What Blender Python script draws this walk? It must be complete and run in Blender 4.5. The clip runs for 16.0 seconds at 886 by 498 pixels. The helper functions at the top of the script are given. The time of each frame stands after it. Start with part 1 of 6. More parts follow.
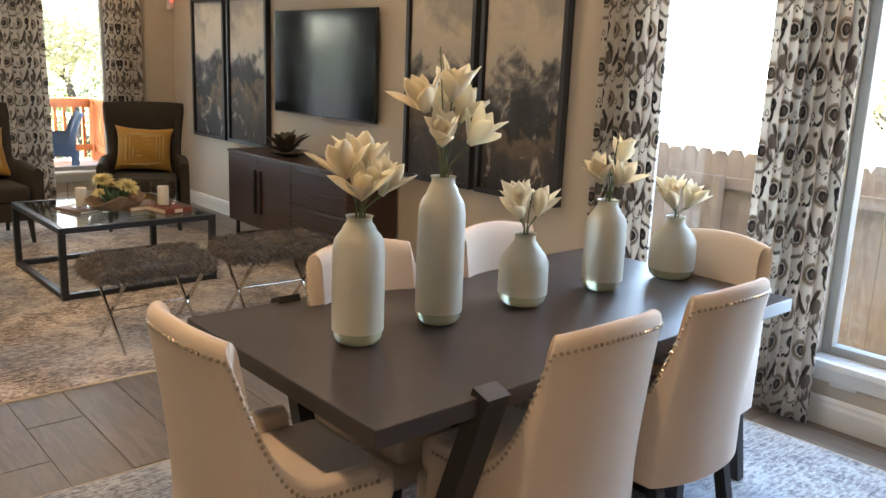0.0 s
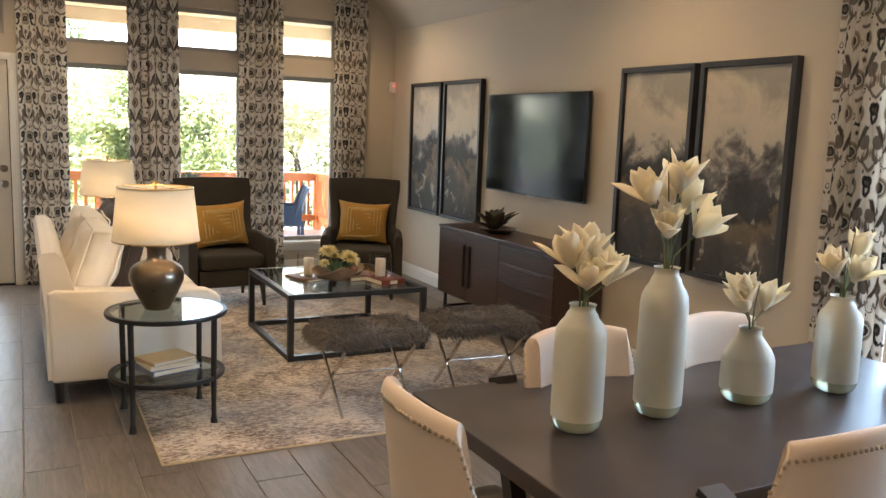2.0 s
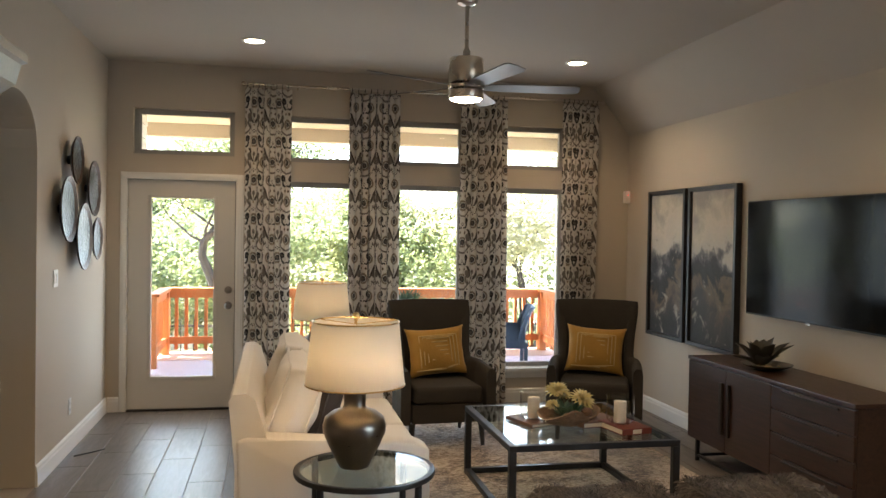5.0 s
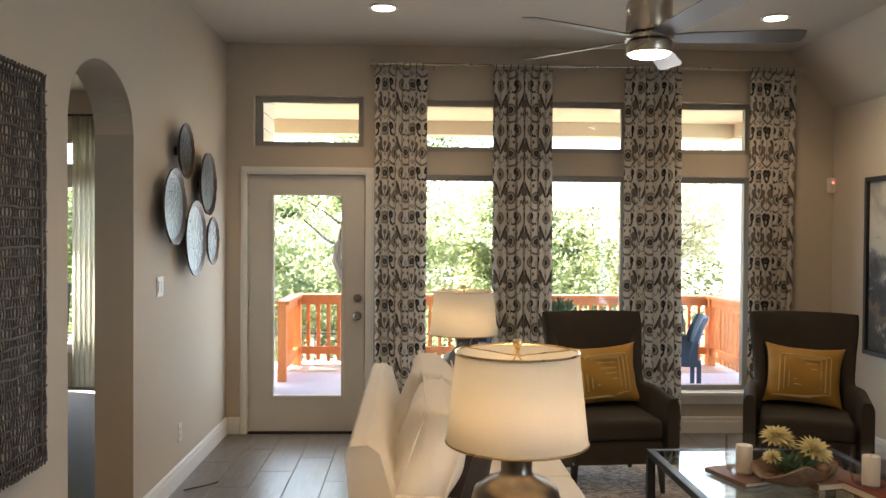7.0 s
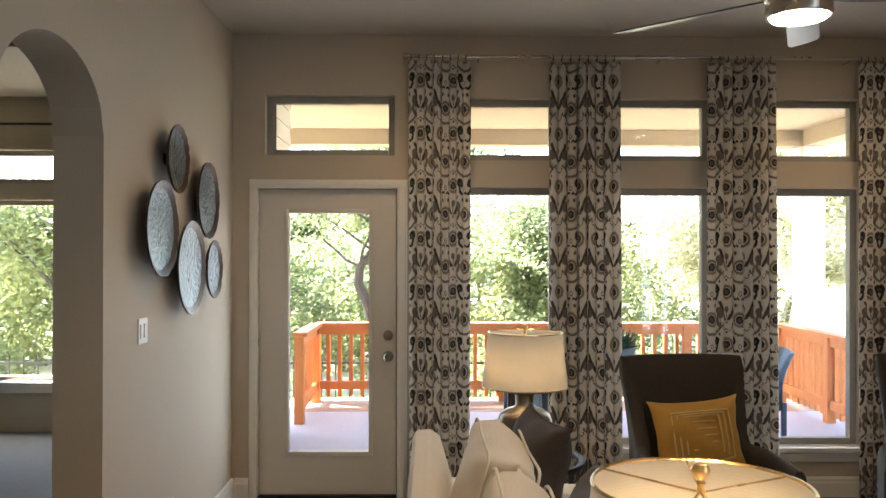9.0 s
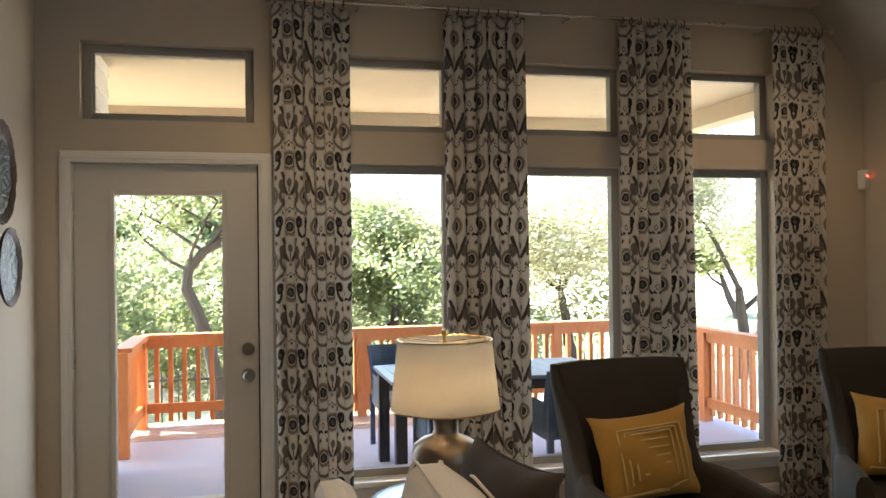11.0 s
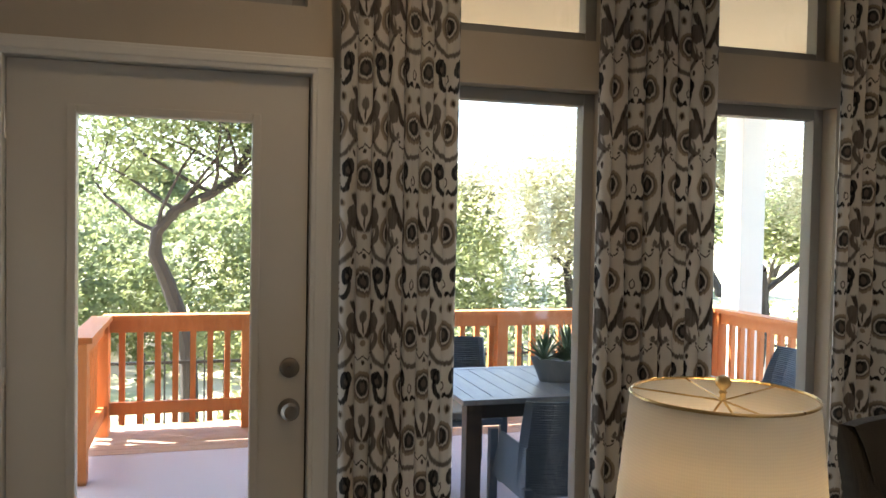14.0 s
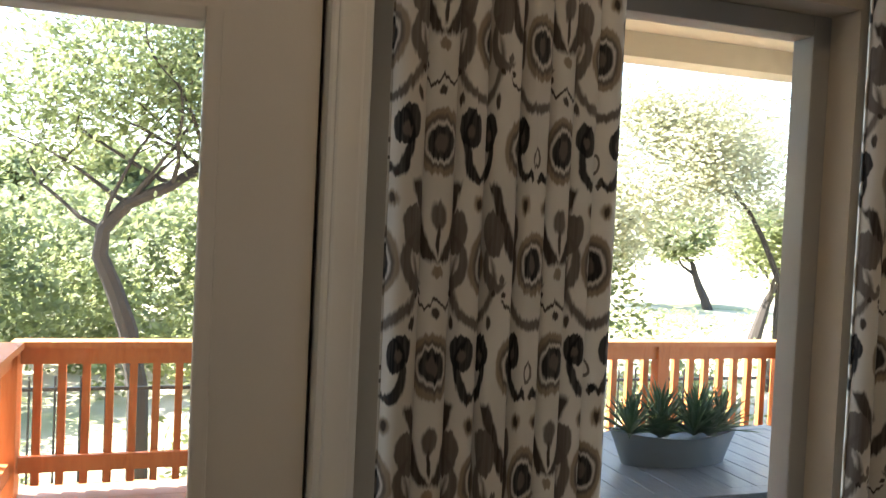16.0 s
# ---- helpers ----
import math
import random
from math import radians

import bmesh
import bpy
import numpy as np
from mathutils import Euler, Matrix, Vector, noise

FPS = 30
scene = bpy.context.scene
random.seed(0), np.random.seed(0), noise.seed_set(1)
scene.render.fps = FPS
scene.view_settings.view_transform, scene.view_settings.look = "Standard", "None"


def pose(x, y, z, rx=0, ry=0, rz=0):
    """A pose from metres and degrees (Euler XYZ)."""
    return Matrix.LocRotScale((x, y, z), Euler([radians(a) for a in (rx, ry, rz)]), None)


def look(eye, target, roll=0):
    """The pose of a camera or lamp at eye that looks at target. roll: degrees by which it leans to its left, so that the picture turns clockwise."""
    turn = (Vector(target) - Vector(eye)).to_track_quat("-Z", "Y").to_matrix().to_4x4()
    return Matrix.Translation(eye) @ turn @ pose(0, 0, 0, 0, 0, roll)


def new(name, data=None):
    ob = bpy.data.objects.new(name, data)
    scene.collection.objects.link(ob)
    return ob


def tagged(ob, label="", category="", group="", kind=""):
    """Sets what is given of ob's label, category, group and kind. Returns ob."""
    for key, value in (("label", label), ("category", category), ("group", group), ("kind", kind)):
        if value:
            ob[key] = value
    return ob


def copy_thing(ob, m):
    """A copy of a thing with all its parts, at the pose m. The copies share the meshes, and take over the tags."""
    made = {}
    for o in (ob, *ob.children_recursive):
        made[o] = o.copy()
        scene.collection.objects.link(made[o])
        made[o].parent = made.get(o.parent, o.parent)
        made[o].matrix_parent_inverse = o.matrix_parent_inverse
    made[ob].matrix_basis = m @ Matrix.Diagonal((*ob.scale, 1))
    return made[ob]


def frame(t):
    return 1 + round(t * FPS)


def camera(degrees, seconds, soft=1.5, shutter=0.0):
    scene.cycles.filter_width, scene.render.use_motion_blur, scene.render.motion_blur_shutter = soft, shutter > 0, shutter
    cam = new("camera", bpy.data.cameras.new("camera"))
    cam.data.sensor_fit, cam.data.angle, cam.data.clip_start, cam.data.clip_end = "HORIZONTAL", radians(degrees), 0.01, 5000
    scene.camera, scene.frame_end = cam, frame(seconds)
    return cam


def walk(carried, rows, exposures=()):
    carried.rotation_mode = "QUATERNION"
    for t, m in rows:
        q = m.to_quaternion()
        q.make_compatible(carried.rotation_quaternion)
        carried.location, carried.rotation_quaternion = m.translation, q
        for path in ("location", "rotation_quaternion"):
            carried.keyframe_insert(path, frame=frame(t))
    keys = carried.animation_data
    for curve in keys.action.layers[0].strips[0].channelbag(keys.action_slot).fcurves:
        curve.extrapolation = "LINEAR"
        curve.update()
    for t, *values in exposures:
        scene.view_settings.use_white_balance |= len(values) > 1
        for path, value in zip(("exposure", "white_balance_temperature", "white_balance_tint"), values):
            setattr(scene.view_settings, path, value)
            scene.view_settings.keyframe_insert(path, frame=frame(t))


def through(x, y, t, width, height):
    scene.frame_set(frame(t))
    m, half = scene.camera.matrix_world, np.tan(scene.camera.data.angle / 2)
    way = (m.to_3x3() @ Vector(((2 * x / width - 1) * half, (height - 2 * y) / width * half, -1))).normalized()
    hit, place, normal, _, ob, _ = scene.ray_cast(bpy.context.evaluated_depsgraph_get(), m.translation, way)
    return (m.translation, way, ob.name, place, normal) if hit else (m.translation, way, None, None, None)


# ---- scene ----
cam = camera(56.7, 16.0)
PATH = [
    (0, (0.1, 0.515, 1.519), (1.385, 1.982, 1.077), 2.3),
    (0.5, (0.095, 0.511, 1.519), (1.335, 2.018, 1.083), 2.4),
    (1, (0.067, 0.506, 1.523), (1.208, 2.094, 1.101), 2.5),
    (1.5, (0.036, 0.495, 1.546), (1.064, 2.173, 1.186), 2.1),
    (2, (0.001, 0.512, 1.569), (0.908, 2.27, 1.281), 2.1),
    (2.5, (-0.005, 0.525, 1.588), (0.802, 2.343, 1.374), 1.5),
    (3, (0.033, 0.577, 1.599), (0.761, 2.433, 1.446), 0.6),
    (3.5, (0.045, 0.725, 1.608), (0.708, 2.609, 1.501), 0.9),
    (3.7, (0.073, 0.817, 1.626), (0.71, 2.711, 1.537), 1.0),
    (5.8, (0.306, 1.75, 1.574), (0.578, 3.732, 1.543), 0.5),
    (6, (0.31, 1.864, 1.567), (0.556, 3.848, 1.527), 0.4),
    (6.5, (0.328, 2.162, 1.57), (0.479, 4.156, 1.533), 0.5),
    (7, (0.286, 2.447, 1.573), (0.362, 4.446, 1.541), 0.4),
    (7.5, (0.22, 2.711, 1.592), (0.292, 4.709, 1.578), 0.2),
    (8, (0.19, 2.982, 1.587), (0.234, 4.982, 1.595), 0.0),
    (8.2, (0.18, 3.095, 1.599), (0.205, 5.094, 1.614), 0.1),
    (10.3, (-0.107, 4.197, 1.638), (0.04, 6.192, 1.618), 0.5),
    (10.5, (-0.154, 4.318, 1.616), (0.093, 6.302, 1.595), 0.3),
    (11, (-0.134, 4.498, 1.554), (0.326, 6.444, 1.57), -0.7),
    (11.5, (-0.208, 4.782, 1.55), (0.366, 6.697, 1.581), -1.0),
    (12, (-0.245, 5.056, 1.552), (0.386, 6.954, 1.574), -0.4),
    (12.5, (-0.339, 5.309, 1.555), (0.313, 7.2, 1.543), 0.3),
    (13, (-0.405, 5.585, 1.576), (0.222, 7.484, 1.525), 0.7),
    (13.5, (-0.379, 5.895, 1.593), (0.149, 7.823, 1.538), 0.8),
    (14, (-0.422, 6.212, 1.569), (0.138, 8.131, 1.504), 1.1),
    (14.5, (-0.396, 6.561, 1.563), (0.335, 8.421, 1.497), 1.3),
    (15, (-0.366, 6.927, 1.592), (0.379, 8.782, 1.538), 1.8),
    (15.5, (-0.352, 7.298, 1.606), (0.372, 9.162, 1.549), 2.6),
    (16, (-0.308, 7.641, 1.589), (0.319, 9.539, 1.531), 2.7),
]
EXPOSURES = [(0, 4.15), (1.0, 4.2), (2.5, 4.15), (3.5, 3.8), (6.0, 3.65), (7.0, 3.72), (8.2, 3.65), (10.3, 3.4), (12.0, 3.2), (13.0, 3.2), (14.5, 2.65), (15.5, 2.45), (16.0, 2.85)]
walk(cam, [(t, look(eye, target, roll)) for t, eye, target, roll in PATH], EXPOSURES)

# ---- world, sun and lamps ----
SUN_WAY = Vector((-0.58, 0.26, 0.77)).normalized()          # towards the sun
world = bpy.data.worlds.new("sky")
scene.world = world
world.use_nodes = True
wn = world.node_tree.nodes
sky = wn.new("ShaderNodeTexSky")
sky.sky_type, sky.sun_disc = "NISHITA", False
sky.sun_elevation = math.asin(SUN_WAY.z)
sky.sun_rotation = math.atan2(SUN_WAY.x, SUN_WAY.y)
wn["Background"].inputs["Strength"].default_value = 0.15
world.node_tree.links.new(sky.outputs[0], wn["Background"].inputs["Color"])


def lamp(name, kind, m, energy, color, **more):
    data = bpy.data.lights.new(name, kind)
    data.energy, data.color = energy, color
    for key, value in more.items():
        if key == "size":
            data.shape, data.size, data.size_y = "RECTANGLE", value[0], value[1]
        elif key == "radius":
            data.shadow_soft_size = value
        elif key == "angle":
            data.angle = radians(value)
        elif key == "cone":
            data.spot_size, data.spot_blend = radians(value), 0.6
    ob = new(name, data)
    ob.matrix_world = m
    return ob


WARM = (1.0, 0.69, 0.40)
lamp("sun", "SUN", look((0, 0, 20), Vector((0, 0, 20)) - SUN_WAY), 5.0, (1.0, 0.95, 0.86), angle=0.5)
# first two cans are known; the other five are unseen, added to warm the walls
KNOWN_AND_ADDED_CANS = [(0.09, 7.87), (2.74, 7.95), (0.09, 4.5), (2.74, 4.5), (0.09, 2.3), (2.74, 2.3), (0.09, -0.4)]
for x, y in KNOWN_AND_ADDED_CANS:
    lamp("known_and_added_can", "SPOT", pose(x, y, 3.03), 2.4 if y > 7 else 5.0 if x < 1 else 2.6, WARM, radius=0.06, cone=138)

# light of the open sky in the window openings
SKYLIGHT = (0.76, 0.88, 1.0)
for x0, x1, z0, z1 in [(0.08, 0.95, 0.36, 2.04), (1.13, 2.0, 0.36, 2.04), (2.14, 3.01, 0.36, 2.04), (-0.90, -0.20, 0.30, 1.85)]:
    lamp("window_daylight", "AREA", pose((x0 + x1) / 2, 8.945, (z0 + z1) / 2, -90), 0.95, SKYLIGHT, size=(x1 - x0, z1 - z0))
for y0, y1 in [(1.02, 2.05), (2.18, 3.10)]:
    lamp("window_daylight", "AREA", pose(3.66, (y0 + y1) / 2, 1.2, 90, 0, 90), 3.0, (0.55, 0.75, 1.0), size=(y1 - y0, 1.65))
lamp("window_daylight", "AREA", pose(-3.38, 10.94, 1.3, -90), 1.4, SKYLIGHT, size=(1.1, 1.6))

# ---- materials ----


class Net:
    """Small helper that writes node maths as calls."""

    def __init__(self, name):
        self.mat = bpy.data.materials.new(name)
        self.mat.use_nodes = True
        self.nodes, self.links = self.mat.node_tree.nodes, self.mat.node_tree.links
        self.bsdf = self.nodes["Principled BSDF"]
        self.out = self.nodes["Material Output"]

    def put(self, socket, value):
        if isinstance(value, bpy.types.NodeSocket):
            self.links.new(value, socket)
        elif isinstance(value, (tuple, list)) and len(value) == 3 and socket.type == "RGBA":
            socket.default_value = (*value, 1)
        else:
            socket.default_value = value

    def math(self, op, a, b=0.0, c=None, clamp=False):
        n = self.nodes.new("ShaderNodeMath")
        n.operation, n.use_clamp = op, clamp
        self.put(n.inputs[0], a), self.put(n.inputs[1], b)
        if c is not None:
            self.put(n.inputs[2], c)
        return n.outputs[0]

    def coord(self, kind="Object"):
        return self.nodes.new("ShaderNodeTexCoord").outputs[kind]

    def mapped(self, scale=(1, 1, 1), kind="Object", rot=(0, 0, 0)):
        n = self.nodes.new("ShaderNodeMapping")
        self.links.new(self.coord(kind), n.inputs[0])
        n.inputs["Scale"].default_value = scale
        n.inputs["Rotation"].default_value = [radians(a) for a in rot]
        return n.outputs[0]

    def noise(self, vec, scale, detail=3.0, rough=0.55, distortion=0.0, color=False):
        n = self.nodes.new("ShaderNodeTexNoise")
        self.links.new(vec, n.inputs["Vector"])
        n.inputs["Scale"].default_value, n.inputs["Detail"].default_value = scale, detail
        n.inputs["Roughness"].default_value, n.inputs["Distortion"].default_value = rough, distortion
        return n.outputs[1 if color else 0]

    def wave(self, vec, scale, distortion=0.0, direction="X", kind="BANDS"):
        n = self.nodes.new("ShaderNodeTexWave")
        n.wave_type, n.bands_direction = kind, direction
        self.links.new(vec, n.inputs["Vector"])
        n.inputs["Scale"].default_value, n.inputs["Distortion"].default_value = scale, distortion
        n.inputs["Detail"].default_value = 2
        return n.outputs["Fac"]

    def ramp(self, fac, stops):
        n = self.nodes.new("ShaderNodeValToRGB")
        self.links.new(fac, n.inputs[0])
        el = n.color_ramp.elements
        while len(el) < len(stops):
            el.new(0.5)
        for e, (p, c) in zip(el, stops):
            e.position = p
            e.color = (*c, 1) if isinstance(c, (tuple, list)) else (c, c, c, 1)
        return n.outputs[0]

    def mix(self, fac, a, b, mode="MIX"):
        n = self.nodes.new("ShaderNodeMix")
        n.data_type, n.blend_type = "RGBA", mode
        self.put(n.inputs[0], fac), self.put(n.inputs[6], a), self.put(n.inputs[7], b)
        return n.outputs[2]

    def random(self):
        return self.nodes.new("ShaderNodeObjectInfo").outputs["Random"]

    def bump(self, height, strength, distance=0.002):
        n = self.nodes.new("ShaderNodeBump")
        n.inputs["Strength"].default_value, n.inputs["Distance"].default_value = strength, distance
        self.links.new(height, n.inputs["Height"])
        self.links.new(n.outputs[0], self.bsdf.inputs["Normal"])

    def set(self, **values):
        for key, value in values.items():
            self.put(self.bsdf.inputs[key.replace("_", " ")], value)
        return self.mat


def grainy(name, color, spread=0.12, scale=6.0, fine=120.0, rough=0.6, metal=0.0, bump=0.15, dist=0.001, coat=0.0, sheen=0.0):
    """Paint, plastic, metal or plain cloth: one colour with stains at one scale and grain at another."""
    n = Net(name)
    v = n.coord()
    big, small = n.noise(v, scale, 4), n.noise(v, fine, 2)
    dark, light = [c * (1 - spread) for c in color], [min(1, c * (1 + spread)) for c in color]
    base = n.mix(n.math("MULTIPLY_ADD", small, 0.35, n.math("MULTIPLY", big, 0.65)), dark, light)
    n.bump(small, bump, dist)
    return n.set(Base_Color=base, Roughness=n.math("MULTIPLY_ADD", big, 0.18, rough - 0.09), Metallic=metal, Coat_Weight=coat, Sheen_Weight=sheen)


def wood(name, dark, light, scale=(1, 12, 12), rough=0.45, spread=0.5, bump=0.2, coat=0.0):
    n = Net(name)
    v = n.mapped(scale)
    r = n.random()
    shift = n.nodes.new("ShaderNodeVectorMath")
    shift.operation = "ADD"
    n.links.new(v, shift.inputs[0])
    n.links.new(n.math("MULTIPLY", r, 37.0), shift.inputs[1])
    v = shift.outputs[0]
    grain = n.noise(v, 3.0, 6, 0.6, 1.2)
    fine = n.noise(v, 22.0, 3)
    tone = n.math("ADD", n.math("MULTIPLY", grain, 0.7), n.math("MULTIPLY", fine, 0.3))
    base = n.ramp(tone, [(0.3, dark), (0.7, light)])
    base = n.mix(n.math("MULTIPLY", r, 0.35 * spread), base, dark)
    n.bump(tone, bump, 0.001)
    return n.set(Base_Color=base, Roughness=n.math("MULTIPLY_ADD", fine, 0.25, rough - 0.12), Coat_Weight=coat)


def cloth(name, a, b, weave=700.0, rough=0.9, bump=0.4, sheen=0.08):
    n = Net(name)
    v = n.coord()
    wx, wy = n.wave(v, weave / 6.28, 0.5, "X"), n.wave(v, weave / 6.28, 0.5, "Z")
    big = n.noise(v, 5.0, 4)
    thread = n.math("MULTIPLY", n.math("ADD", wx, wy), 0.5)
    base = n.mix(n.math("MULTIPLY_ADD", thread, 0.4, n.math("MULTIPLY", big, 0.6)), a, b)
    n.bump(n.math("ADD", thread, n.noise(v, 90.0, 2)), bump, 0.0008)
    return n.set(Base_Color=base, Roughness=rough, Sheen_Weight=sheen)


def paint_wall(name, color):
    n = Net(name)
    v = n.coord()
    peel, blotch = n.noise(v, 160.0, 3), n.noise(v, 1.2, 3)
    base = n.mix(blotch, [c * 0.95 for c in color], [c * 1.04 for c in color])
    n.bump(peel, 0.25, 0.0015)
    return n.set(Base_Color=base, Roughness=0.75)


def glass(name, tint=(1, 1, 1), gloss=0.03):
    n = Net(name)
    clear, shine, mixer = n.nodes.new("ShaderNodeBsdfTransparent"), n.nodes.new("ShaderNodeBsdfGlossy"), n.nodes.new("ShaderNodeMixShader")
    facing = n.nodes.new("ShaderNodeLayerWeight").outputs["Facing"]
    fres = n.math("MULTIPLY_ADD", n.math("POWER", facing, 5.0), 0.9, 0.035)
    clear.inputs["Color"].default_value = (*tint, 1)
    shine.inputs["Roughness"].default_value = gloss
    n.links.new(fres, mixer.inputs[0])
    n.links.new(clear.outputs[0], mixer.inputs[1])
    n.links.new(shine.outputs[0], mixer.inputs[2])
    n.links.new(mixer.outputs[0], n.out.inputs["Surface"])
    n.nodes.remove(n.bsdf)
    return n.mat


def glow(name, color, strength):
    n = Net(name)
    return n.set(Base_Color=color, Emission_Color=color, Emission_Strength=strength, Roughness=0.5)


def lamp_shade_cloth(name, color):
    n = Net(name)
    v = n.coord("UV")
    weave = n.math("MULTIPLY", n.math("ADD", n.wave(v, 60, 0.6, "X"), n.wave(v, 40, 0.6, "Y")), 0.5)
    base = n.mix(weave, [c * 0.93 for c in color], color)
    n.set(Base_Color=base, Roughness=0.9)
    tr, mixer = n.nodes.new("ShaderNodeBsdfTranslucent"), n.nodes.new("ShaderNodeMixShader")
    n.put(tr.inputs["Color"], base)
    mixer.inputs[0].default_value = 0.45
    n.links.new(n.bsdf.outputs[0], mixer.inputs[1])
    n.links.new(tr.outputs[0], mixer.inputs[2])
    n.links.new(mixer.outputs[0], n.out.inputs["Surface"])
    n.bump(weave, 0.2, 0.0005)
    return n.mat


def ikat(name):
    """White linen printed with ogees, ringed ovals and black paisleys, soft-edged like ikat; u and v in metres of cloth."""
    n = Net(name)
    uv = n.coord("UV")
    warp = n.noise(uv, 14.0, 3, color=True)
    fray = n.nodes.new("ShaderNodeMapping")
    n.links.new(uv, fray.inputs[0])
    fray.inputs["Scale"].default_value = (190, 7, 1)
    thread = n.noise(fray.outputs[0], 1.0, 2)
    sep = n.nodes.new("ShaderNodeSeparateXYZ")
    n.links.new(uv, sep.inputs[0])
    wsep = n.nodes.new("ShaderNodeSeparateXYZ")
    n.links.new(warp, wsep.inputs[0])
    u = n.math("ADD", n.math("MULTIPLY", sep.outputs[0], 1 / 0.262), n.math("MULTIPLY_ADD", wsep.outputs[0], 0.07, -0.035))
    v = n.math("ADD", n.math("MULTIPLY", sep.outputs[1], 1 / 0.343), n.math("MULTIPLY_ADD", wsep.outputs[1], 0.06, -0.03))
    v = n.math("ADD", v, n.math("MULTIPLY_ADD", thread, 0.06, -0.03))
    fu = n.math("FRACT", u)
    m = n.math("ABSOLUTE", n.math("SUBTRACT", fu, 0.5))
    w = n.math("FRACT", n.math("SUBTRACT", 40.0, v))

    def oval(cm, cw, am, aw, lean=0.0):
        dw = n.math("SUBTRACT", n.math("FRACT", n.math("ADD", w, 1.5 - cw)), 0.5)
        dm = n.math("SUBTRACT", n.math("SUBTRACT", m, cm), n.math("MULTIPLY", dw, lean))
        a, b = n.math("DIVIDE", dm, am), n.math("DIVIDE", dw, aw)
        return n.math("SQRT", n.math("ADD", n.math("MULTIPLY", a, a), n.math("MULTIPLY", b, b)))

    def inside(d, r, soft=0.10):
        return n.math("DIVIDE", n.math("SUBTRACT", r, d), soft, clamp=True)

    def both(a, b):
        return n.math("MULTIPLY", a, b)

    def less(a, b):
        return n.math("SUBTRACT", a, b, clamp=True)

    def band(path, half, mid, reach):
        """Brushstroke along m = path, over mid +- reach of the height."""
        return both(inside(n.math("ABSOLUTE", n.math("SUBTRACT", m, path)), half, 0.02), inside(n.math("ABSOLUTE", n.math("SUBTRACT", w, mid)), reach, 0.03))

    base = n.mix(n.noise(uv, 9.0, 3), (0.56, 0.52, 0.46), (0.70, 0.66, 0.60))
    ink, taupe, tan, umber, pale = (0.008, 0.008, 0.010), (0.135, 0.112, 0.096), (0.27, 0.21, 0.148), (0.042, 0.029, 0.022), (0.66, 0.62, 0.56)
    # lily strokes that meet on the mirror line, and the arch that hangs under each offset oval
    lily = band(n.math("MULTIPLY_ADD", n.math("POWER", n.math("MAXIMUM", n.math("SUBTRACT", 0.56, w), 0.0), 0.75), 0.50, 0.0), 0.052, 0.350, 0.195)
    arch = less(inside(oval(0.5, 0.615, 0.31, 0.235), 1.0, 0.08), inside(oval(0.5, 0.580, 0.275, 0.222), 1.0, 0.08))
    head = oval(0.325, 0.935, 0.082, 0.090, 0.15)
    tail = less(inside(oval(0.375, 1.01, 0.105, 0.165), 1.0), inside(oval(0.412, 0.975, 0.100, 0.155), 1.0))
    grey_head = oval(0.235, 0.395, 0.095, 0.110, -0.2)
    grey_tail = less(inside(oval(0.205, 0.535, 0.130, 0.140), 1.0), inside(oval(0.155, 0.500, 0.120, 0.132), 1.0))
    crown = both(inside(n.math("ABSOLUTE", n.math("SUBTRACT", n.math("ADD", w, n.math("MULTIPLY", n.math("ABSOLUTE", n.math("SUBTRACT", m, 0.07)), 0.7)), 0.745)), 0.014, 0.01), inside(m, 0.15, 0.02))
    layers = [(arch, taupe), (lily, umber)]
    for cm, cw in ((0.0, 0.0), (0.5, 0.535)):
        ring = oval(cm, cw, 0.178, 0.158)
        layers += [
            (inside(ring, 1.0), tan),
            (inside(ring, 0.80), taupe),
            (inside(ring, 0.66), pale),
            (inside(ring, 0.55), ink),
            (inside(oval(cm, cw, 0.045, 0.05), 1.0, 0.3), taupe),
        ]
    layers += [
        (grey_tail, taupe),
        (inside(grey_head, 1.0), taupe),
        (inside(oval(0.15, 0.605, 0.030, 0.028), 1.0, 0.3), taupe),
        (tail, ink),
        (inside(head, 1.0), ink),
        (inside(oval(0.325, 0.95, 0.030, 0.036), 1.0, 0.4), taupe),
        (inside(oval(0.445, 0.125, 0.032, 0.028), 1.0, 0.3), ink),
        (crown, umber),
        (inside(oval(0.0, 0.765, 0.030, 0.030), 1.0, 0.4), umber),
        (inside(oval(0.215, 0.675, 0.022, 0.018), 1.0, 0.4), umber),
        (inside(oval(0.125, 0.670, 0.022, 0.018), 1.0, 0.4), umber),
        (inside(oval(0.465, 0.145, 0.022, 0.018), 1.0, 0.4), umber),
        (inside(oval(0.385, 0.150, 0.022, 0.018), 1.0, 0.4), umber),
        (inside(oval(0.400, 0.265, 0.055, 0.052), 1.0, 0.4), tan),
        (inside(oval(0.400, 0.265, 0.028, 0.032), 1.0, 0.4), umber),
        (less(inside(oval(0.5, 0.04, 0.042, 0.050), 1.0), inside(oval(0.5, 0.04, 0.024, 0.032), 1.0)), taupe),
        (inside(oval(0.245, 0.80, 0.024, 0.038), 1.0, 0.4), umber),
        (inside(oval(0.0, 0.325, 0.055, 0.070), 1.0, 0.3), taupe),
        (inside(oval(0.0, 0.43, 0.016, 0.080), 1.0, 0.4), umber),
        (inside(oval(0.0, 0.575, 0.040, 0.035), 1.0, 0.3), tan),
    ]
    for mask, color in layers:
        base = n.mix(n.math("MULTIPLY", mask, n.math("MULTIPLY_ADD", thread, 0.30, 0.80), clamp=True), base, color)
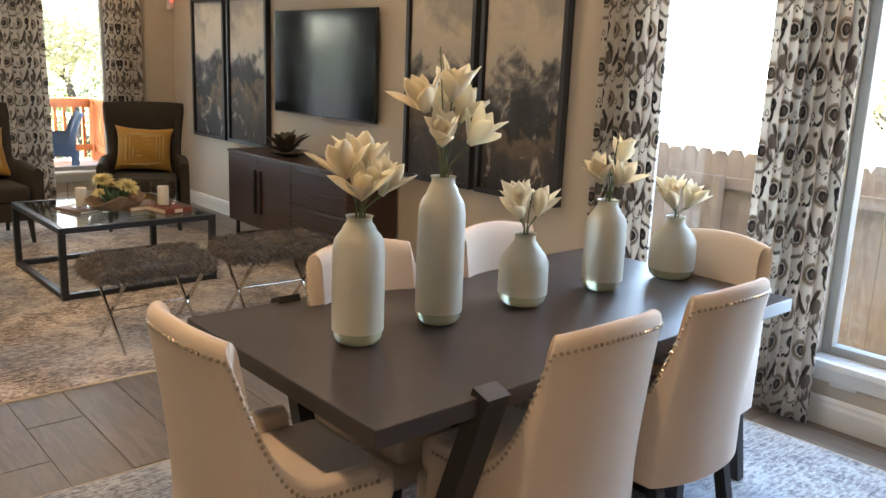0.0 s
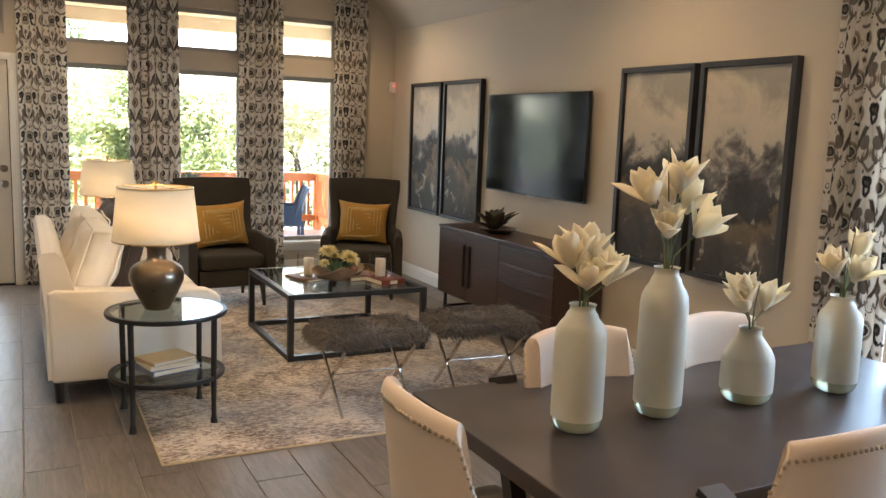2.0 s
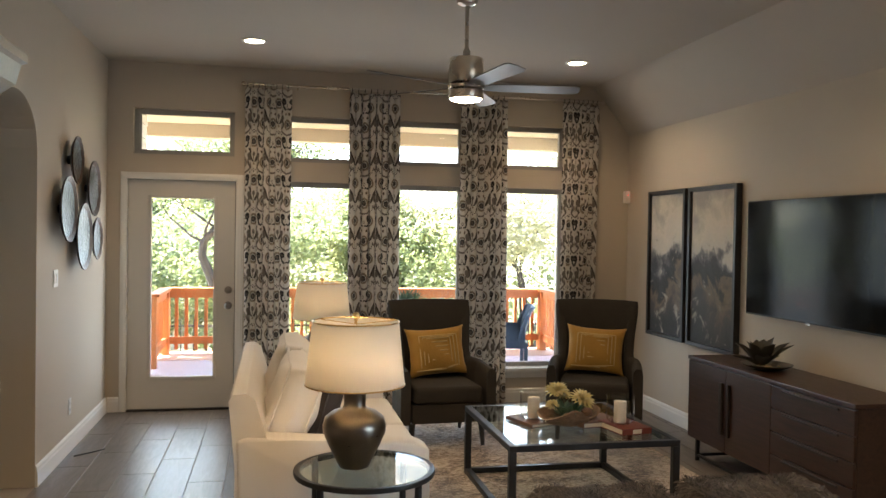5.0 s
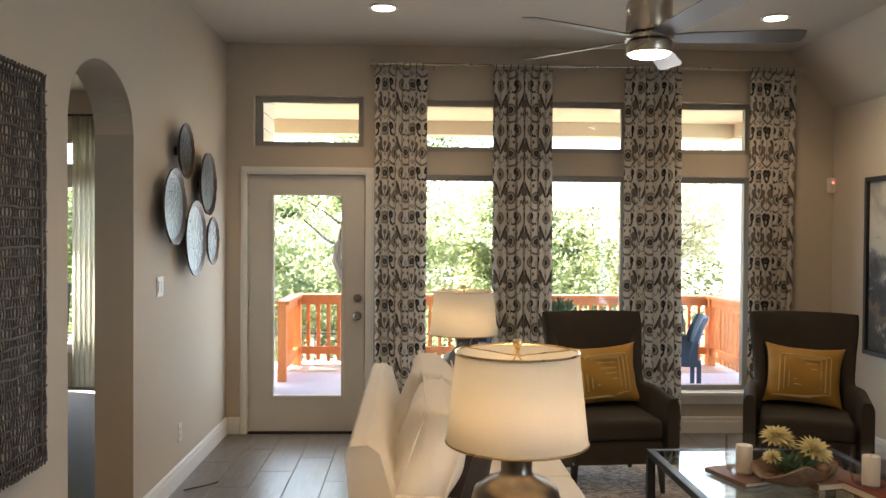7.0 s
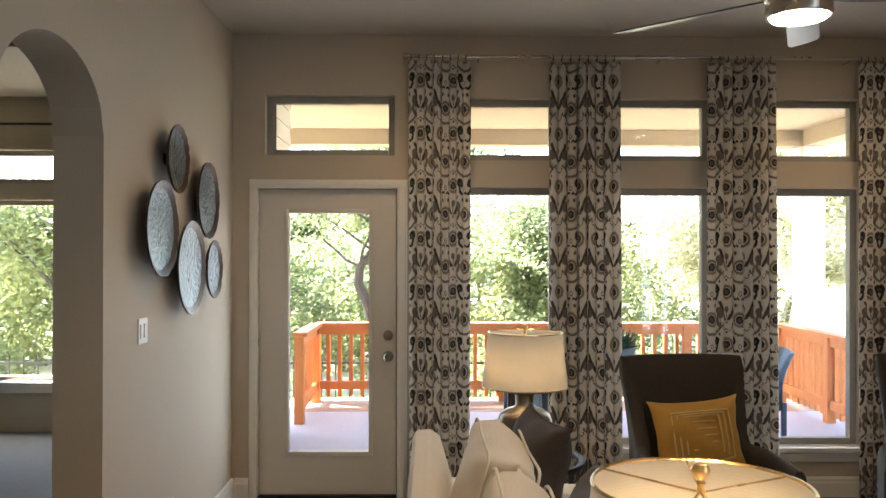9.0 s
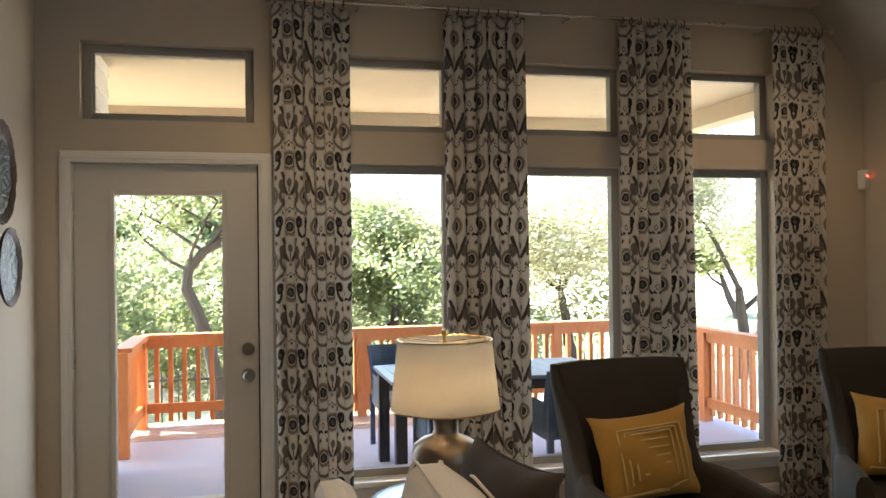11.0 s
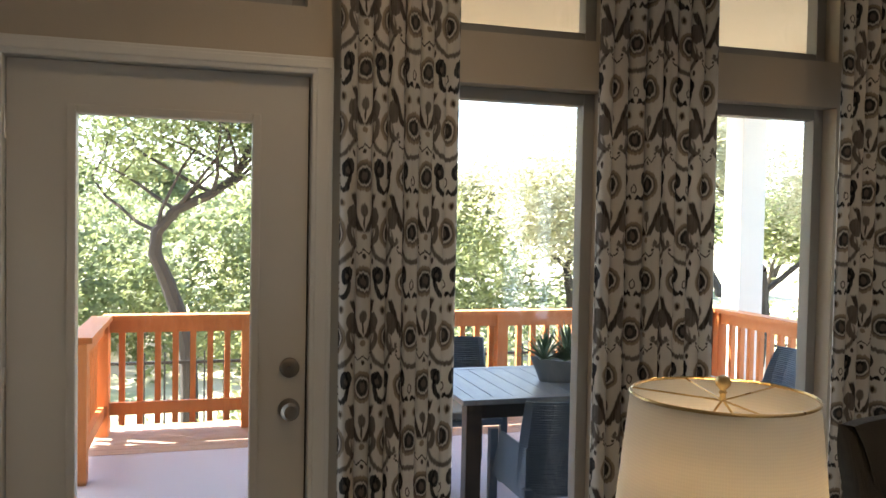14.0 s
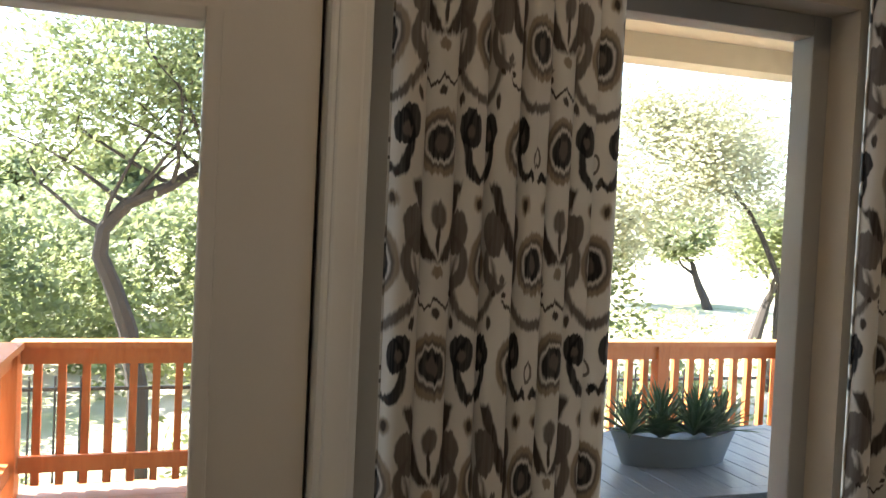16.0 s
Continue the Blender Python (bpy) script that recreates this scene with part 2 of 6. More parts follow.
    n.set(Base_Color=base, Roughness=0.92, Sheen_Weight=0.15)
    n.bump(n.noise(fray.outputs[0], 6.0, 2), 0.25, 0.0006)
    tr, mixer = n.nodes.new("ShaderNodeBsdfTranslucent"), n.nodes.new("ShaderNodeMixShader")
    n.put(tr.inputs["Color"], base)
    mixer.inputs[0].default_value = 0.30
    n.links.new(n.bsdf.outputs[0], mixer.inputs[1])
    n.links.new(tr.outputs[0], mixer.inputs[2])
    n.links.new(mixer.outputs[0], n.out.inputs["Surface"])
    return n.mat


def rug_pile(name, stops, patch, size):
    """Worn, abrashed rug: blotches of several colours, broken by short woven strokes."""
    n = Net(name)
    v = n.coord()
    blotch = n.noise(v, size, 6, 0.65, 0.6)
    strokes = n.noise(n.mapped((14, 46, 1)), 1.4, 3, 0.7)
    fleck = n.noise(v, 60.0, 4, 0.7)
    tone = n.math("ADD", n.math("MULTIPLY_ADD", blotch, 0.45, -0.15), n.math("ADD", n.math("MULTIPLY", strokes, 0.50), n.math("MULTIPLY", fleck, 0.35)))
    base = n.ramp(tone, stops)
    cool = n.ramp(n.noise(v, 0.9, 3), [(0.45, 0.0), (0.62, 1.0)])
    base = n.mix(n.math("MULTIPLY", cool, 0.55), base, n.mix(tone, [c * 0.6 for c in patch], [min(1, c * 1.5) for c in patch]))
    n.bump(n.math("ADD", strokes, n.noise(v, 260.0, 2)), 0.7, 0.004)
    return n.set(Base_Color=base, Roughness=0.97, Sheen_Weight=0.2)


def painting(name, shift):
    """Loose grey and ochre landscape: pale sky, dark wooded band, mottled foreground."""
    n = Net(name)
    v = n.coord()
    sep = n.nodes.new("ShaderNodeSeparateXYZ")
    n.links.new(v, sep.inputs[0])
    off = n.nodes.new("ShaderNodeVectorMath")
    off.operation = "ADD"
    n.links.new(v, off.inputs[0])
    off.inputs[1].default_value = shift
    p = off.outputs[0]
    clouds, strokes, fine = n.noise(p, 2.1, 5, 0.55, 0.8), n.noise(p, 6.0, 4, 0.6, 0.8), n.noise(p, 40.0, 4, 0.7)
    height = n.math("ADD", n.math("MULTIPLY_ADD", sep.outputs[2], 1 / 1.2, 0.5), n.math("ADD", n.math("MULTIPLY_ADD", clouds, 1.0, -0.5), n.math("MULTIPLY_ADD", strokes, 0.30, -0.15)))
    base = n.ramp(height, [(0.05, (0.016, 0.015, 0.014)), (0.22, (0.045, 0.038, 0.032)), (0.33, (0.14, 0.10, 0.058)), (0.39, (0.012, 0.012, 0.013)), (0.50, (0.030, 0.031, 0.034)), (0.57, (0.13, 0.125, 0.12)), (0.64, (0.46, 0.41, 0.34)), (0.82, (0.52, 0.45, 0.355)), (1.0, (0.30, 0.275, 0.24))])
    base = n.mix(n.ramp(strokes, [(0.60, 0.0), (0.68, 0.6)]), base, (0.48, 0.42, 0.32))
    base = n.mix(n.math("MULTIPLY", fine, 0.25), base, (0.12, 0.115, 0.11))
    n.bump(strokes, 0.5, 0.002)
    return n.set(Base_Color=base, Roughness=0.75)


def leafy(name, a, b, through=0.35, tint=None, patch=0.0):
    n = Net(name)
    tone = n.nodes.new("ShaderNodeNewGeometry").outputs["Random Per Island"]
    base = n.mix(tone, a, b)
    if patch:
        base = n.mix(n.ramp(n.noise(n.coord(), patch, 3), [(0.40, 0.0), (0.56, 0.75)]), base, n.mix(tone, [c * 0.7 for c in a], [b[0] * 0.68, b[1] * 0.78, b[2] * 0.9]))
        base = n.mix(n.ramp(n.noise(n.coord(), patch * 0.7, 2), [(0.54, 0.0), (0.68, 0.6)]), base, (0.34, 0.31, 0.09))
    n.set(Base_Color=base, Roughness=0.55)
    tr, mixer = n.nodes.new("ShaderNodeBsdfTranslucent"), n.nodes.new("ShaderNodeMixShader")
    n.put(tr.inputs["Color"], n.mix(0.5, base, tint) if tint else base)
    mixer.inputs[0].default_value = through
    n.links.new(n.bsdf.outputs[0], mixer.inputs[1])
    n.links.new(tr.outputs[0], mixer.inputs[2])
    n.links.new(mixer.outputs[0], n.out.inputs["Surface"])
    return n.mat


WALL = paint_wall("greige_paint", (0.50, 0.43, 0.34))
CEIL = paint_wall("ceiling_paint", (0.47, 0.41, 0.335))
TRIM = grainy("white_trim", (0.72, 0.70, 0.66), 0.03, 3, 90, 0.45)
DOORPAINT = grainy("door_paint", (0.59, 0.555, 0.505), 0.03, 3, 120, 0.42)
VINYL = grainy("window_vinyl", (0.33, 0.31, 0.28), 0.04, 4, 90, 0.5)
TILE = wood("plank_tile", (0.085, 0.070, 0.060), (0.22, 0.185, 0.158), (9, 1.2, 9), 0.36, 0.8, 0.25)
GROUT = grainy("grout", (0.36, 0.31, 0.26), 0.1, 8, 200, 0.9)
CURTAIN = ikat("ikat_linen")
NICKEL = grainy("brushed_nickel", (0.55, 0.49, 0.42), 0.06, 5, 200, 0.28, 1.0, 0.05)
SATIN = grainy("satin_nickel", (0.26, 0.23, 0.20), 0.1, 5, 200, 0.42, 1.0, 0.05)
CHROME = grainy("polished_steel", (0.62, 0.60, 0.57), 0.05, 5, 200, 0.16, 1.0, 0.03)
BRASS = grainy("brass", (0.62, 0.44, 0.20), 0.08, 6, 200, 0.28, 1.0, 0.05)
BRONZE = grainy("aged_bronze", (0.20, 0.165, 0.125), 0.4, 9, 150, 0.30, 0.95, 0.3)
NAILHEAD = grainy("nailhead_bronze", (0.44, 0.35, 0.25), 0.2, 9, 150, 0.30, 0.9, 0.1)
IRON = grainy("black_iron", (0.022, 0.021, 0.02), 0.3, 8, 180, 0.42, 0.4, 0.2)
SILVER = grainy("silver_leaf", (0.30, 0.29, 0.25), 0.25, 7, 120, 0.42, 0.8, 0.3)
ESPRESSO = wood("espresso_wood", (0.014, 0.010, 0.008), (0.045, 0.031, 0.024), (8, 8, 1), 0.4)
BLACKWOOD = wood("black_stain", (0.010, 0.009, 0.009), (0.028, 0.025, 0.023), (8, 8, 1), 0.45)
WALNUT = wood("dark_walnut", (0.022, 0.011, 0.007), (0.070, 0.034, 0.021), (12, 1, 12), 0.36, 0.3)
TABLETOP = grainy("table_lacquer", (0.045, 0.036, 0.034), 0.10, 4, 90, 0.36, 0.0, 0.06)
CREAM = cloth("cream_linen", (0.56, 0.445, 0.345), (0.66, 0.54, 0.435), 900)
SOFA = cloth("ivory_upholstery", (0.66, 0.60, 0.52), (0.76, 0.71, 0.63), 700)
TWEED = cloth("charcoal_tweed", (0.018, 0.014, 0.010), (0.056, 0.046, 0.034), 420, 0.95, 0.9, 0.0)
MUSTARD = cloth("mustard_velvet", (0.36, 0.185, 0.028), (0.50, 0.275, 0.05), 600, 0.8, 0.4, 0.15)
STITCH = cloth("ochre_cord", (0.55, 0.38, 0.14), (0.64, 0.46, 0.19), 600)
COCOA = cloth("cocoa_velvet", (0.020, 0.014, 0.011), (0.050, 0.036, 0.029), 500, 0.8, 0.4, 0.05)
FUR = grainy("grey_fur", (0.10, 0.084, 0.07), 0.5, 14, 120, 0.95, 0, 0.3, 0.002, 0, 0.5)
RUG_LIVING = rug_pile("living_rug_pile", [(0.40, (0.050, 0.036, 0.030)), (0.46, (0.20, 0.14, 0.10)), (0.51, (0.42, 0.32, 0.235)), (0.57, (0.64, 0.55, 0.45))], (0.15, 0.175, 0.21), 3.2)
RUG_DINING = rug_pile("dining_rug_pile", [(0.40, (0.06, 0.066, 0.085)), (0.46, (0.18, 0.18, 0.185)), (0.52, (0.30, 0.305, 0.315)), (0.58, (0.42, 0.425, 0.43))], (0.19, 0.23, 0.30), 2.4)
PANE = glass("clear_pane")
TABLEGLASS = glass("table_glass", (0.86, 0.92, 0.89), 0.01)
SMOKED = glass("smoked_glass", (0.97, 0.965, 0.96), 0.02)
SHADE = lamp_shade_cloth("shade_linen", (0.84, 0.80, 0.72))
BULB = glow("bulb", (1.0, 0.70, 0.40), 6.6)
CANGLOW = glow("can_lens", (1.0, 0.80, 0.55), 5)
PETAL = leafy("ivory_petal", (0.88, 0.79, 0.60), (0.92, 0.86, 0.71), 0.42)
DAHLIA = leafy("pale_yellow_petal", (0.62, 0.52, 0.22), (0.72, 0.64, 0.38), 0.2)
STEM = grainy("green_stem", (0.10, 0.12, 0.045), 0.3, 20, 100, 0.6)
SUCCULENT = leafy("succulent", (0.07, 0.14, 0.075), (0.17, 0.26, 0.16), 0.1)
DARKLEAF = leafy("bronze_leaf", (0.030, 0.024, 0.016), (0.075, 0.060, 0.036), 0.05)
WAX = grainy("candle_wax", (0.74, 0.68, 0.57), 0.04, 6, 60, 0.5)
PAPER = grainy("book_pages", (0.68, 0.62, 0.50), 0.08, 8, 300, 0.85)
COVER_RED = grainy("red_cover", (0.17, 0.035, 0.02), 0.2, 10, 150, 0.5)
COVER_BROWN = grainy("brown_cover", (0.17, 0.09, 0.05), 0.25, 10, 150, 0.55)
COVER_TAN = grainy("tan_cover", (0.50, 0.37, 0.22), 0.15, 10, 150, 0.6)
COVER_BLUE = grainy("blue_grey_cover", (0.17, 0.19, 0.28), 0.15, 10, 150, 0.6)
PLATE = grainy("hammered_pewter", (0.115, 0.125, 0.13), 0.9, 9, 40, 0.30, 0.85, 1.0, 0.012)
PLATERIM = grainy("bronze_rim", (0.06, 0.036, 0.025), 0.4, 18, 80, 0.4, 0.8, 0.6, 0.004)
PLASTIC = grainy("white_plastic", (0.70, 0.68, 0.64), 0.02, 4, 200, 0.4)
SCREEN = grainy("tv_screen", (0.006, 0.007, 0.007), 0.1, 5, 200, 0.12, 0, 0.0)
SCREEN.node_tree.nodes["Principled BSDF"].inputs["Specular IOR Level"].default_value = 0.12
TVBLACK = grainy("tv_bezel", (0.012, 0.012, 0.012), 0.1, 5, 200, 0.35)
REED = wood("dark_reed", (0.018, 0.014, 0.011), (0.075, 0.058, 0.044), (10, 10, 10), 0.6)
CARPET = grainy("bedroom_carpet", (0.36, 0.36, 0.35), 0.12, 12, 240, 0.98, 0, 0.9, 0.006)
SHEER = lamp_shade_cloth("sheer_curtain", (0.72, 0.70, 0.62))
CEDAR = wood("stained_cedar", (0.50, 0.165, 0.048), (0.70, 0.28, 0.095), (10, 10, 1.5), 0.55, 0.6)
DECKWOOD = wood("deck_boards", (0.30, 0.20, 0.15), (0.48, 0.36, 0.28), (1.5, 12, 12), 0.6, 0.8)
PATIO = grainy("patio_concrete", (0.48, 0.45, 0.50), 0.12, 3, 90, 0.7)
SOFFIT = grainy("cream_soffit", (0.44, 0.37, 0.275), 0.04, 3, 90, 0.7)
SIDING = grainy("white_siding", (0.66, 0.65, 0.63), 0.05, 3, 90, 0.6)
SLATE = wood("grey_slats", (0.13, 0.155, 0.19), (0.23, 0.265, 0.31), (10, 1, 10), 0.35, 0.4)
WICKER = grainy("blue_grey_wicker", (0.060, 0.095, 0.145), 0.35, 60, 260, 0.45, 0, 0.9, 0.004)
ZINC = grainy("zinc_planter", (0.20, 0.23, 0.25), 0.25, 10, 90, 0.5, 0.3, 0.3)
CUSHION = cloth("outdoor_cushion", (0.34, 0.38, 0.40), (0.46, 0.50, 0.52), 500)
FENCEWOOD = wood("weathered_cedar", (0.14, 0.092, 0.058), (0.25, 0.18, 0.118), (10, 10, 1.2), 0.8, 0.9)
BARK = wood("oak_bark", (0.022, 0.018, 0.015), (0.070, 0.058, 0.048), (14, 14, 3), 0.9, 0.3, 0.9)
LEAF = leafy("oak_leaf", (0.085, 0.115, 0.045), (0.38, 0.41, 0.18), 0.5, (0.34, 0.38, 0.16), 0.55)
# lighter copy of LEAF: dry leaves, with sun glare put into the colour
LEAF_PALE = leafy("sun_paled_dry_leaf", (0.30, 0.30, 0.18), (0.56, 0.54, 0.38), 0.35, (0.45, 0.45, 0.2))
GROUND = Net("ground")
_v = GROUND.coord()
GROUND_MAT = GROUND.set(Base_Color=GROUND.mix(GROUND.ramp(GROUND.noise(_v, 0.16, 5), [(0.34, 0.0), (0.50, 1.0)]), GROUND.mix(GROUND.noise(_v, 30.0, 4), (0.10, 0.14, 0.045), (0.17, 0.21, 0.08)), GROUND.mix(GROUND.noise(_v, 24.0, 4), (0.40, 0.35, 0.25), (0.56, 0.50, 0.38))), Roughness=0.95)

# ---- mesh helpers ----


def obj(name, bm, mat, parent=None, smooth=False, angle=40):
    mesh = bpy.data.meshes.new(name)
    bmesh.ops.recalc_face_normals(bm, faces=bm.faces)
    bm.to_mesh(mesh)
    bm.free()
    mats = mat if isinstance(mat, (list, tuple)) else [mat]
    for m in mats:
        mesh.materials.append(m)
    if smooth:
        mesh.shade_smooth()
        mesh.set_sharp_from_angle(angle=radians(angle))
    ob = new(name, mesh)
    if parent is not None:
        ob.parent = parent
    return ob


def part(name, bm, mat, parent, label="", smooth=False, angle=40):
    """One mesh object under a thing or a part."""
    ob = obj(name, bm, mat, parent, smooth, angle)
    return tagged(ob, label) if label else ob


def thing(name, label, category, group="", at=(0, 0, 0), turn=0.0):
    ob = new(name)
    ob.empty_display_size = 0.1
    ob.matrix_world = pose(at[0], at[1], at[2], 0, 0, turn)
    return tagged(ob, label, category, group)


def box(x0, x1, y0, y1, z0, z1, bevel=0.0, segs=2, bm=None):
    bm = bm or bmesh.new()
    vs = bmesh.ops.create_cube(bm, size=1)["verts"]
    for v in vs:
        v.co = Vector(((x0 + x1) / 2 + v.co.x * (x1 - x0), (y0 + y1) / 2 + v.co.y * (y1 - y0), (z0 + z1) / 2 + v.co.z * (z1 - z0)))
    if bevel:
        edges = list({e for v in vs for e in v.link_edges})
        bmesh.ops.bevel(bm, geom=edges, offset=bevel, segments=segs, affect="EDGES", profile=0.6)
    return bm


def lathe(profile, n=32, at=(0, 0, 0), bm=None, uv=False):
    """Turned body from (radius, height) pairs."""
    bm = bm or bmesh.new()
    rings = []
    for r, z in profile:
        if r < 1e-5:
            rings.append([bm.verts.new((at[0], at[1], at[2] + z))])
        else:
            rings.append([bm.verts.new((at[0] + r * math.cos(2 * math.pi * i / n), at[1] + r * math.sin(2 * math.pi * i / n), at[2] + z)) for i in range(n)])
    for a, b in zip(rings, rings[1:]):
        for i in range(n):
            j = (i + 1) % n
            if len(a) == 1 and len(b) == 1:
                continue
            if len(a) == 1:
                bm.faces.new((a[0], b[j], b[i]))
            elif len(b) == 1:
                bm.faces.new((a[i], a[j], b[0]))
            else:
                bm.faces.new((a[i], a[j], b[j], b[i]))
    return bm


def tube(points, radii, n=8, bm=None, caps=True):
    """Round bar along points; radii: one number or one a point."""
    bm = bm or bmesh.new()
    pts = [Vector(p) for p in points]
    radii = radii if isinstance(radii, (list, tuple)) else [radii] * len(pts)
    rings = []
    side = None
    for i, p in enumerate(pts):
        way = (pts[min(i + 1, len(pts) - 1)] - pts[max(i - 1, 0)]).normalized()
        if side is None:
            side = way.orthogonal().normalized()
        side = (side - way * side.dot(way)).normalized()
        up = way.cross(side)
        rings.append([bm.verts.new(p + radii[i] * (math.cos(2 * math.pi * k / n) * side + math.sin(2 * math.pi * k / n) * up)) for k in range(n)])
    for a, b in zip(rings, rings[1:]):
        for k in range(n):
            bm.faces.new((a[k], a[(k + 1) % n], b[(k + 1) % n], b[k]))
    if caps:
        bm.faces.new(rings[0])
        bm.faces.new(rings[-1])
    return bm


def bar(p, q, w, d, bm=None, up=(0, 0, 1)):
    """Straight square bar from p to q, w across and d deep."""
    bm = bm or bmesh.new()
    p, q = Vector(p), Vector(q)
    way = (q - p).normalized()
    u = Vector(up)
    if abs(way.dot(u)) > 0.98:
        u = Vector((0, 1, 0))
    s = way.cross(u).normalized()
    t = s.cross(way).normalized()
    ends = [[bm.verts.new(c + s * (a * w / 2) + t * (b * d / 2)) for a, b in ((-1, -1), (1, -1), (1, 1), (-1, 1))] for c in (p, q)]
    for i in range(4):
        j = (i + 1) % 4
        bm.faces.new((ends[0][i], ends[0][j], ends[1][j], ends[1][i]))
    bm.faces.new(ends[0]), bm.faces.new(ends[1])
    return bm


def pillow(w, h, d, n=14, power=2.6, ears=0.03, seed=0):
    """Stuffed square: upright in xz, thick along y, pinched at the corners."""
    bm = bmesh.new()
    rnd = random.Random(seed)
    ph = [rnd.uniform(0, 6) for _ in range(4)]
    sides = []
    for s in (-1, 1):
        grid = []
        for j in range(n + 1):
            row = []
            for i in range(n + 1):
                a, b = 2 * i / n - 1, 2 * j / n - 1
                puff = (1 - abs(a) ** power) * (1 - abs(b) ** power)
                pull = 1 - 0.05 * (1 - abs(b) ** 2) * (abs(a) ** 4) * 1.6
                pull2 = 1 - 0.05 * (1 - abs(a) ** 2) * (abs(b) ** 4) * 1.6
                wr = 0.012 * math.sin(4 * a + ph[0] + 3 * b) * puff + 0.006 * math.sin(9 * a * b + ph[1])
                y = s * (d / 2 * max(puff, 0) ** 0.55 + 0.006) + wr
                x = a * w / 2 * pull * (1 + ears * abs(a * b) ** 6)
                z = b * h / 2 * pull2 * (1 + ears * abs(a * b) ** 6)
                row.append(bm.verts.new((x, y, z)))
            grid.append(row)
        sides.append(grid)
        for j in range(n):
            for i in range(n):
                bm.faces.new((grid[j][i], grid[j][i + 1], grid[j + 1][i + 1], grid[j + 1][i]))
    a, b = sides
    for i in range(n):
        bm.faces.new((a[0][i], a[0][i + 1], b[0][i + 1], b[0][i]))
        bm.faces.new((a[n][i], a[n][i + 1], b[n][i + 1], b[n][i]))
        bm.faces.new((a[i][0], a[i + 1][0], b[i + 1][0], b[i][0]))
        bm.faces.new((a[i][n], a[i + 1][n], b[i + 1][n], b[i][n]))
    return bm


def moved(bm, m):
    bmesh.ops.transform(bm, matrix=m, verts=bm.verts)
    return bm


def slab(us, vs, solid, place, t0, t1):
    """Wall of cells: faces only where a solid cell meets air. place(u, v, t) gives the point."""
    bm = bmesh.new()
    memo = {}

    def vert(u, v, t):
        key = (round(u, 5), round(v, 5), t)
        if key not in memo:
            memo[key] = bm.verts.new(place(u, v, t))
        return memo[key]

    nu, nv = len(us) - 1, len(vs) - 1
    full = lambda i, j: 0 <= i < nu and 0 <= j < nv and solid((us[i] + us[i + 1]) / 2, (vs[j] + vs[j + 1]) / 2)
    for i in range(nu):
        for j in range(nv):
            if not full(i, j):
                continue
            a, b, c, d = us[i], us[i + 1], vs[j], vs[j + 1]
            for t in (t0, t1):
                bm.faces.new([vert(a, c, t), vert(b, c, t), vert(b, d, t), vert(a, d, t)])
            for (di, dj), (p, q) in (((-1, 0), ((a, c), (a, d))), ((1, 0), ((b, c), (b, d))), ((0, -1), ((a, c), (b, c))), ((0, 1), ((a, d), (b, d)))):
                if not full(i + di, j + dj):
                    bm.faces.new([vert(*p, t0), vert(*q, t0), vert(*q, t1), vert(*p, t1)])
    return bm


def wall_with(name, u0, u1, v0, v1, holes, place, t0, t1, mat=WALL):
    us = sorted({u0, u1, *[h[0] for h in holes], *[h[1] for h in holes]})
    vs = sorted({v0, v1, *[h[2] for h in holes], *[h[3] for h in holes]})
    solid = lambda u, v: not any(a < u < b and c < v < d for a, b, c, d in holes)
    return tagged(obj(name, slab(us, vs, solid, place, t0, t1), mat), "greige painted plaster wall with fine texture", "wall", kind="structure")


# ---- the shell of the room ----
XW, XE, YS, YN, H = -1.172, 3.68, -1.8, 8.96, 3.07
SLOPE_X, SLOPE_Z = 3.30, 2.60
NORTH = [(0.08, 0.985), (1.13, 2.02), (2.14, 3.03)]           # the three windows of the garden wall
EAST = [(1.02, 2.05), (2.18, 3.10)]                         # the dining windows
holes = [(-1.02, -0.07, 0.0, 2.06), (-0.96, -0.10, 2.27, 2.67)]
for a, b in NORTH:
    holes += [(a, b, 0.33, 2.06), (a, b, 2.24, 2.655)]
wall_with("wall_north", XW - 0.2, XE + 0.16, 0.0, H + 0.12, holes, lambda u, v, t: (u, t, v), YN, YN + 0.17)
holes = []
for a, b in EAST:
    holes += [(a, b, 0.30, 2.06), (a, b, 2.22, 2.55)]
wall_with("wall_east", YS, YN, 0.0, 2.72, holes, lambda u, v, t: (t, u, v), XE, XE + 0.16)
wall_with("wall_south", XW - 0.2, XE + 0.16, 0.0, H + 0.12, [], lambda u, v, t: (u, t, v), YS - 0.15, YS)

# west wall with its round-headed opening
ARCH_Y0, ARCH_Y1, ARCH_SPRING, ARCH_TOP = 5.985, 6.81, 2.09, 2.388
steps = 28
cuts = [ARCH_Y0 + (ARCH_Y1 - ARCH_Y0) * i / steps for i in range(steps + 1)]


def arch_height(y):
    k = (2 * y - ARCH_Y0 - ARCH_Y1) / (ARCH_Y1 - ARCH_Y0)
    return ARCH_SPRING + (ARCH_TOP - ARCH_SPRING) * math.sqrt(max(0.0, 1 - k * k))


bm = bmesh.new()
for y0, y1 in ((YS, ARCH_Y0), (ARCH_Y1, YN)):
    box(XW - 0.2, XW, y0, y1, 0, H + 0.12, bm=bm)
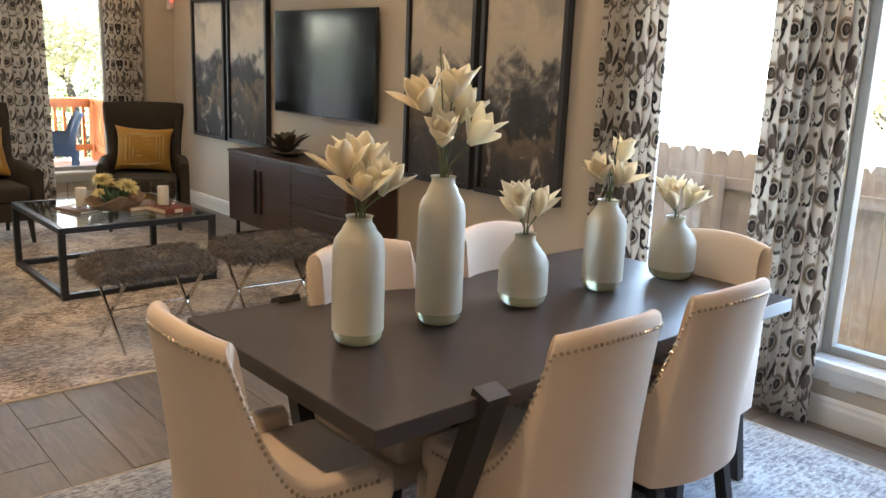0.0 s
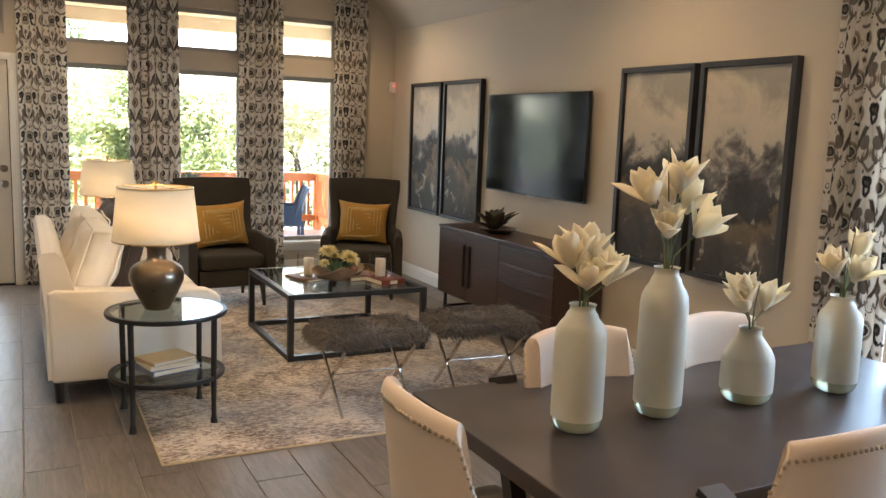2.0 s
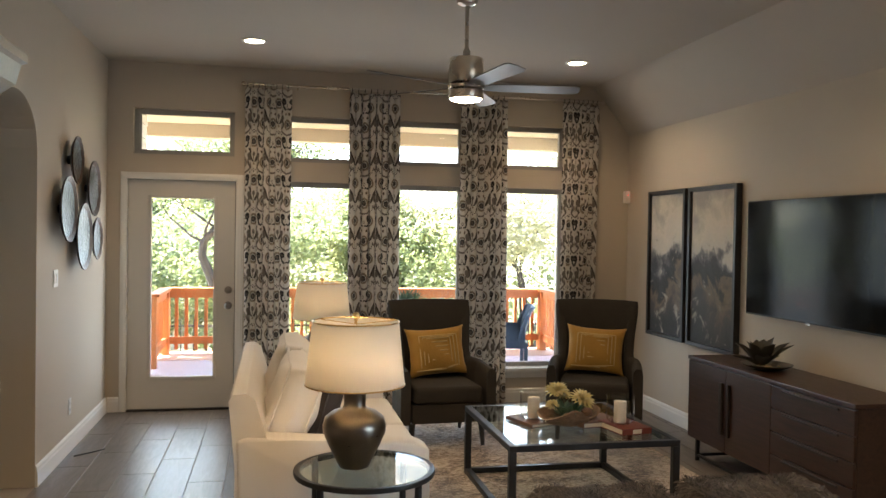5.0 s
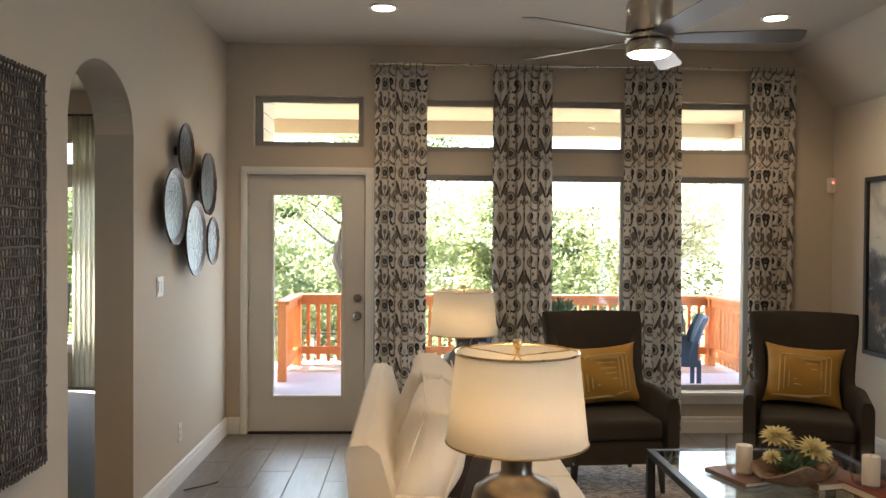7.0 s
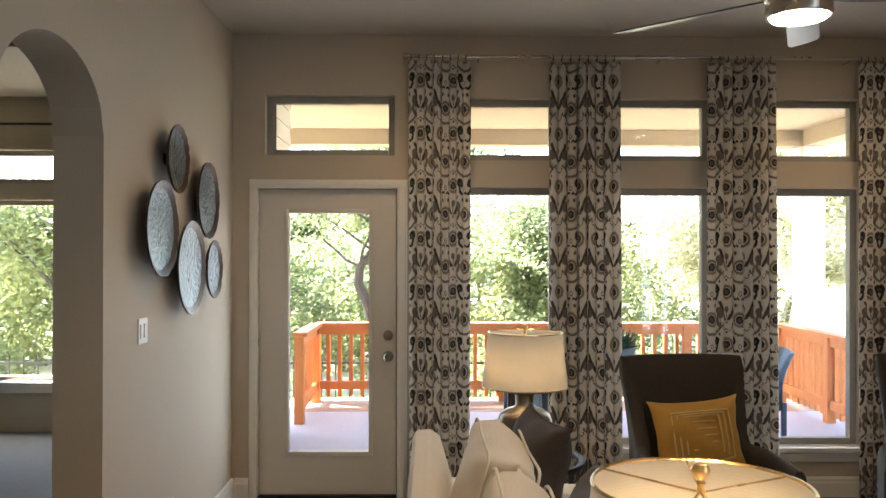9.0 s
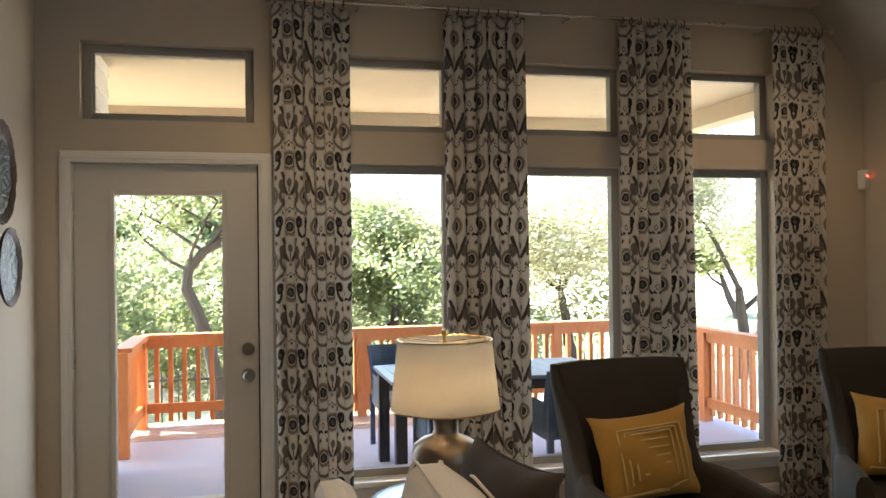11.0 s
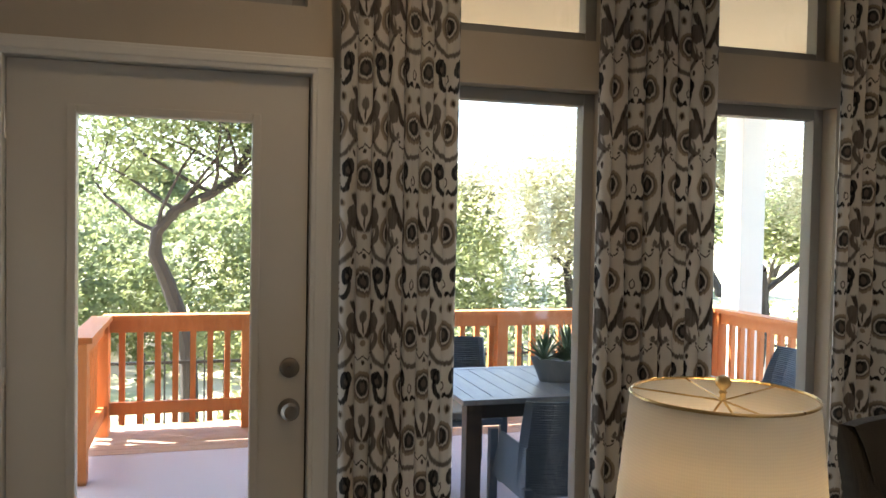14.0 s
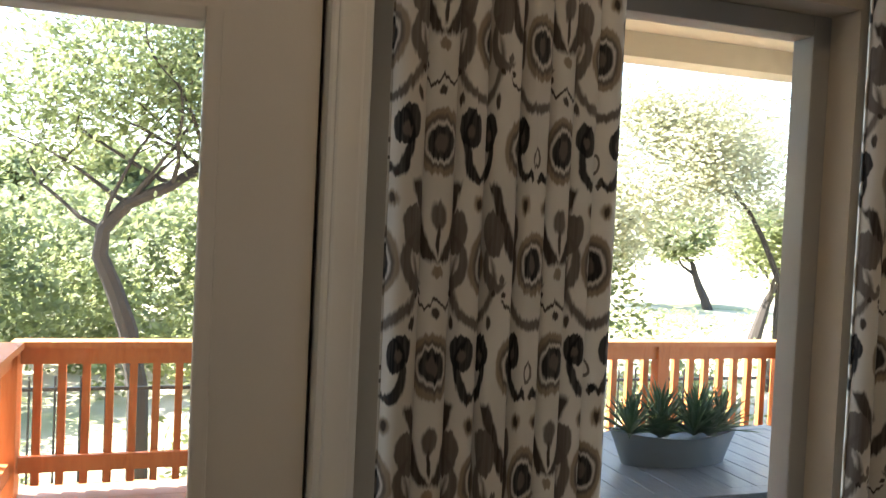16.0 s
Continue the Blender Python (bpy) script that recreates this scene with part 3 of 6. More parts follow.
for y0, y1 in zip(cuts, cuts[1:]):
    z0, z1 = arch_height(y0), arch_height(y1)
    corners = [[bm.verts.new((x, y, z)) for y, z in ((y0, z0), (y1, z1), (y1, H + 0.12), (y0, H + 0.12))] for x in (XW - 0.2, XW)]
    bm.faces.new(corners[0]), bm.faces.new(corners[1])
    bm.faces.new((corners[0][0], corners[0][1], corners[1][1], corners[1][0]))
    bm.faces.new((corners[0][3], corners[0][2], corners[1][2], corners[1][3]))
bmesh.ops.remove_doubles(bm, verts=bm.verts, dist=1e-5)
tagged(obj("wall_west", bm, WALL), "greige painted plaster wall with a round-headed opening", "wall", kind="structure")

# ceiling: flat, then a slope down to the east wall
bm = bmesh.new()
prof = [(XW - 0.2, H), (SLOPE_X, H), (XE + 0.02, SLOPE_Z - 0.02), (XE + 0.16, SLOPE_Z), (XE + 0.16, H + 0.12), (XW - 0.2, H + 0.12)]
ends = [[bm.verts.new((x, y, z)) for x, z in prof] for y in (YS, YN)]
bm.faces.new(ends[0]), bm.faces.new(ends[1])
for i in range(len(prof)):
    j = (i + 1) % len(prof)
    bm.faces.new((ends[0][i], ends[0][j], ends[1][j], ends[1][i]))
tagged(obj("ceiling", bm, CEIL), "greige ceiling, flat with one sloping side", "ceiling", kind="structure")
floor = tagged(obj("floor", box(XW - 0.2, XE + 0.16, YS - 0.15, YN + 0.17, -0.12, -0.006), GROUT), "grey-brown wood-look plank tile floor", "floor", kind="structure")

# unseen eave, added only to throw shade on the cedar fence
tagged(obj("eave", box(XE + 0.16, XE + 0.74, YS - 0.15, YN + 0.17, H + 0.10, H + 0.30, 0.01), SOFFIT), "unseen cream eave added to shade the picket fence", "eave", kind="structure")


def baseboard(name, p, q, inward):
    """Moulded white board along the wall from p to q."""
    bm = bmesh.new()
    p, q, n = Vector(p), Vector(q), Vector(inward)
    prof = [(0, 0), (0.016, 0), (0.016, 0.09), (0.012, 0.105), (0.012, 0.118), (0.005, 0.133), (0, 0.133)]
    rows = [[bm.verts.new(c + n * d + Vector((0, 0, z))) for d, z in prof] for c in (p, q)]
    for i in range(len(prof)):
        j = (i + 1) % len(prof)
        bm.faces.new((rows[0][i], rows[0][j], rows[1][j], rows[1][i]))
    bm.faces.new(rows[0]), bm.faces.new(rows[1])
    return tagged(obj(name, bm, TRIM), "white moulded baseboard", "baseboard", kind="structure")


baseboard("baseboard_east", (XE, YS, 0), (XE, YN, 0), (-1, 0, 0))
baseboard("baseboard_west_1", (XW, YS, 0), (XW, ARCH_Y0, 0), (1, 0, 0))
baseboard("baseboard_west_2", (XW, ARCH_Y1, 0), (XW, YN, 0), (1, 0, 0))
baseboard("baseboard_north_1", (XW + 0.017, YN, 0), (-1.062, YN, 0), (0, -1, 0))
baseboard("baseboard_north_2", (-0.01, YN, 0), (XE - 0.017, YN, 0), (0, -1, 0))


def window_unit(name, place, a, b, z0, z1, sill=True):
    """Vinyl frame and pane deep in the opening, with a painted sill. place(u, d, z): d is the depth into the wall."""
    win = tagged(new(name), "fixed window with a putty vinyl frame", "window", kind="structure")

    def cube(u0, u1, d0, d1, w0, w1, bevel=0.004):
        p, q = Vector(place(u0, d0, w0)), Vector(place(u1, d1, w1))
        return box(min(p.x, q.x), max(p.x, q.x), min(p.y, q.y), max(p.y, q.y), w0, w1, bevel)

    f = 0.045
    fr = cube(a, a + f, 0.075, 0.135, z0, z1)
    for args in ((b - f, b, 0.075, 0.135, z0, z1), (a + f, b - f, 0.075, 0.135, z0, z0 + f), (a + f, b - f, 0.075, 0.135, z1 - f, z1)):
        other = cube(*args)
        tmp = bpy.data.meshes.new("tmp")
        other.to_mesh(tmp)
        fr.from_mesh(tmp)
        other.free()
        bpy.data.meshes.remove(tmp)
    outer_frame = part("window_frame", fr, VINYL, win)
    bead = cube(a + f, a + f + 0.012, 0.09, 0.12, z0 + f, z1 - f, 0)
    part("bead", bead, VINYL, win)
    pane = part("pane", cube(a + f - 0.004, b - f + 0.004, 0.102, 0.108, z0 + f - 0.004, z1 - f + 0.004, 0), PANE, outer_frame)
    pane.visible_shadow = False
    if sill:
        part("window_sill", cube(a - 0.05, b + 0.05, -0.045, -0.002, z0 - 0.03, z0 + 0.004, 0.006), TRIM, win)
        part("stool", cube(a + 0.002, b - 0.002, -0.002, 0.075, z0 - 0.001, z0 + 0.004, 0), TRIM, win)
        part("apron", cube(a - 0.03, b + 0.03, -0.018, -0.001, z0 - 0.095, z0 - 0.031, 0.004), TRIM, win)
    return win


north = lambda u, d, z: (u, YN + d, z)
east = lambda u, d, z: (XE + d, u, z)
k = 0
for a, b in NORTH:
    window_unit("window_%d" % (k + 1), north, a, b, 0.33, 2.06)
    window_unit("window_%d" % (k + 2), north, a, b, 2.24, 2.655, False)
    k += 2
window_unit("window_7", north, -0.96, -0.10, 2.27, 2.67, False)
for a, b in EAST:
    window_unit("window_%d" % (k + 2), east, a, b, 0.30, 2.06)
    window_unit("window_%d" % (k + 3), east, a, b, 2.22, 2.55, False)
    k += 2

# garden door
door = tagged(new("door_1"), "white full-lite garden door, closed, in a moulded white casing", "door", kind="structure")
bm = slab([-1.0, -0.828, -0.246, -0.089], [0.015, 0.275, 1.91, 2.045], lambda u, v: not (-0.828 < u < -0.246 and 0.275 < v < 1.91), lambda u, v, t: (u, t, v), 8.985, 9.03)
part("leaf", bm, DOORPAINT, door)
bm = bmesh.new()
for x0, x1, z0, z1 in ((-0.83, -0.803, 0.272, 1.913), (-0.271, -0.244, 0.272, 1.913), (-0.803, -0.271, 0.272, 0.30), (-0.803, -0.271, 1.886, 1.913)):
    box(x0, x1, 8.974, 9.04, z0, z1, 0.006, bm=bm)
part("glazing_bead", bm, DOORPAINT, door)
part("pane", box(-0.806, -0.268, 9.003, 9.009, 0.296, 1.89), PANE, door).visible_shadow = False
for name, z, big in (("deadbolt", 1.073, 0.033), ("knob", 0.933, 0.036)):
    part(name, moved(lathe([(0, 0), (big, 0), (big, 0.008), (big * 0.45, 0.012), (big * 0.4, 0.03), (big * 0.75, 0.036), (big * 0.85, 0.05), (big * 0.6, 0.062), (0, 0.064)] if name == "knob" else [(0, 0), (big, 0), (big, 0.012), (big * 0.8, 0.018), (0.008, 0.02), (0.008, 0.03), (0, 0.03)], 24), pose(-0.142, 8.985, z, 90)), SATIN, door, smooth=True)
for z in (0.25, 1.05, 1.85):
    part("hinge", tube([(-1.006, 8.982, z - 0.05), (-1.006, 8.982, z + 0.05)], 0.007), NICKEL, door)
for x0, x1, z0, z1 in ((-1.058, -1.004, 0, 2.105), (-0.082, -0.012, 0, 2.105)):
    bm = box(x0, x1, YN - 0.02, YN + 0.06, z0, z1, 0.006)
    box(x0 + 0.012, x1 - 0.014, YN - 0.026, YN - 0.012, z0, z1 - 0.012, 0.005, bm=bm)
    part("casing", bm, TRIM, door)
bm = box(-1.058, -0.012, YN - 0.021, YN + 0.06, 2.048, 2.107, 0.006)
box(-1.05, -0.02, YN - 0.028, YN - 0.012, 2.066, 2.094, 0.005, bm=bm)
part("head_casing", bm, TRIM, door)
part("weatherstrip", box(-0.098, -0.074, 9.032, 9.05, 0.014, 2.055), IRON, door, "black weatherstrip in the gap round the leaf")
part("weatherstrip", box(-1.003, -0.098, 9.032, 9.05, 2.038, 2.055), IRON, door)
part("threshold", box(-1.0, -0.086, YN - 0.01, YN + 0.17, 0.0, 0.014, 0.003), IRON, door)

# recessed ceiling lamps: two known, five added unseen
for i, (x, y) in enumerate(KNOWN_AND_ADDED_CANS):
    can = tagged(new("ceiling_light"), "round recessed ceiling lamp, lit, white rim, two known and five added", "ceiling lamp", "recessed ceiling lamps")
    can.location = (x, y, H)
    part("rim", lathe([(0.075, 0.0), (0.098, -0.001), (0.098, -0.006), (0.075, -0.009), (0.072, -0.004)], 32), PLASTIC, can, smooth=True)
    part("lens", lathe([(0, -0.004), (0.073, -0.004), (0.073, -0.001), (0, -0.001)], 32), CANGLOW, can)

# ---- curtains ----


def curtain_panel(name, x0, x1, z0, z1, folds, seed, label, group):
    """Pleated cloth hanging in the xz plane at y = 0, with cloth lengths as uv."""
    rnd = random.Random(seed)
    bm = bmesh.new()
    uv = bm.loops.layers.uv.new("UVMap")
    nx, nz = folds * 14, 18
    ph = [rnd.uniform(0, 6.28) for _ in range(6)]
    start = rnd.uniform(0, 0.3)
    grid = []
    for j in range(nz + 1):
        f = j / nz
        row, run, last = [], start, None
        for i in range(nx + 1):
            s = i / nx
            drift = 0.10 * math.sin(5 * s + ph[0]) + 0.06 * math.sin(11 * s + ph[1])
            a = 2 * math.pi * (folds * (s + drift * 0.12))
            tight = math.exp(-((s - 0.56) / 0.20) ** 2)
            amp = (0.014 + 0.004 * f) * (0.8 + 0.2 * math.sin(3 * s + ph[2])) + 0.022 * tight
            y = amp * (math.sin(a) + 0.45 * math.sin(2 * a + ph[3] + 1.2 * f) * tight) + 0.012 * math.sin(4.0 * s + ph[4])
            wide = 1 + 0.06 * f * math.sin(ph[4])
            x = (x0 + x1) / 2 + (s - 0.5) * (x1 - x0) * wide + 0.010 * math.cos(a) + 0.012 * f * math.sin(ph[5])
            z = z1 + (z0 - z1) * f + 0.004 * math.sin(a) * (f > 0.99)
            p = Vector((x, y, z))
            if last is not None:
                run += (p - last).length
            last = p
            row.append((bm.verts.new(p), run, z))
        grid.append(row)
    top_runs = [c[1] for c in grid[0]]
    for j in range(nz):
        for i in range(nx):
            ids = ((j, i), (j, i + 1), (j + 1, i + 1), (j + 1, i))
            face = bm.faces.new([grid[a][b][0] for a, b in ids])
            for loop, (a, b) in zip(face.loops, ids):
                loop[uv].uv = (top_runs[b], grid[a][b][2])
    cur = thing(name, label, "curtain", group)
    drop = part("panel", bm, CURTAIN, cur, smooth=True, angle=180)
    solid = drop.modifiers.new("thick", "SOLIDIFY")
    solid.thickness = 0.003
    for i in range(folds):
        xx = x0 + (x1 - x0) * (i + 0.5) / folds
        loop = [(xx, 0.019 * math.cos(t * 0.524), z1 + 0.024 + 0.019 * math.sin(t * 0.524)) for t in range(13)]
        part("ring", tube(loop, 0.003, 5, caps=False), IRON, cur)
    return cur


def rod(name, p, q, label):
    ob = thing(name, label, "curtain rod")
    way = (Vector(q) - Vector(p)).normalized()
    part("bar", tube([p, q], 0.011, 12), NICKEL, ob, smooth=True)
    for c, s in ((Vector(p), -1), (Vector(q), 1)):
        part("finial", tube([c, c + way * s * 0.012, c + way * s * 0.014, c + way * s * 0.04, c + way * s * 0.042], [0.012, 0.012, 0.02, 0.02, 0.004], 12), NICKEL, ob, smooth=True)
    return ob


for i, (x0, x1, seed) in enumerate(((-0.015, 0.392, 3), (0.908, 1.365, 8), (1.945, 2.388, 14), (2.935, 3.315, 5))):
    c = curtain_panel("curtain", x0, x1, 0.02, 2.872, 8, seed, "white linen curtain printed with brown, taupe and black ikat ogees", "garden wall curtains")
    c.matrix_world = pose(0, 8.85, 0)
long_rod = rod("curtain_rod", (0.0, 8.85, 2.905), (3.33, 8.85, 2.905), "long brushed nickel curtain rod on the garden wall")
for x in (0.45, 1.65, 2.9):
    part("bracket", tube([(x, 8.85, 2.894), (x, 8.90, 2.894), (x, 8.958, 2.894)], 0.007, 8), NICKEL, long_rod)
for y0, y1, seed in ((2.90, 3.31, 21), (1.98, 2.37, 4), (0.72, 1.08, 9)):
    c = curtain_panel("curtain", -(y1 - y0) / 2, (y1 - y0) / 2, 0.02, 2.44, 8, seed, "white linen curtain printed with grey, brown and black ikat ogees", "dining window curtains")
    c.matrix_world = pose(XE - 0.10, (y0 + y1) / 2, 0, 0, 0, 90)
short_rod = rod("curtain_rod", (XE - 0.10, 0.70, 2.458), (XE - 0.10, 3.33, 2.458), "brushed nickel curtain rod over the dining windows")
for y in (0.9, 2.45, 3.2):
    part("bracket", tube([(XE - 0.1, y, 2.447), (XE - 0.002, y, 2.447)], 0.007, 8), NICKEL, short_rod)

# ---- rugs ----


def rug(name, x0, x1, y0, y1, mat, label):
    ob = thing(name, label, "rug")
    bm = bmesh.new()
    nx, ny = int((x1 - x0) / 0.05), int((y1 - y0) / 0.05)
    rnd = random.Random(7)
    rows = []
    for z in (-0.005, 0.008):
        rnd = random.Random(7)
        grid = []
        for j in range(ny + 1):
            row = []
            for i in range(nx + 1):
                edge = i in (0, nx) or j in (0, ny)
                x, y = x0 + (x1 - x0) * i / nx, y0 + (y1 - y0) * j / ny
                if edge:
                    x += rnd.uniform(-0.004, 0.004)
                    y += rnd.uniform(-0.004, 0.004)
                row.append(bm.verts.new((x, y, z + (0.0015 * noise.noise((x * 3, y * 3, 1)) if z > 0 else 0))))
            grid.append(row)
        rows.append(grid)
        for j in range(ny):
            for i in range(nx):
                bm.faces.new((grid[j][i], grid[j][i + 1], grid[j + 1][i + 1], grid[j + 1][i]))
    a, b = rows
    for i in range(nx):
        bm.faces.new((a[0][i], a[0][i + 1], b[0][i + 1], b[0][i])), bm.faces.new((a[ny][i], a[ny][i + 1], b[ny][i + 1], b[ny][i]))
    for j in range(ny):
        bm.faces.new((a[j][0], a[j + 1][0], b[j + 1][0], b[j][0])), bm.faces.new((a[j][nx], a[j + 1][nx], b[j + 1][nx], b[j][nx]))
    part("woven_body", bm, mat, ob, smooth=True)
    bm = bmesh.new()
    for p, q in (((x0, y0), (x1, y0)), ((x1, y0), (x1, y1)), ((x1, y1), (x0, y1)), ((x0, y1), (x0, y0))):
        tube([(*p, 0.003), (*q, 0.003)], 0.006, 6, bm=bm)
    part("binding", bm, COVER_TAN, ob)
    return ob


rug("living_room_rug", 0.53, 3.08, 4.25, 8.15, RUG_LIVING, "worn beige, brown and slate-blue woven rug under the seating")
rug("dining_rug", 0.42, 3.42, 0.45, 3.33, RUG_DINING, "pale grey-blue distressed rug under the dining table")

# ---- dining set ----
TOP = 0.765
table = thing("dining_table", "dark brown lacquered dining table on black slanted trestle legs", "table")
TX0, TX1, TY0, TY1 = 1.05, 2.85, 1.79, 2.72
part("tabletop", box(TX0, TX1, TY0, TY1, TOP - 0.048, TOP, 0.004), TABLETOP, table)
for x in (1.38, 2.52):
    for s, y0 in ((1, TY0), (-1, TY1)):
        bm = bar((x, y0 - s * 0.008, TOP + 0.012), (x, y0 + s * 0.26, 0.012), 0.075, 0.055)
        part("leg", bm, BLACKWOOD, table)
    part("foot_beam", box(x - 0.036, x + 0.036, TY0 + 0.16, TY1 - 0.16, 0.009, 0.07, 0.004), BLACKWOOD, table)
    part("top_beam", box(x - 0.034, x + 0.034, TY0 + 0.09, TY1 - 0.09, TOP - 0.11, TOP - 0.05, 0.004), BLACKWOOD, table)
part("stretcher", box(1.416, 2.484, 2.225, 2.285, 0.012, 0.066, 0.004), BLACKWOOD, table)


def dining_chair(name, label):
    """Upholstered chair with a curved slipper back; it looks along +y, the middle of the seat at the origin."""
    ch = thing(name, label, "chair", "chairs round the dining table")
    # shell: the back wraps into low arms
    n, rows = 84, 16
    bm = bmesh.new()
    W, T = 0.245, 0.068

    def plan(k):
        """Back line seen from above, k from -1 (front of one arm) to 1."""
        a = abs(k)
        if a < 0.56:
            u = k / 0.56
            return Vector((W * 0.94 * u, -0.235 + 0.055 * abs(u) ** 2.4))
        f = (a - 0.56) / 0.44
        return Vector((math.copysign(W * (0.94 + 0.06 * min(1, f * 3)), k), -0.18 + 0.33 * f))

    def crest(k):
        a = abs(k)
        if a < 0.56:
            return 0.938 - 0.022 * (a / 0.56) ** 2
        f = (a - 0.56) / 0.44
        return 0.55 + 0.366 * max(0, 1 - f / 0.8) ** 5.0 - 0.012 * f

    grids = []
    for side in (0, 1):
        grid = []
        for i in range(n + 1):
            k = 2 * i / n - 1
            p = plan(k)
            d = (plan(min(1, k + 0.02)) - plan(max(-1, k - 0.02))).normalized()
            inward = Vector((-d.y, d.x))
            col = []
            for j in range(rows + 1):
                f = 1 - (1 - j / rows) ** 1.9
                z = 0.33 + (crest(k) - 0.33) * f
                lean = -0.062 * max(0, (z - 0.46) / 0.49) ** 1.3
                q = p + inward * (T * (1 - 0.22 * f) if side else 0)
                roll = 1 - math.sqrt(1 - min(1, max(0, (f - 0.93) / 0.07)) ** 2)
                q = q + inward * (0.024 * roll * (-1 if side else 1))
                taper = 1 - 0.08 * max(0, (z - 0.5) / 0.45)
                col.append(bm.verts.new((q.x * taper, q.y + lean, z)))
            grid.append(col)
        grids.append(grid)
        for i in range(n):
            for j in range(rows):
                bm.faces.new((grid[i][j], grid[i + 1][j], grid[i + 1][j + 1], grid[i][j + 1]))
    a, b = grids
    for i in range(n):
        bm.faces.new((a[i][0], a[i + 1][0], b[i + 1][0], b[i][0])), bm.faces.new((a[i][rows], a[i + 1][rows], b[i + 1][rows], b[i][rows]))
    for j in range(rows):
        bm.faces.new((a[0][j], a[0][j + 1], b[0][j + 1], b[0][j])), bm.faces.new((a[n][j], a[n][j + 1], b[n][j + 1], b[n][j]))
    outer = [[v.co.copy() for v in col] for col in a]
    back = part("backrest", bm, CREAM, ch, smooth=True, angle=65)
    part("seat", box(-0.200, 0.200, -0.15, 0.245, 0.385, 0.49, 0.035, 4), CREAM, ch, smooth=True)
    part("seat_frame", box(-0.215, 0.215, -0.165, 0.235, 0.31, 0.392, 0.014, 2), CREAM, ch, smooth=True)
    bm = bmesh.new()
    nails, walked, last = [], 0.0, None
    for i in range(n * 8 + 1):
        c = min(n - 1e-6, i / 8)
        c0, g = int(c), c - int(c)
        below = []
        for col in (outer[c0], outer[c0 + 1]):
            top = col[rows].z - 0.038
            j = max(0, sum(1 for v in col if v.z <= top) - 1)
            below.append(col[j].lerp(col[min(rows, j + 1)], (top - col[j].z) / max(1e-6, col[min(rows, j + 1)].z - col[j].z)))
        p = below[0].lerp(below[1], g)
        walked += 0 if last is None else (p - last).length
        last = p
        if walked > 0.017:
            nails.append(p)
            walked = 0.0
    for p in nails:
        away = Vector((p.x, p.y + 0.02 if abs(p.x) < 0.24 else 0, 0)).normalized() * 0.001
        lathe([(0.0062, -0.004), (0.0062, 0.0), (0.004, 0.004), (0, 0.005)], 6, bm=bm, at=(0, 0, 0))
        vs = list(bm.verts)[-19:]
        m = Matrix.Translation(p + away) @ Vector((p.x, p.y if abs(p.x) < 0.24 else 0, 0)).to_track_quat("Z", "Y").to_matrix().to_4x4()
        for v in vs:
            v.co = m @ v.co
    tagged(part("nail_trim", bm, NAILHEAD, back, "antique bronze nailheads"), kind="stuff")
    for x, y, dy in ((-0.18, -0.15, -0.07), (0.18, -0.15, -0.07), (-0.18, 0.20, 0.0), (0.18, 0.20, 0.0)):
        part("leg", bar((x, y, 0.33), (x * 1.02, y + dy, 0.009), 0.038, 0.038), BLACKWOOD, ch)
    return ch


CHAIRS = [(1.075, 2.25, -90), (1.675, 1.91, 0), (2.255, 1.92, 0), (1.63, 2.435, 180), (2.24, 2.435, 180), (2.66, 2.11, 90)]
first = dining_chair("dining_chair", "cream linen dining chair with bronze nailheads and black legs")
first.matrix_world = pose(CHAIRS[0][0], CHAIRS[0][1], 0, 0, 0, CHAIRS[0][2])
for x, y, a in CHAIRS[1:]:
    copy_thing(first, pose(x, y, 0, 0, 0, a))


def glass_vase(at, r, body, neck_r, height, label):
    """Frosted bottle vase with a clear greenish foot."""
    v = thing("vase", label, "vase", "frosted vases on the dining table", at)
    sh = height - body
    prof = [(0, 0.002), (r * 0.62, 0.0), (r * 0.82, 0.008), (r * 0.95, 0.022), (r, 0.040)]
    part("foot", lathe(prof, 36), FOOTGLASS, v, "clear green glass foot", smooth=True)
    prof = [(r, 0.040), (r * 1.005, 0.08), (r, body * 0.6), (r * 0.985, body * 0.92), (r * 0.94, body), (r * 0.83, body + sh * 0.22), (r * 0.66, body + sh * 0.42), (neck_r * 1.25, body + sh * 0.60), (neck_r * 1.02, body + sh * 0.74), (neck_r, height - 0.006), (neck_r * 1.12, height), (neck_r * 0.9, height - 0.004), (neck_r * 0.82, height - 0.05)]
    part("body", lathe(prof, 36), FROST, v, smooth=True)
    return v


def petal(bm, base, way, up, length, width, curl, seed):
    rnd = random.Random(seed)
    way, up = Vector(way).normalized(), Vector(up)
    side = way.cross(up).normalized()
    up = side.cross(way).normalized()
    nl, nw = 10, 4
    grid = []
    tipbend = rnd.uniform(-0.3, 0.2)
    for i in range(nl + 1):
        f = i / nl
        w = width * (max(0.0, math.sin(math.pi * min(1, f ** 1.15 * 0.90 + 0.07))) ** 0.8 * (1 - 0.75 * max(0, f - 0.85) / 0.15) + 0.02)
        c = Vector(base) + way * length * f + up * (curl * length * (f - f * f * (1.1 + tipbend)))
        grid.append([bm.verts.new(c + side * w * (j / nw - 0.5) + up * (0.22 * w * (2 * j / nw - 1) ** 2)) for j in range(nw + 1)])
    for i in range(nl):
        for j in range(nw):
            bm.faces.new((grid[i][j], grid[i][j + 1], grid[i + 1][j + 1], grid[i + 1][j]))


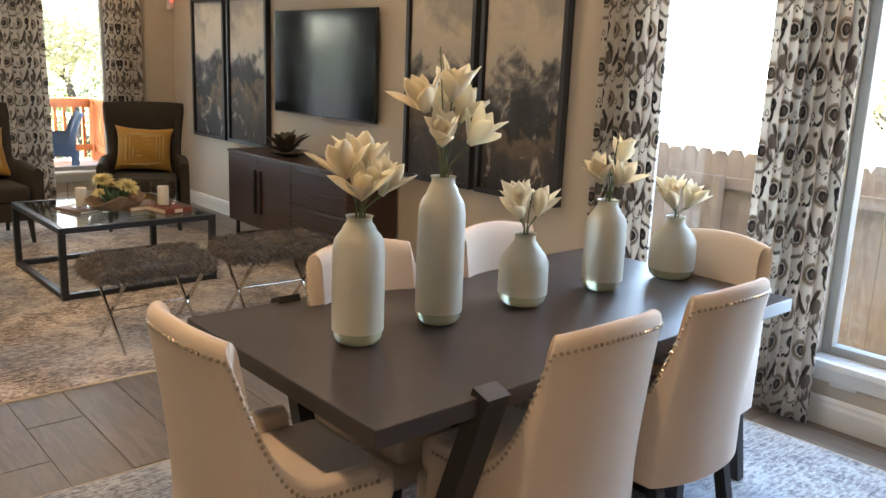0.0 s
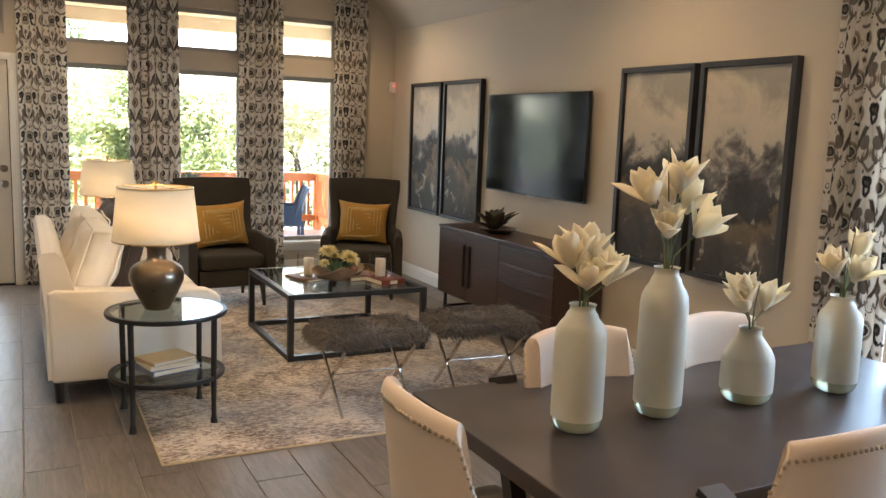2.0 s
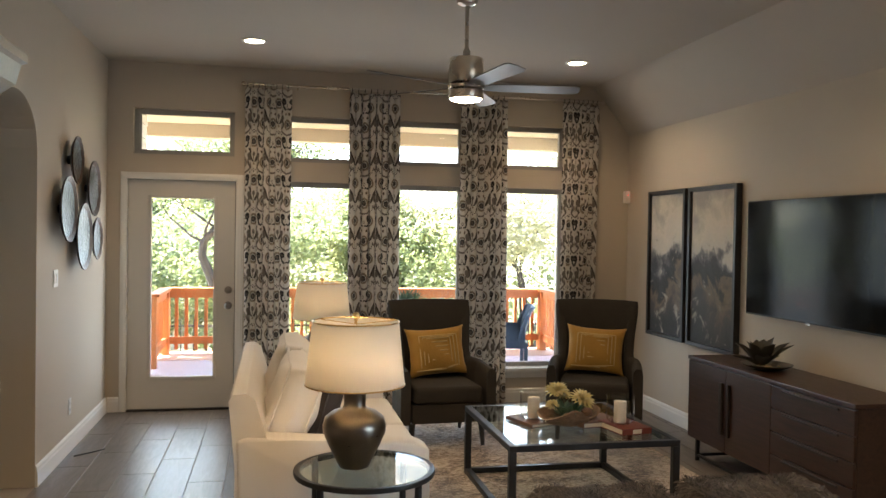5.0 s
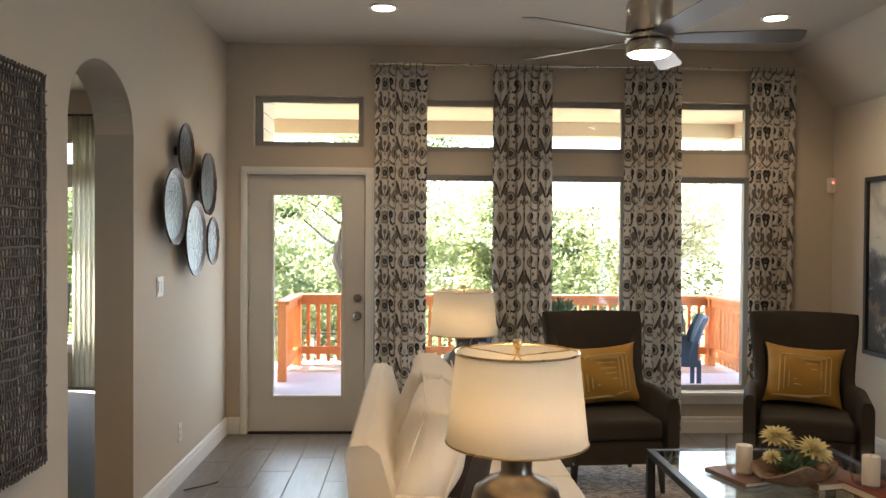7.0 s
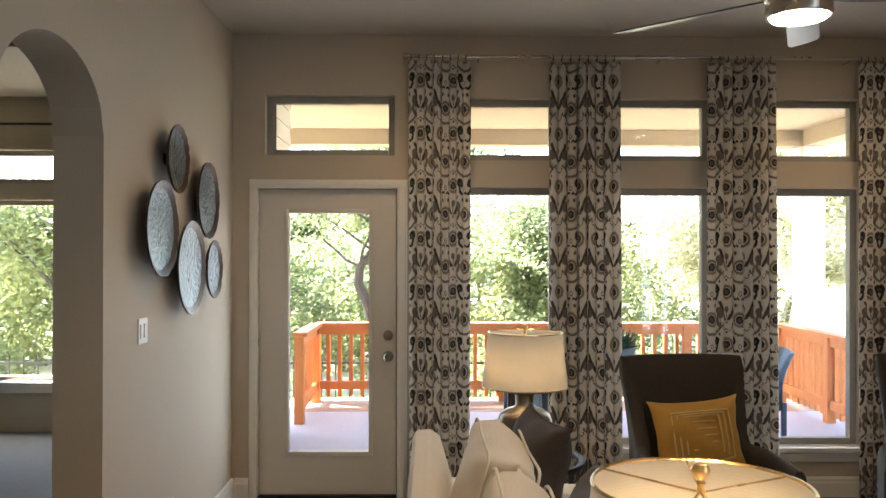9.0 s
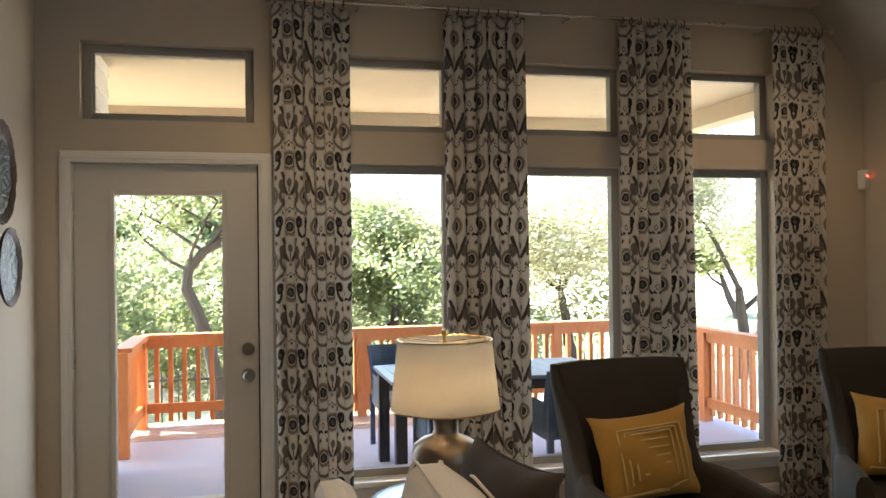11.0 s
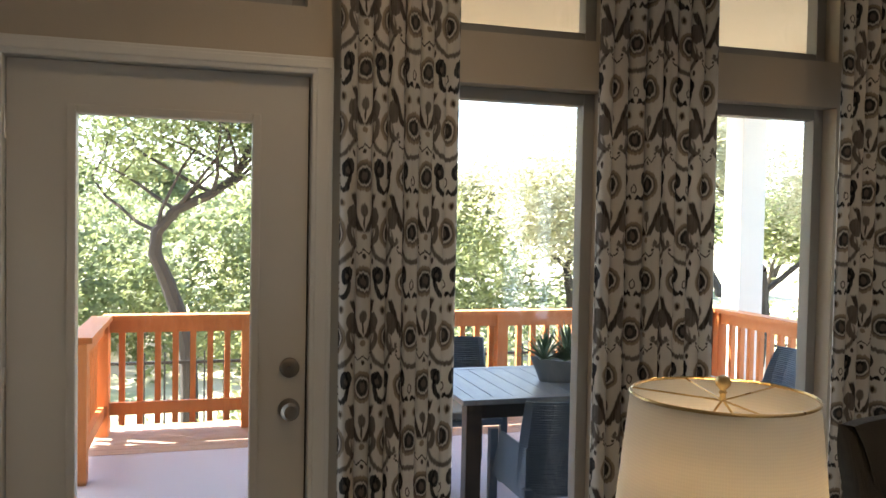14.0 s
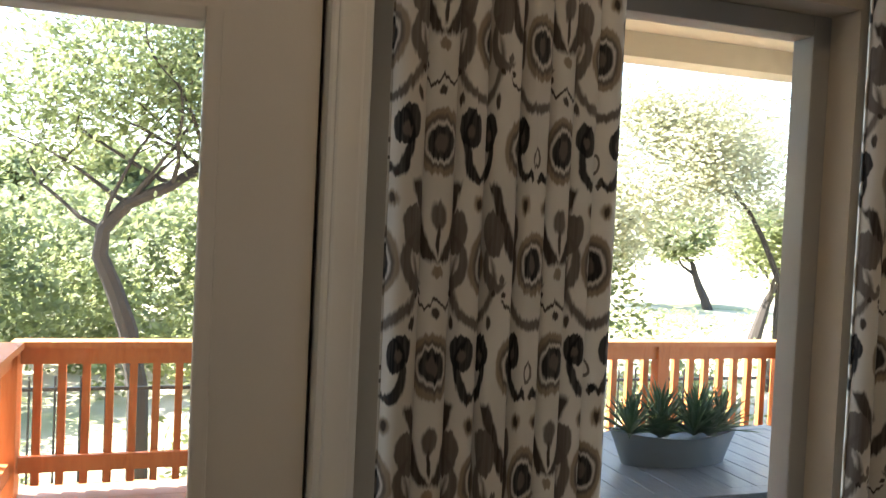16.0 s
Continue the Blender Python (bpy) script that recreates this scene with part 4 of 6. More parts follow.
def magnolia(at, blooms, stems, seed, label):
    """Open cream blossoms on stems; blooms: (x, y, z, lean x, lean y, size)."""
    rnd = random.Random(seed)
    fl = thing("magnolia_bouquet", label, "flowers", "cream magnolias in vases", at)
    for bx, by, bz, lx, ly, size in blooms:
        axis = Vector((lx, ly, 1)).normalized()
        base = Vector((bx, by, bz))
        pts = [(rnd.uniform(-0.01, 0.01), rnd.uniform(-0.01, 0.01), -0.12), (bx * 0.25, by * 0.25, bz * 0.35), (bx * 0.7, by * 0.7, bz * 0.75), base]
        st = part("stem", tube(pts, [0.003, 0.003, 0.003, 0.004], 6), STEM, fl, "green stem", smooth=True)
        q = axis.to_track_quat("Z", "Y")
        bm = bmesh.new()
        for k in range(9):
            inner = k >= 6
            ang = 2 * math.pi * (k / 6 if not inner else (k - 6) / 3 + 0.1) + rnd.uniform(-0.2, 0.2)
            tilt = rnd.uniform(0.30, 0.85) if not inner else rnd.uniform(0.08, 0.30)
            way = q @ Vector((math.cos(ang) * math.sin(tilt), math.sin(ang) * math.sin(tilt), math.cos(tilt)))
            petal(bm, base, way, axis - way * axis.dot(way) * 0.5 + Vector((0, 0, 0.001)), size * rnd.uniform(0.80, 1.05) * (0.85 if inner else 1), size * rnd.uniform(0.36, 0.46), -0.10 if not inner else 0.1, rnd.random())
        head = part("blossom", bm, PETAL, fl, smooth=True, angle=180)
        head.modifiers.new("thick", "SOLIDIFY").thickness = 0.0015
    for x, y, z in stems:
        part("twig", tube([(0, 0, -0.1), (x * 0.4, y * 0.4, z * 0.5), (x, y, z)], [0.003, 0.0025, 0.0015], 6), STEM, fl)
    return fl


frost = Net("frosted_glass")
_v = frost.coord()
frost.set(Base_Color=frost.mix(frost.noise(_v, 8.0, 3), (0.50, 0.475, 0.39), (0.60, 0.575, 0.485)), Roughness=0.42, Transmission_Weight=0.25, IOR=1.3, Subsurface_Weight=0.0)
frost.bump(frost.noise(_v, 300.0, 2), 0.1, 0.0005)
FROST = frost.mat
foot = Net("green_glass_foot")
FOOTGLASS = foot.set(Base_Color=(0.50, 0.52, 0.38), Roughness=0.15, Transmission_Weight=0.35, IOR=1.45)
VASES = [(1.337, 2.267, 0.071, 0.285, 0.034, 0.352), (1.637, 2.28, 0.070, 0.355, 0.034, 0.438), (1.99, 2.275, 0.080, 0.150, 0.033, 0.235), (2.36, 2.245, 0.071, 0.250, 0.034, 0.318), (2.72, 2.205, 0.085, 0.150, 0.033, 0.235)]
for x, y, r, body, neck, h in VASES:
    glass_vase((x, y, TOP), r, body, neck, h, "frosted grey-green glass bottle vase with a clear foot")
BLOOMS = [
    ([(-0.045, 0.0, 0.10, -0.30, 0, 0.125), (0.015, 0.01, 0.12, 0.1, 0.1, 0.12), (0.06, -0.01, 0.05, 0.55, -0.1, 0.12), (-0.02, -0.04, 0.05, -0.35, -0.4, 0.12), (0.02, -0.03, 0.07, 0.15, -0.3, 0.11)], [(0.01, 0.0, 0.18), (0.03, 0.01, 0.14)]),
    ([(-0.06, 0.01, 0.18, -0.5, 0.1, 0.13), (0.02, 0.0, 0.21, 0.05, -0.1, 0.13), (0.07, 0.02, 0.15, 0.5, 0.1, 0.13), (-0.035, -0.03, 0.09, -0.4, -0.4, 0.125), (0.065, -0.03, 0.09, 0.7, -0.3, 0.13), (0.03, 0.05, 0.16, 0.3, 0.4, 0.125)], [(-0.03, 0.0, 0.36), (0.02, 0.0, 0.16)]),
    ([(-0.03, 0.0, 0.05, -0.35, -0.1, 0.12), (0.045, 0.0, 0.05, 0.45, 0.05, 0.12), (0.01, 0.04, 0.07, 0.1, 0.4, 0.11)], [(0.02, 0.0, 0.13)]),
    ([(-0.045, 0.0, 0.06, -0.5, -0.1, 0.125), (0.045, 0.0, 0.12, 0.35, 0.0, 0.12), (0.0, -0.03, 0.05, 0.0, -0.5, 0.115)], [(0.03, 0.0, 0.22), (0.01, 0.01, 0.12)]),
    ([(-0.02, 0.0, 0.03, -0.35, 0.0, 0.125), (0.03, -0.02, 0.03, 0.45, -0.2, 0.125), (0.02, 0.04, 0.05, 0.2, 0.4, 0.12)], [(0.0, 0.0, 0.1)]),
]
for i, ((x, y, r, body, neck, h), (blooms, stems)) in enumerate(zip(VASES, BLOOMS)):
    magnolia((x, y, TOP + h), blooms, stems, 40 + i, "cream magnolia blossoms on green stems")

# ---- living room ----
coffee = thing("coffee_table", "black iron frame coffee table with a glass top", "table")
CX0, CX1, CY0, CY1, CZ = 1.525, 2.53, 5.635, 6.71, 0.46
for x in (CX0, CX1 - 0.04):
    for y in (CY0, CY1 - 0.04):
        part("leg", box(x, x + 0.04, y, y + 0.04, 0.009, CZ - 0.035, 0.003), IRON, coffee)
for z0, z1 in ((0.012, 0.047), (CZ - 0.035, CZ)):
    for args in ((CX0 + 0.04, CX1 - 0.04, CY0, CY0 + 0.04), (CX0 + 0.04, CX1 - 0.04, CY1 - 0.04, CY1)):
        part("rail", box(*args, z0, z1, 0.003), IRON, coffee)
    for args in ((CX0, CX0 + 0.04, CY0 + (0.04 if z0 < 0.1 else 0), CY1 - (0.04 if z0 < 0.1 else 0)), (CX1 - 0.04, CX1, CY0 + (0.04 if z0 < 0.1 else 0), CY1 - (0.04 if z0 < 0.1 else 0))):
        part("rail", box(*args, z0, z1, 0.003), IRON, coffee)
part("glass_top", box(CX0 + 0.038, CX1 - 0.038, CY0 + 0.038, CY1 - 0.038, CZ - 0.012, CZ - 0.002), TABLEGLASS, coffee)
CTOP = CZ - 0.002


def book(name, at, w, d, h, turn, cover, label, group="", band=None):
    b = thing(name, label, "book", group, at, turn)
    part("page_block", box(-w / 2 + 0.004, w / 2 - 0.006, -d / 2 + 0.006, d / 2 - 0.006, 0.003, h - 0.003), PAPER, b)
    bm = box(-w / 2, w / 2, -d / 2, d / 2, 0.0, 0.003)
    box(-w / 2, w / 2, -d / 2, d / 2, h - 0.003, h, bm=bm)
    box(-w / 2 - 0.003, -w / 2 + 0.003, -d / 2, d / 2, 0, h, 0.001, bm=bm)
    part("cover", bm, cover, b)
    if band:
        part("spine_label", box(-w / 2 - 0.0045, -w / 2 - 0.0025, -d * 0.15, d * 0.15, h * 0.15, h * 0.85), band, b)
    return b


book("book", (1.84, 6.20, CTOP), 0.22, 0.28, 0.020, 18, COVER_BROWN, "brown cloth book lying flat on the glass table", "coffee table books")
book("book", (2.32, 5.93, CTOP), 0.26, 0.20, 0.035, 100, COVER_RED, "red cloth book with a pale label lying on the glass table", "coffee table books", PAPER)
book("book", (2.20, 6.12, CTOP), 0.28, 0.22, 0.03, 12, COVER_BROWN, "dark brown book lying on the glass table", "coffee table books")


def hurricane(at, label):
    h = thing("candle_holder", label, "candle holder", "hurricane candles", at)
    part("bowl", lathe([(0, 0.001), (0.06, 0.003), (0.078, 0.02), (0.085, 0.06), (0.083, 0.17), (0.081, 0.17), (0.083, 0.06), (0.076, 0.022), (0.058, 0.006), (0, 0.005)], 32), SMOKED, h, smooth=True)
    part("candle", lathe([(0, 0.007), (0.036, 0.007), (0.037, 0.012), (0.037, 0.128), (0.034, 0.132), (0.012, 0.128), (0, 0.127)], 28), WAX, h, "ivory pillar candle", smooth=True)
    part("wick", tube([(0, 0, 0.126), (0.001, 0, 0.137)], 0.0012, 5), IRON, h)
    return h


hurricane((1.84, 6.20, CTOP + 0.020), "smoked glass hurricane with an ivory pillar candle on a book")
hurricane((2.30, 5.95, CTOP + 0.035), "smoked glass hurricane with an ivory pillar candle on a red book")

# driftwood bowl of chrysanthemums
bowl = thing("flower_bowl", "driftwood bowl with pale yellow chrysanthemums on the glass table", "flowers", "", (2.03, 6.10, CTOP))
bm = bmesh.new()
rings = []
for f, (r, z) in enumerate([(0.0, 0.004), (0.07, 0.0), (0.13, 0.03), (0.155, 0.075), (0.145, 0.08), (0.11, 0.045), (0.0, 0.03)]):
    if r == 0:
        rings.append([bm.verts.new((0, 0, z))])
        continue
    ring = []
    for i in range(28):
        a = 2 * math.pi * i / 28
        wob = 1 + 0.22 * math.sin(2 * a + 0.6) * (z / 0.08) + 0.14 * noise.noise((math.cos(a) * 2, math.sin(a) * 2, z * 9))
        ring.append(bm.verts.new((r * wob * math.cos(a) * 1.15, r * wob * math.sin(a) * 0.85, z * (1 + 0.35 * math.sin(3 * a)))))
    rings.append(ring)
for a, b in zip(rings, rings[1:]):
    for i in range(28):
        j = (i + 1) % 28
        if len(a) == 1:
            bm.faces.new((a[0], b[j], b[i]))
        elif len(b) == 1:
            bm.faces.new((a[i], a[j], b[0]))
        else:
            bm.faces.new((a[i], a[j], b[j], b[i]))
DRIFT = wood("driftwood", (0.10, 0.06, 0.035), (0.30, 0.19, 0.115), (6, 14, 14), 0.7, 0.4, 0.8)
part("wooden_bowl", bm, DRIFT, bowl, smooth=True)
rnd = random.Random(5)
for cx, cy, cz, size in ((-0.06, 0.05, 0.19, 0.085), (0.07, -0.03, 0.15, 0.09), (0.0, 0.09, 0.15, 0.06), (0.12, 0.04, 0.10, 0.055), (-0.11, -0.02, 0.12, 0.05)):
    bm = bmesh.new()
    axis = Vector((cx * 2, cy * 2 - 0.3, 0.8)).normalized()
    q = axis.to_track_quat("Z", "Y")
    for ringno, (tilt, count, ln) in enumerate(((1.45, 16, 1.0), (1.1, 14, 0.95), (0.75, 12, 0.8), (0.35, 8, 0.6))):
        for i in range(count):
            a = 2 * math.pi * (i + 0.5 * (ringno % 2)) / count + rnd.uniform(-0.1, 0.1)
            way = q @ Vector((math.cos(a) * math.sin(tilt), math.sin(a) * math.sin(tilt), math.cos(tilt)))
            petal(bm, (cx, cy, cz), way, axis + Vector((0.01, 0, 0)), size * ln, size * 0.22, 0.3, rnd.random())
    part("chrysanthemum", bm, DAHLIA, bowl, smooth=True, angle=180)
    part("stem", tube([(cx * 0.3, cy * 0.3, 0.04), (cx, cy, cz)], 0.003, 6), STEM, bowl)
bm = bmesh.new()
for i in range(46):
    a = rnd.uniform(0, 6.28)
    way = Vector((math.cos(a), math.sin(a), rnd.uniform(0.1, 1.3)))
    petal(bm, (rnd.uniform(-0.06, 0.06), rnd.uniform(-0.05, 0.05), 0.06), way, (0, 0.05, 1), rnd.uniform(0.07, 0.16), rnd.uniform(0.012, 0.03), -0.2, rnd.random())
part("greenery", bm, SUCCULENT, bowl, smooth=True, angle=180)
part("seed_heads", bm=moved(lathe([(0, -0.03), (0.03, -0.015), (0.034, 0.01), (0.018, 0.03), (0, 0.032)], 14), pose(0.09, -0.075, 0.085)), mat=COVER_BROWN, parent=bowl, smooth=True)


# fur-topped folding benches
def fur_stool(at, turn, seed):
    st = thing("stool", "grey-brown fur bench on crossed polished steel legs", "stool", "fur stools", at, turn)
    rnd = random.Random(seed)
    part("cushion", box(-0.29, 0.29, -0.19, 0.19, 0.385, 0.465, 0.03, 3), FUR, st, smooth=True)
    verts, faces = [], []
    for i in range(9000):
        face = rnd.random()
        if face < 0.62:
            x, y, z, nrm = rnd.uniform(-0.29, 0.29), rnd.uniform(-0.19, 0.19), 0.462, Vector((0, 0, 1))
        else:
            s = rnd.choice((0, 1, 2, 3))
            z = rnd.uniform(0.39, 0.46)
            if s < 2:
                x, y, nrm = rnd.uniform(-0.29, 0.29), (-0.188, 0.188)[s], Vector((0, (-1, 1)[s], 0.1))
            else:
                x, y, nrm = (-0.288, 0.288)[s - 2], rnd.uniform(-0.19, 0.19), Vector(((-1, 1)[s - 2], 0, 0.1))
        p = Vector((x, y, z))
        flow = Vector((noise.noise((x * 6, y * 6, seed)), noise.noise((x * 6, y * 6, seed + 9)), -0.25 + 0.4 * noise.noise((x * 9, y * 9, seed + 4))))
        way = (nrm * 0.6 + flow * 1.2 + Vector((rnd.uniform(-0.4, 0.4), rnd.uniform(-0.4, 0.4), rnd.uniform(-0.2, 0.2)))).normalized()
        side = way.orthogonal().normalized() * 0.0022
        ln = rnd.uniform(0.025, 0.05)
        k = len(verts)
        mid = p + way * ln * 0.6
        tip = p + way * ln + Vector((0, 0, -0.008))
        verts += [p - side, p + side, mid + side * 0.8, mid - side * 0.8, tip]
        faces += [(k, k + 1, k + 2, k + 3), (k + 3, k + 2, k + 4)]
    mesh = bpy.data.meshes.new("fur")
    mesh.from_pydata(verts, [], faces)
    mesh.materials.append(FURHAIR)
    fur = new("fur", mesh)
    fur.parent = st
    tagged(fur, kind="stuff")
    for x in (-0.21, 0.21):
        for s in (-1, 1):
            part("leg", bar((x + 0.007 * s, -s * 0.19, 0.385), (x + 0.007 * s, s * 0.19, 0.012), 0.02, 0.01, up=(1, 0, 0)), CHROME, st)
    part("pivot", tube([(-0.22, 0, 0.199), (0.22, 0, 0.199)], 0.0035, 10), CHROME, st, smooth=True)
    return st


FURHAIR = leafy("fur_hair", (0.03, 0.024, 0.02), (0.22, 0.185, 0.155), 0.15)
fur_stool((1.70, 4.70, 0), 2, 3)
fur_stool((2.44, 4.72, 0), -3, 11)

# wing chairs
def wing_chair(name, at, turn, label):
    """High-backed chair that looks along -y."""
    ch = thing(name, label, "armchair", "grey wing chairs", at, turn)
    n, rows = 64, 18
    bm = bmesh.new()

    def plan(k):
        a = abs(k)
        if a < 0.5:
            return Vector((0.305 * k / 0.5, 0.27 - 0.03 * (a / 0.5) ** 4))
        f = (a - 0.5) / 0.5
        g = min(1, max(0, (f - 0.15) / 0.35))
        return Vector((math.copysign(0.305 + 0.065 * (3 * g * g - 2 * g ** 3), k), 0.24 - 0.58 * f))

    def crest(k):
        a = abs(k)
        if a < 0.5:
            return 1.075 - 0.012 * (a / 0.5) ** 2
        f = (a - 0.5) / 0.5
        if f < 0.04:
            return 1.063 - 0.012 * f / 0.04
        if f < 0.24:
            g = (f - 0.04) / 0.20
            return 1.051 - 0.425 * (3 * g * g - 2 * g ** 3)
        return 0.626 - 0.035 * (f - 0.24) / 0.76

    grids = []
    for side in (0, 1):
        grid = []
        for i in range(n + 1):
            k = 2 * i / n - 1
            p = plan(k)
            d = (plan(min(1, k + 0.02)) - plan(max(-1, k - 0.02))).normalized()
            inward = Vector((d.y, -d.x))
            thick = 0.075
            col = []
            for j in range(rows + 1):
                f = j / rows
                z = 0.19 + (crest(k) - 0.19) * f
                lean = 0.07 * max(0, (z - 0.45) / 0.6) ** 1.2 * (1 if abs(k) < 0.55 else max(0, 1 - (abs(k) - 0.55) / 0.3))
                flare = 0.055 * max(0, (z - 0.62) / 0.45) ** 1.4 * (1 if abs(k) > 0.3 else abs(k) / 0.3)
                q = p + inward * (thick if side else 0)
                r = math.sin(min(1, max(0, (f - 0.93) / 0.07)) * math.pi / 2)
                q = q + inward * 0.02 * r * (-1 if side else 1)
                col.append(bm.verts.new((q.x + math.copysign(flare, k), q.y + lean, z)))
            grid.append(col)
        grids.append(grid)
        for i in range(n):
            for j in range(rows):
                bm.faces.new((grid[i][j], grid[i + 1][j], grid[i + 1][j + 1], grid[i][j + 1]))
    a, b = grids
    for i in range(n):
        bm.faces.new((a[i][0], a[i + 1][0], b[i + 1][0], b[i][0])), bm.faces.new((a[i][rows], a[i + 1][rows], b[i + 1][rows], b[i][rows]))
    for j in range(rows):
        bm.faces.new((a[0][j], a[0][j + 1], b[0][j + 1], b[0][j])), bm.faces.new((a[n][j], a[n][j + 1], b[n][j + 1], b[n][j]))
    part("shell", bm, TWEED, ch, smooth=True, angle=60)
    part("seat_frame", box(-0.275, 0.275, -0.325, 0.22, 0.19, 0.335, 0.012, 2), TWEED, ch, smooth=True)
    part("seat_cushion", box(-0.268, 0.268, -0.35, 0.21, 0.34, 0.465, 0.04, 4), TWEED, ch, smooth=True)
    for x, y, dx, dy in ((-0.27, -0.29, -0.01, -0.02), (0.27, -0.29, 0.01, -0.02), (-0.26, 0.21, -0.01, 0.06), (0.26, 0.21, 0.01, 0.06)):
        part("leg", tube([(x, y, 0.19), (x + dx, y + dy, 0.009)], [0.026, 0.015], 8), BLACKWOOD, ch, smooth=True)
    return ch


def patterned_pillow(at, turn, tilt, seed):
    """Mustard cushion with a labyrinth of raised cords."""
    p = thing("pillow", "mustard velvet pillow with corded rectangles on a wing chair", "pillow", "mustard pillows", at, turn)
    body = part("cover", moved(pillow(0.47, 0.38, 0.15, 16, 2.6, 0.05, seed), pose(0, 0, 0, tilt)), MUSTARD, p, smooth=True, angle=180)
    bm = bmesh.new()

    def front(x, z):
        a, b = x / 0.235, z / 0.19
        puff = max(0, (1 - abs(a) ** 2.6) * (1 - abs(b) ** 2.6))
        return Vector((x * (1 - 0.03 * abs(a) ** 3), -(0.075 * puff ** 0.55 + 0.011), z * (1 - 0.03 * abs(b) ** 3)))

    lines = []
    for i in range(5):
        z = -0.07 + i * 0.035
        lines.append(((-0.06, z), (0.075, z)))
    for i in range(3):
        o = 0.03 * i
        lines += [((-0.09 - o, -0.09 - o * 0.6), (-0.09 - o, 0.10 + o * 0.4)), ((0.10 + o, -0.09 - o * 0.6), (0.10 + o, 0.10 + o * 0.4)), ((-0.09 - o, 0.10 + o * 0.4), (0.10 + o, 0.10 + o * 0.4))]
    for i in range(3):
        lines.append(((-0.19 + i * 0.07, -0.15), (0.05 + i * 0.05, -0.15 + i * 0.014)))
    for (x0, z0), (x1, z1) in lines:
        part("cord", moved(tube([front(x0 + (x1 - x0) * t / 6, z0 + (z1 - z0) * t / 6) for t in range(7)], 0.0046, 6), pose(0, 0, 0, tilt)), STITCH, body, smooth=True)
    return p


wing_chair("wing_chair", (1.53, 7.68, 0), 4, "charcoal tweed wing chair with a mustard pillow, by the windows")
wing_chair("wing_chair", (2.84, 7.67, 0), -23, "charcoal tweed wing chair with a mustard pillow, near the picture wall")
patterned_pillow((1.49, 7.80, 0.665), -8, -14, 2).matrix_world = pose(1.54, 7.79, 0.668, 0, -4, 4)
patterned_pillow((2.86, 7.77, 0.665), -14, -14, 6).matrix_world = pose(2.88, 7.77, 0.668, 0, 3, -23)

# sofa
sofa = thing("sofa", "ivory upholstered sofa with loose back cushions and dark feet", "sofa")
SX0, SX1, SY0, SY1 = 0.06, 1.02, 5.27, 7.12


def sofa_back():
    bm = bmesh.new()
    n = 20
    prof = [(0.0, 0.15), (0.0, 0.5), (-0.03, 0.81), (-0.012, 0.845), (0.05, 0.85), (0.09, 0.82), (0.20, 0.45), (0.20, 0.15)]
    rows = [[bm.verts.new((SX0 + 0.03 + x, y, z)) for x, z in prof] for y in [SY0 + (SY1 - SY0) * i / n for i in range(n + 1)]]
    for a, b in zip(rows, rows[1:]):
        for i in range(len(prof)):
            j = (i + 1) % len(prof)
            bm.faces.new((a[i], a[j], b[j], b[i]))
    bm.faces.new(rows[0]), bm.faces.new(rows[-1])
    return bm


part("back", sofa_back(), SOFA, sofa, smooth=True)
part("base", box(SX0 + 0.10, SX1, SY0 + 0.02, SY1 - 0.02, 0.13, 0.33, 0.015, 2), SOFA, sofa, smooth=True)


def sofa_arm(y0, y1):
    bm = bmesh.new()
    prof = [(0.05, 0.13), (0.035, 0.63), (0.08, 0.648), (0.30, 0.628), (0.88, 0.60), (0.95, 0.565), (0.96, 0.13)]
    ends = [[bm.verts.new((SX0 + x, y, z)) for x, z in prof] for y in (y0, y1)]
    bm.faces.new(ends[0]), bm.faces.new(ends[1])
    for i in range(len(prof)):
        j = (i + 1) % len(prof)
        bm.faces.new((ends[0][i], ends[0][j], ends[1][j], ends[1][i]))
    bmesh.ops.bevel(bm, geom=bm.edges[:], offset=0.022, segments=3, affect="EDGES", profile=0.6)
    return bm


for y0, y1 in ((SY0 - 0.012, SY0 + 0.14), (SY1 - 0.14, SY1 + 0.012)):
    part("arm", sofa_arm(y0, y1), SOFA, sofa, smooth=True)
part("seat_cushion", box(SX0 + 0.22, SX1 + 0.02, SY0 + 0.145, (SY0 + SY1) / 2 - 0.004, 0.335, 0.475, 0.045, 4), SOFA, sofa, smooth=True)
part("seat_cushion", box(SX0 + 0.22, SX1 + 0.02, (SY0 + SY1) / 2 + 0.004, SY1 - 0.145, 0.335, 0.475, 0.045, 4), SOFA, sofa, smooth=True)
for x in (SX0 + 0.09, SX1 - 0.08):
    for y in (SY0 + 0.07, SY1 - 0.07):
        part("foot", tube([(x, y, 0.135), (x, y, 0.0 if x < 0.5 else 0.009)], [0.034, 0.022], 8), BLACKWOOD, sofa)


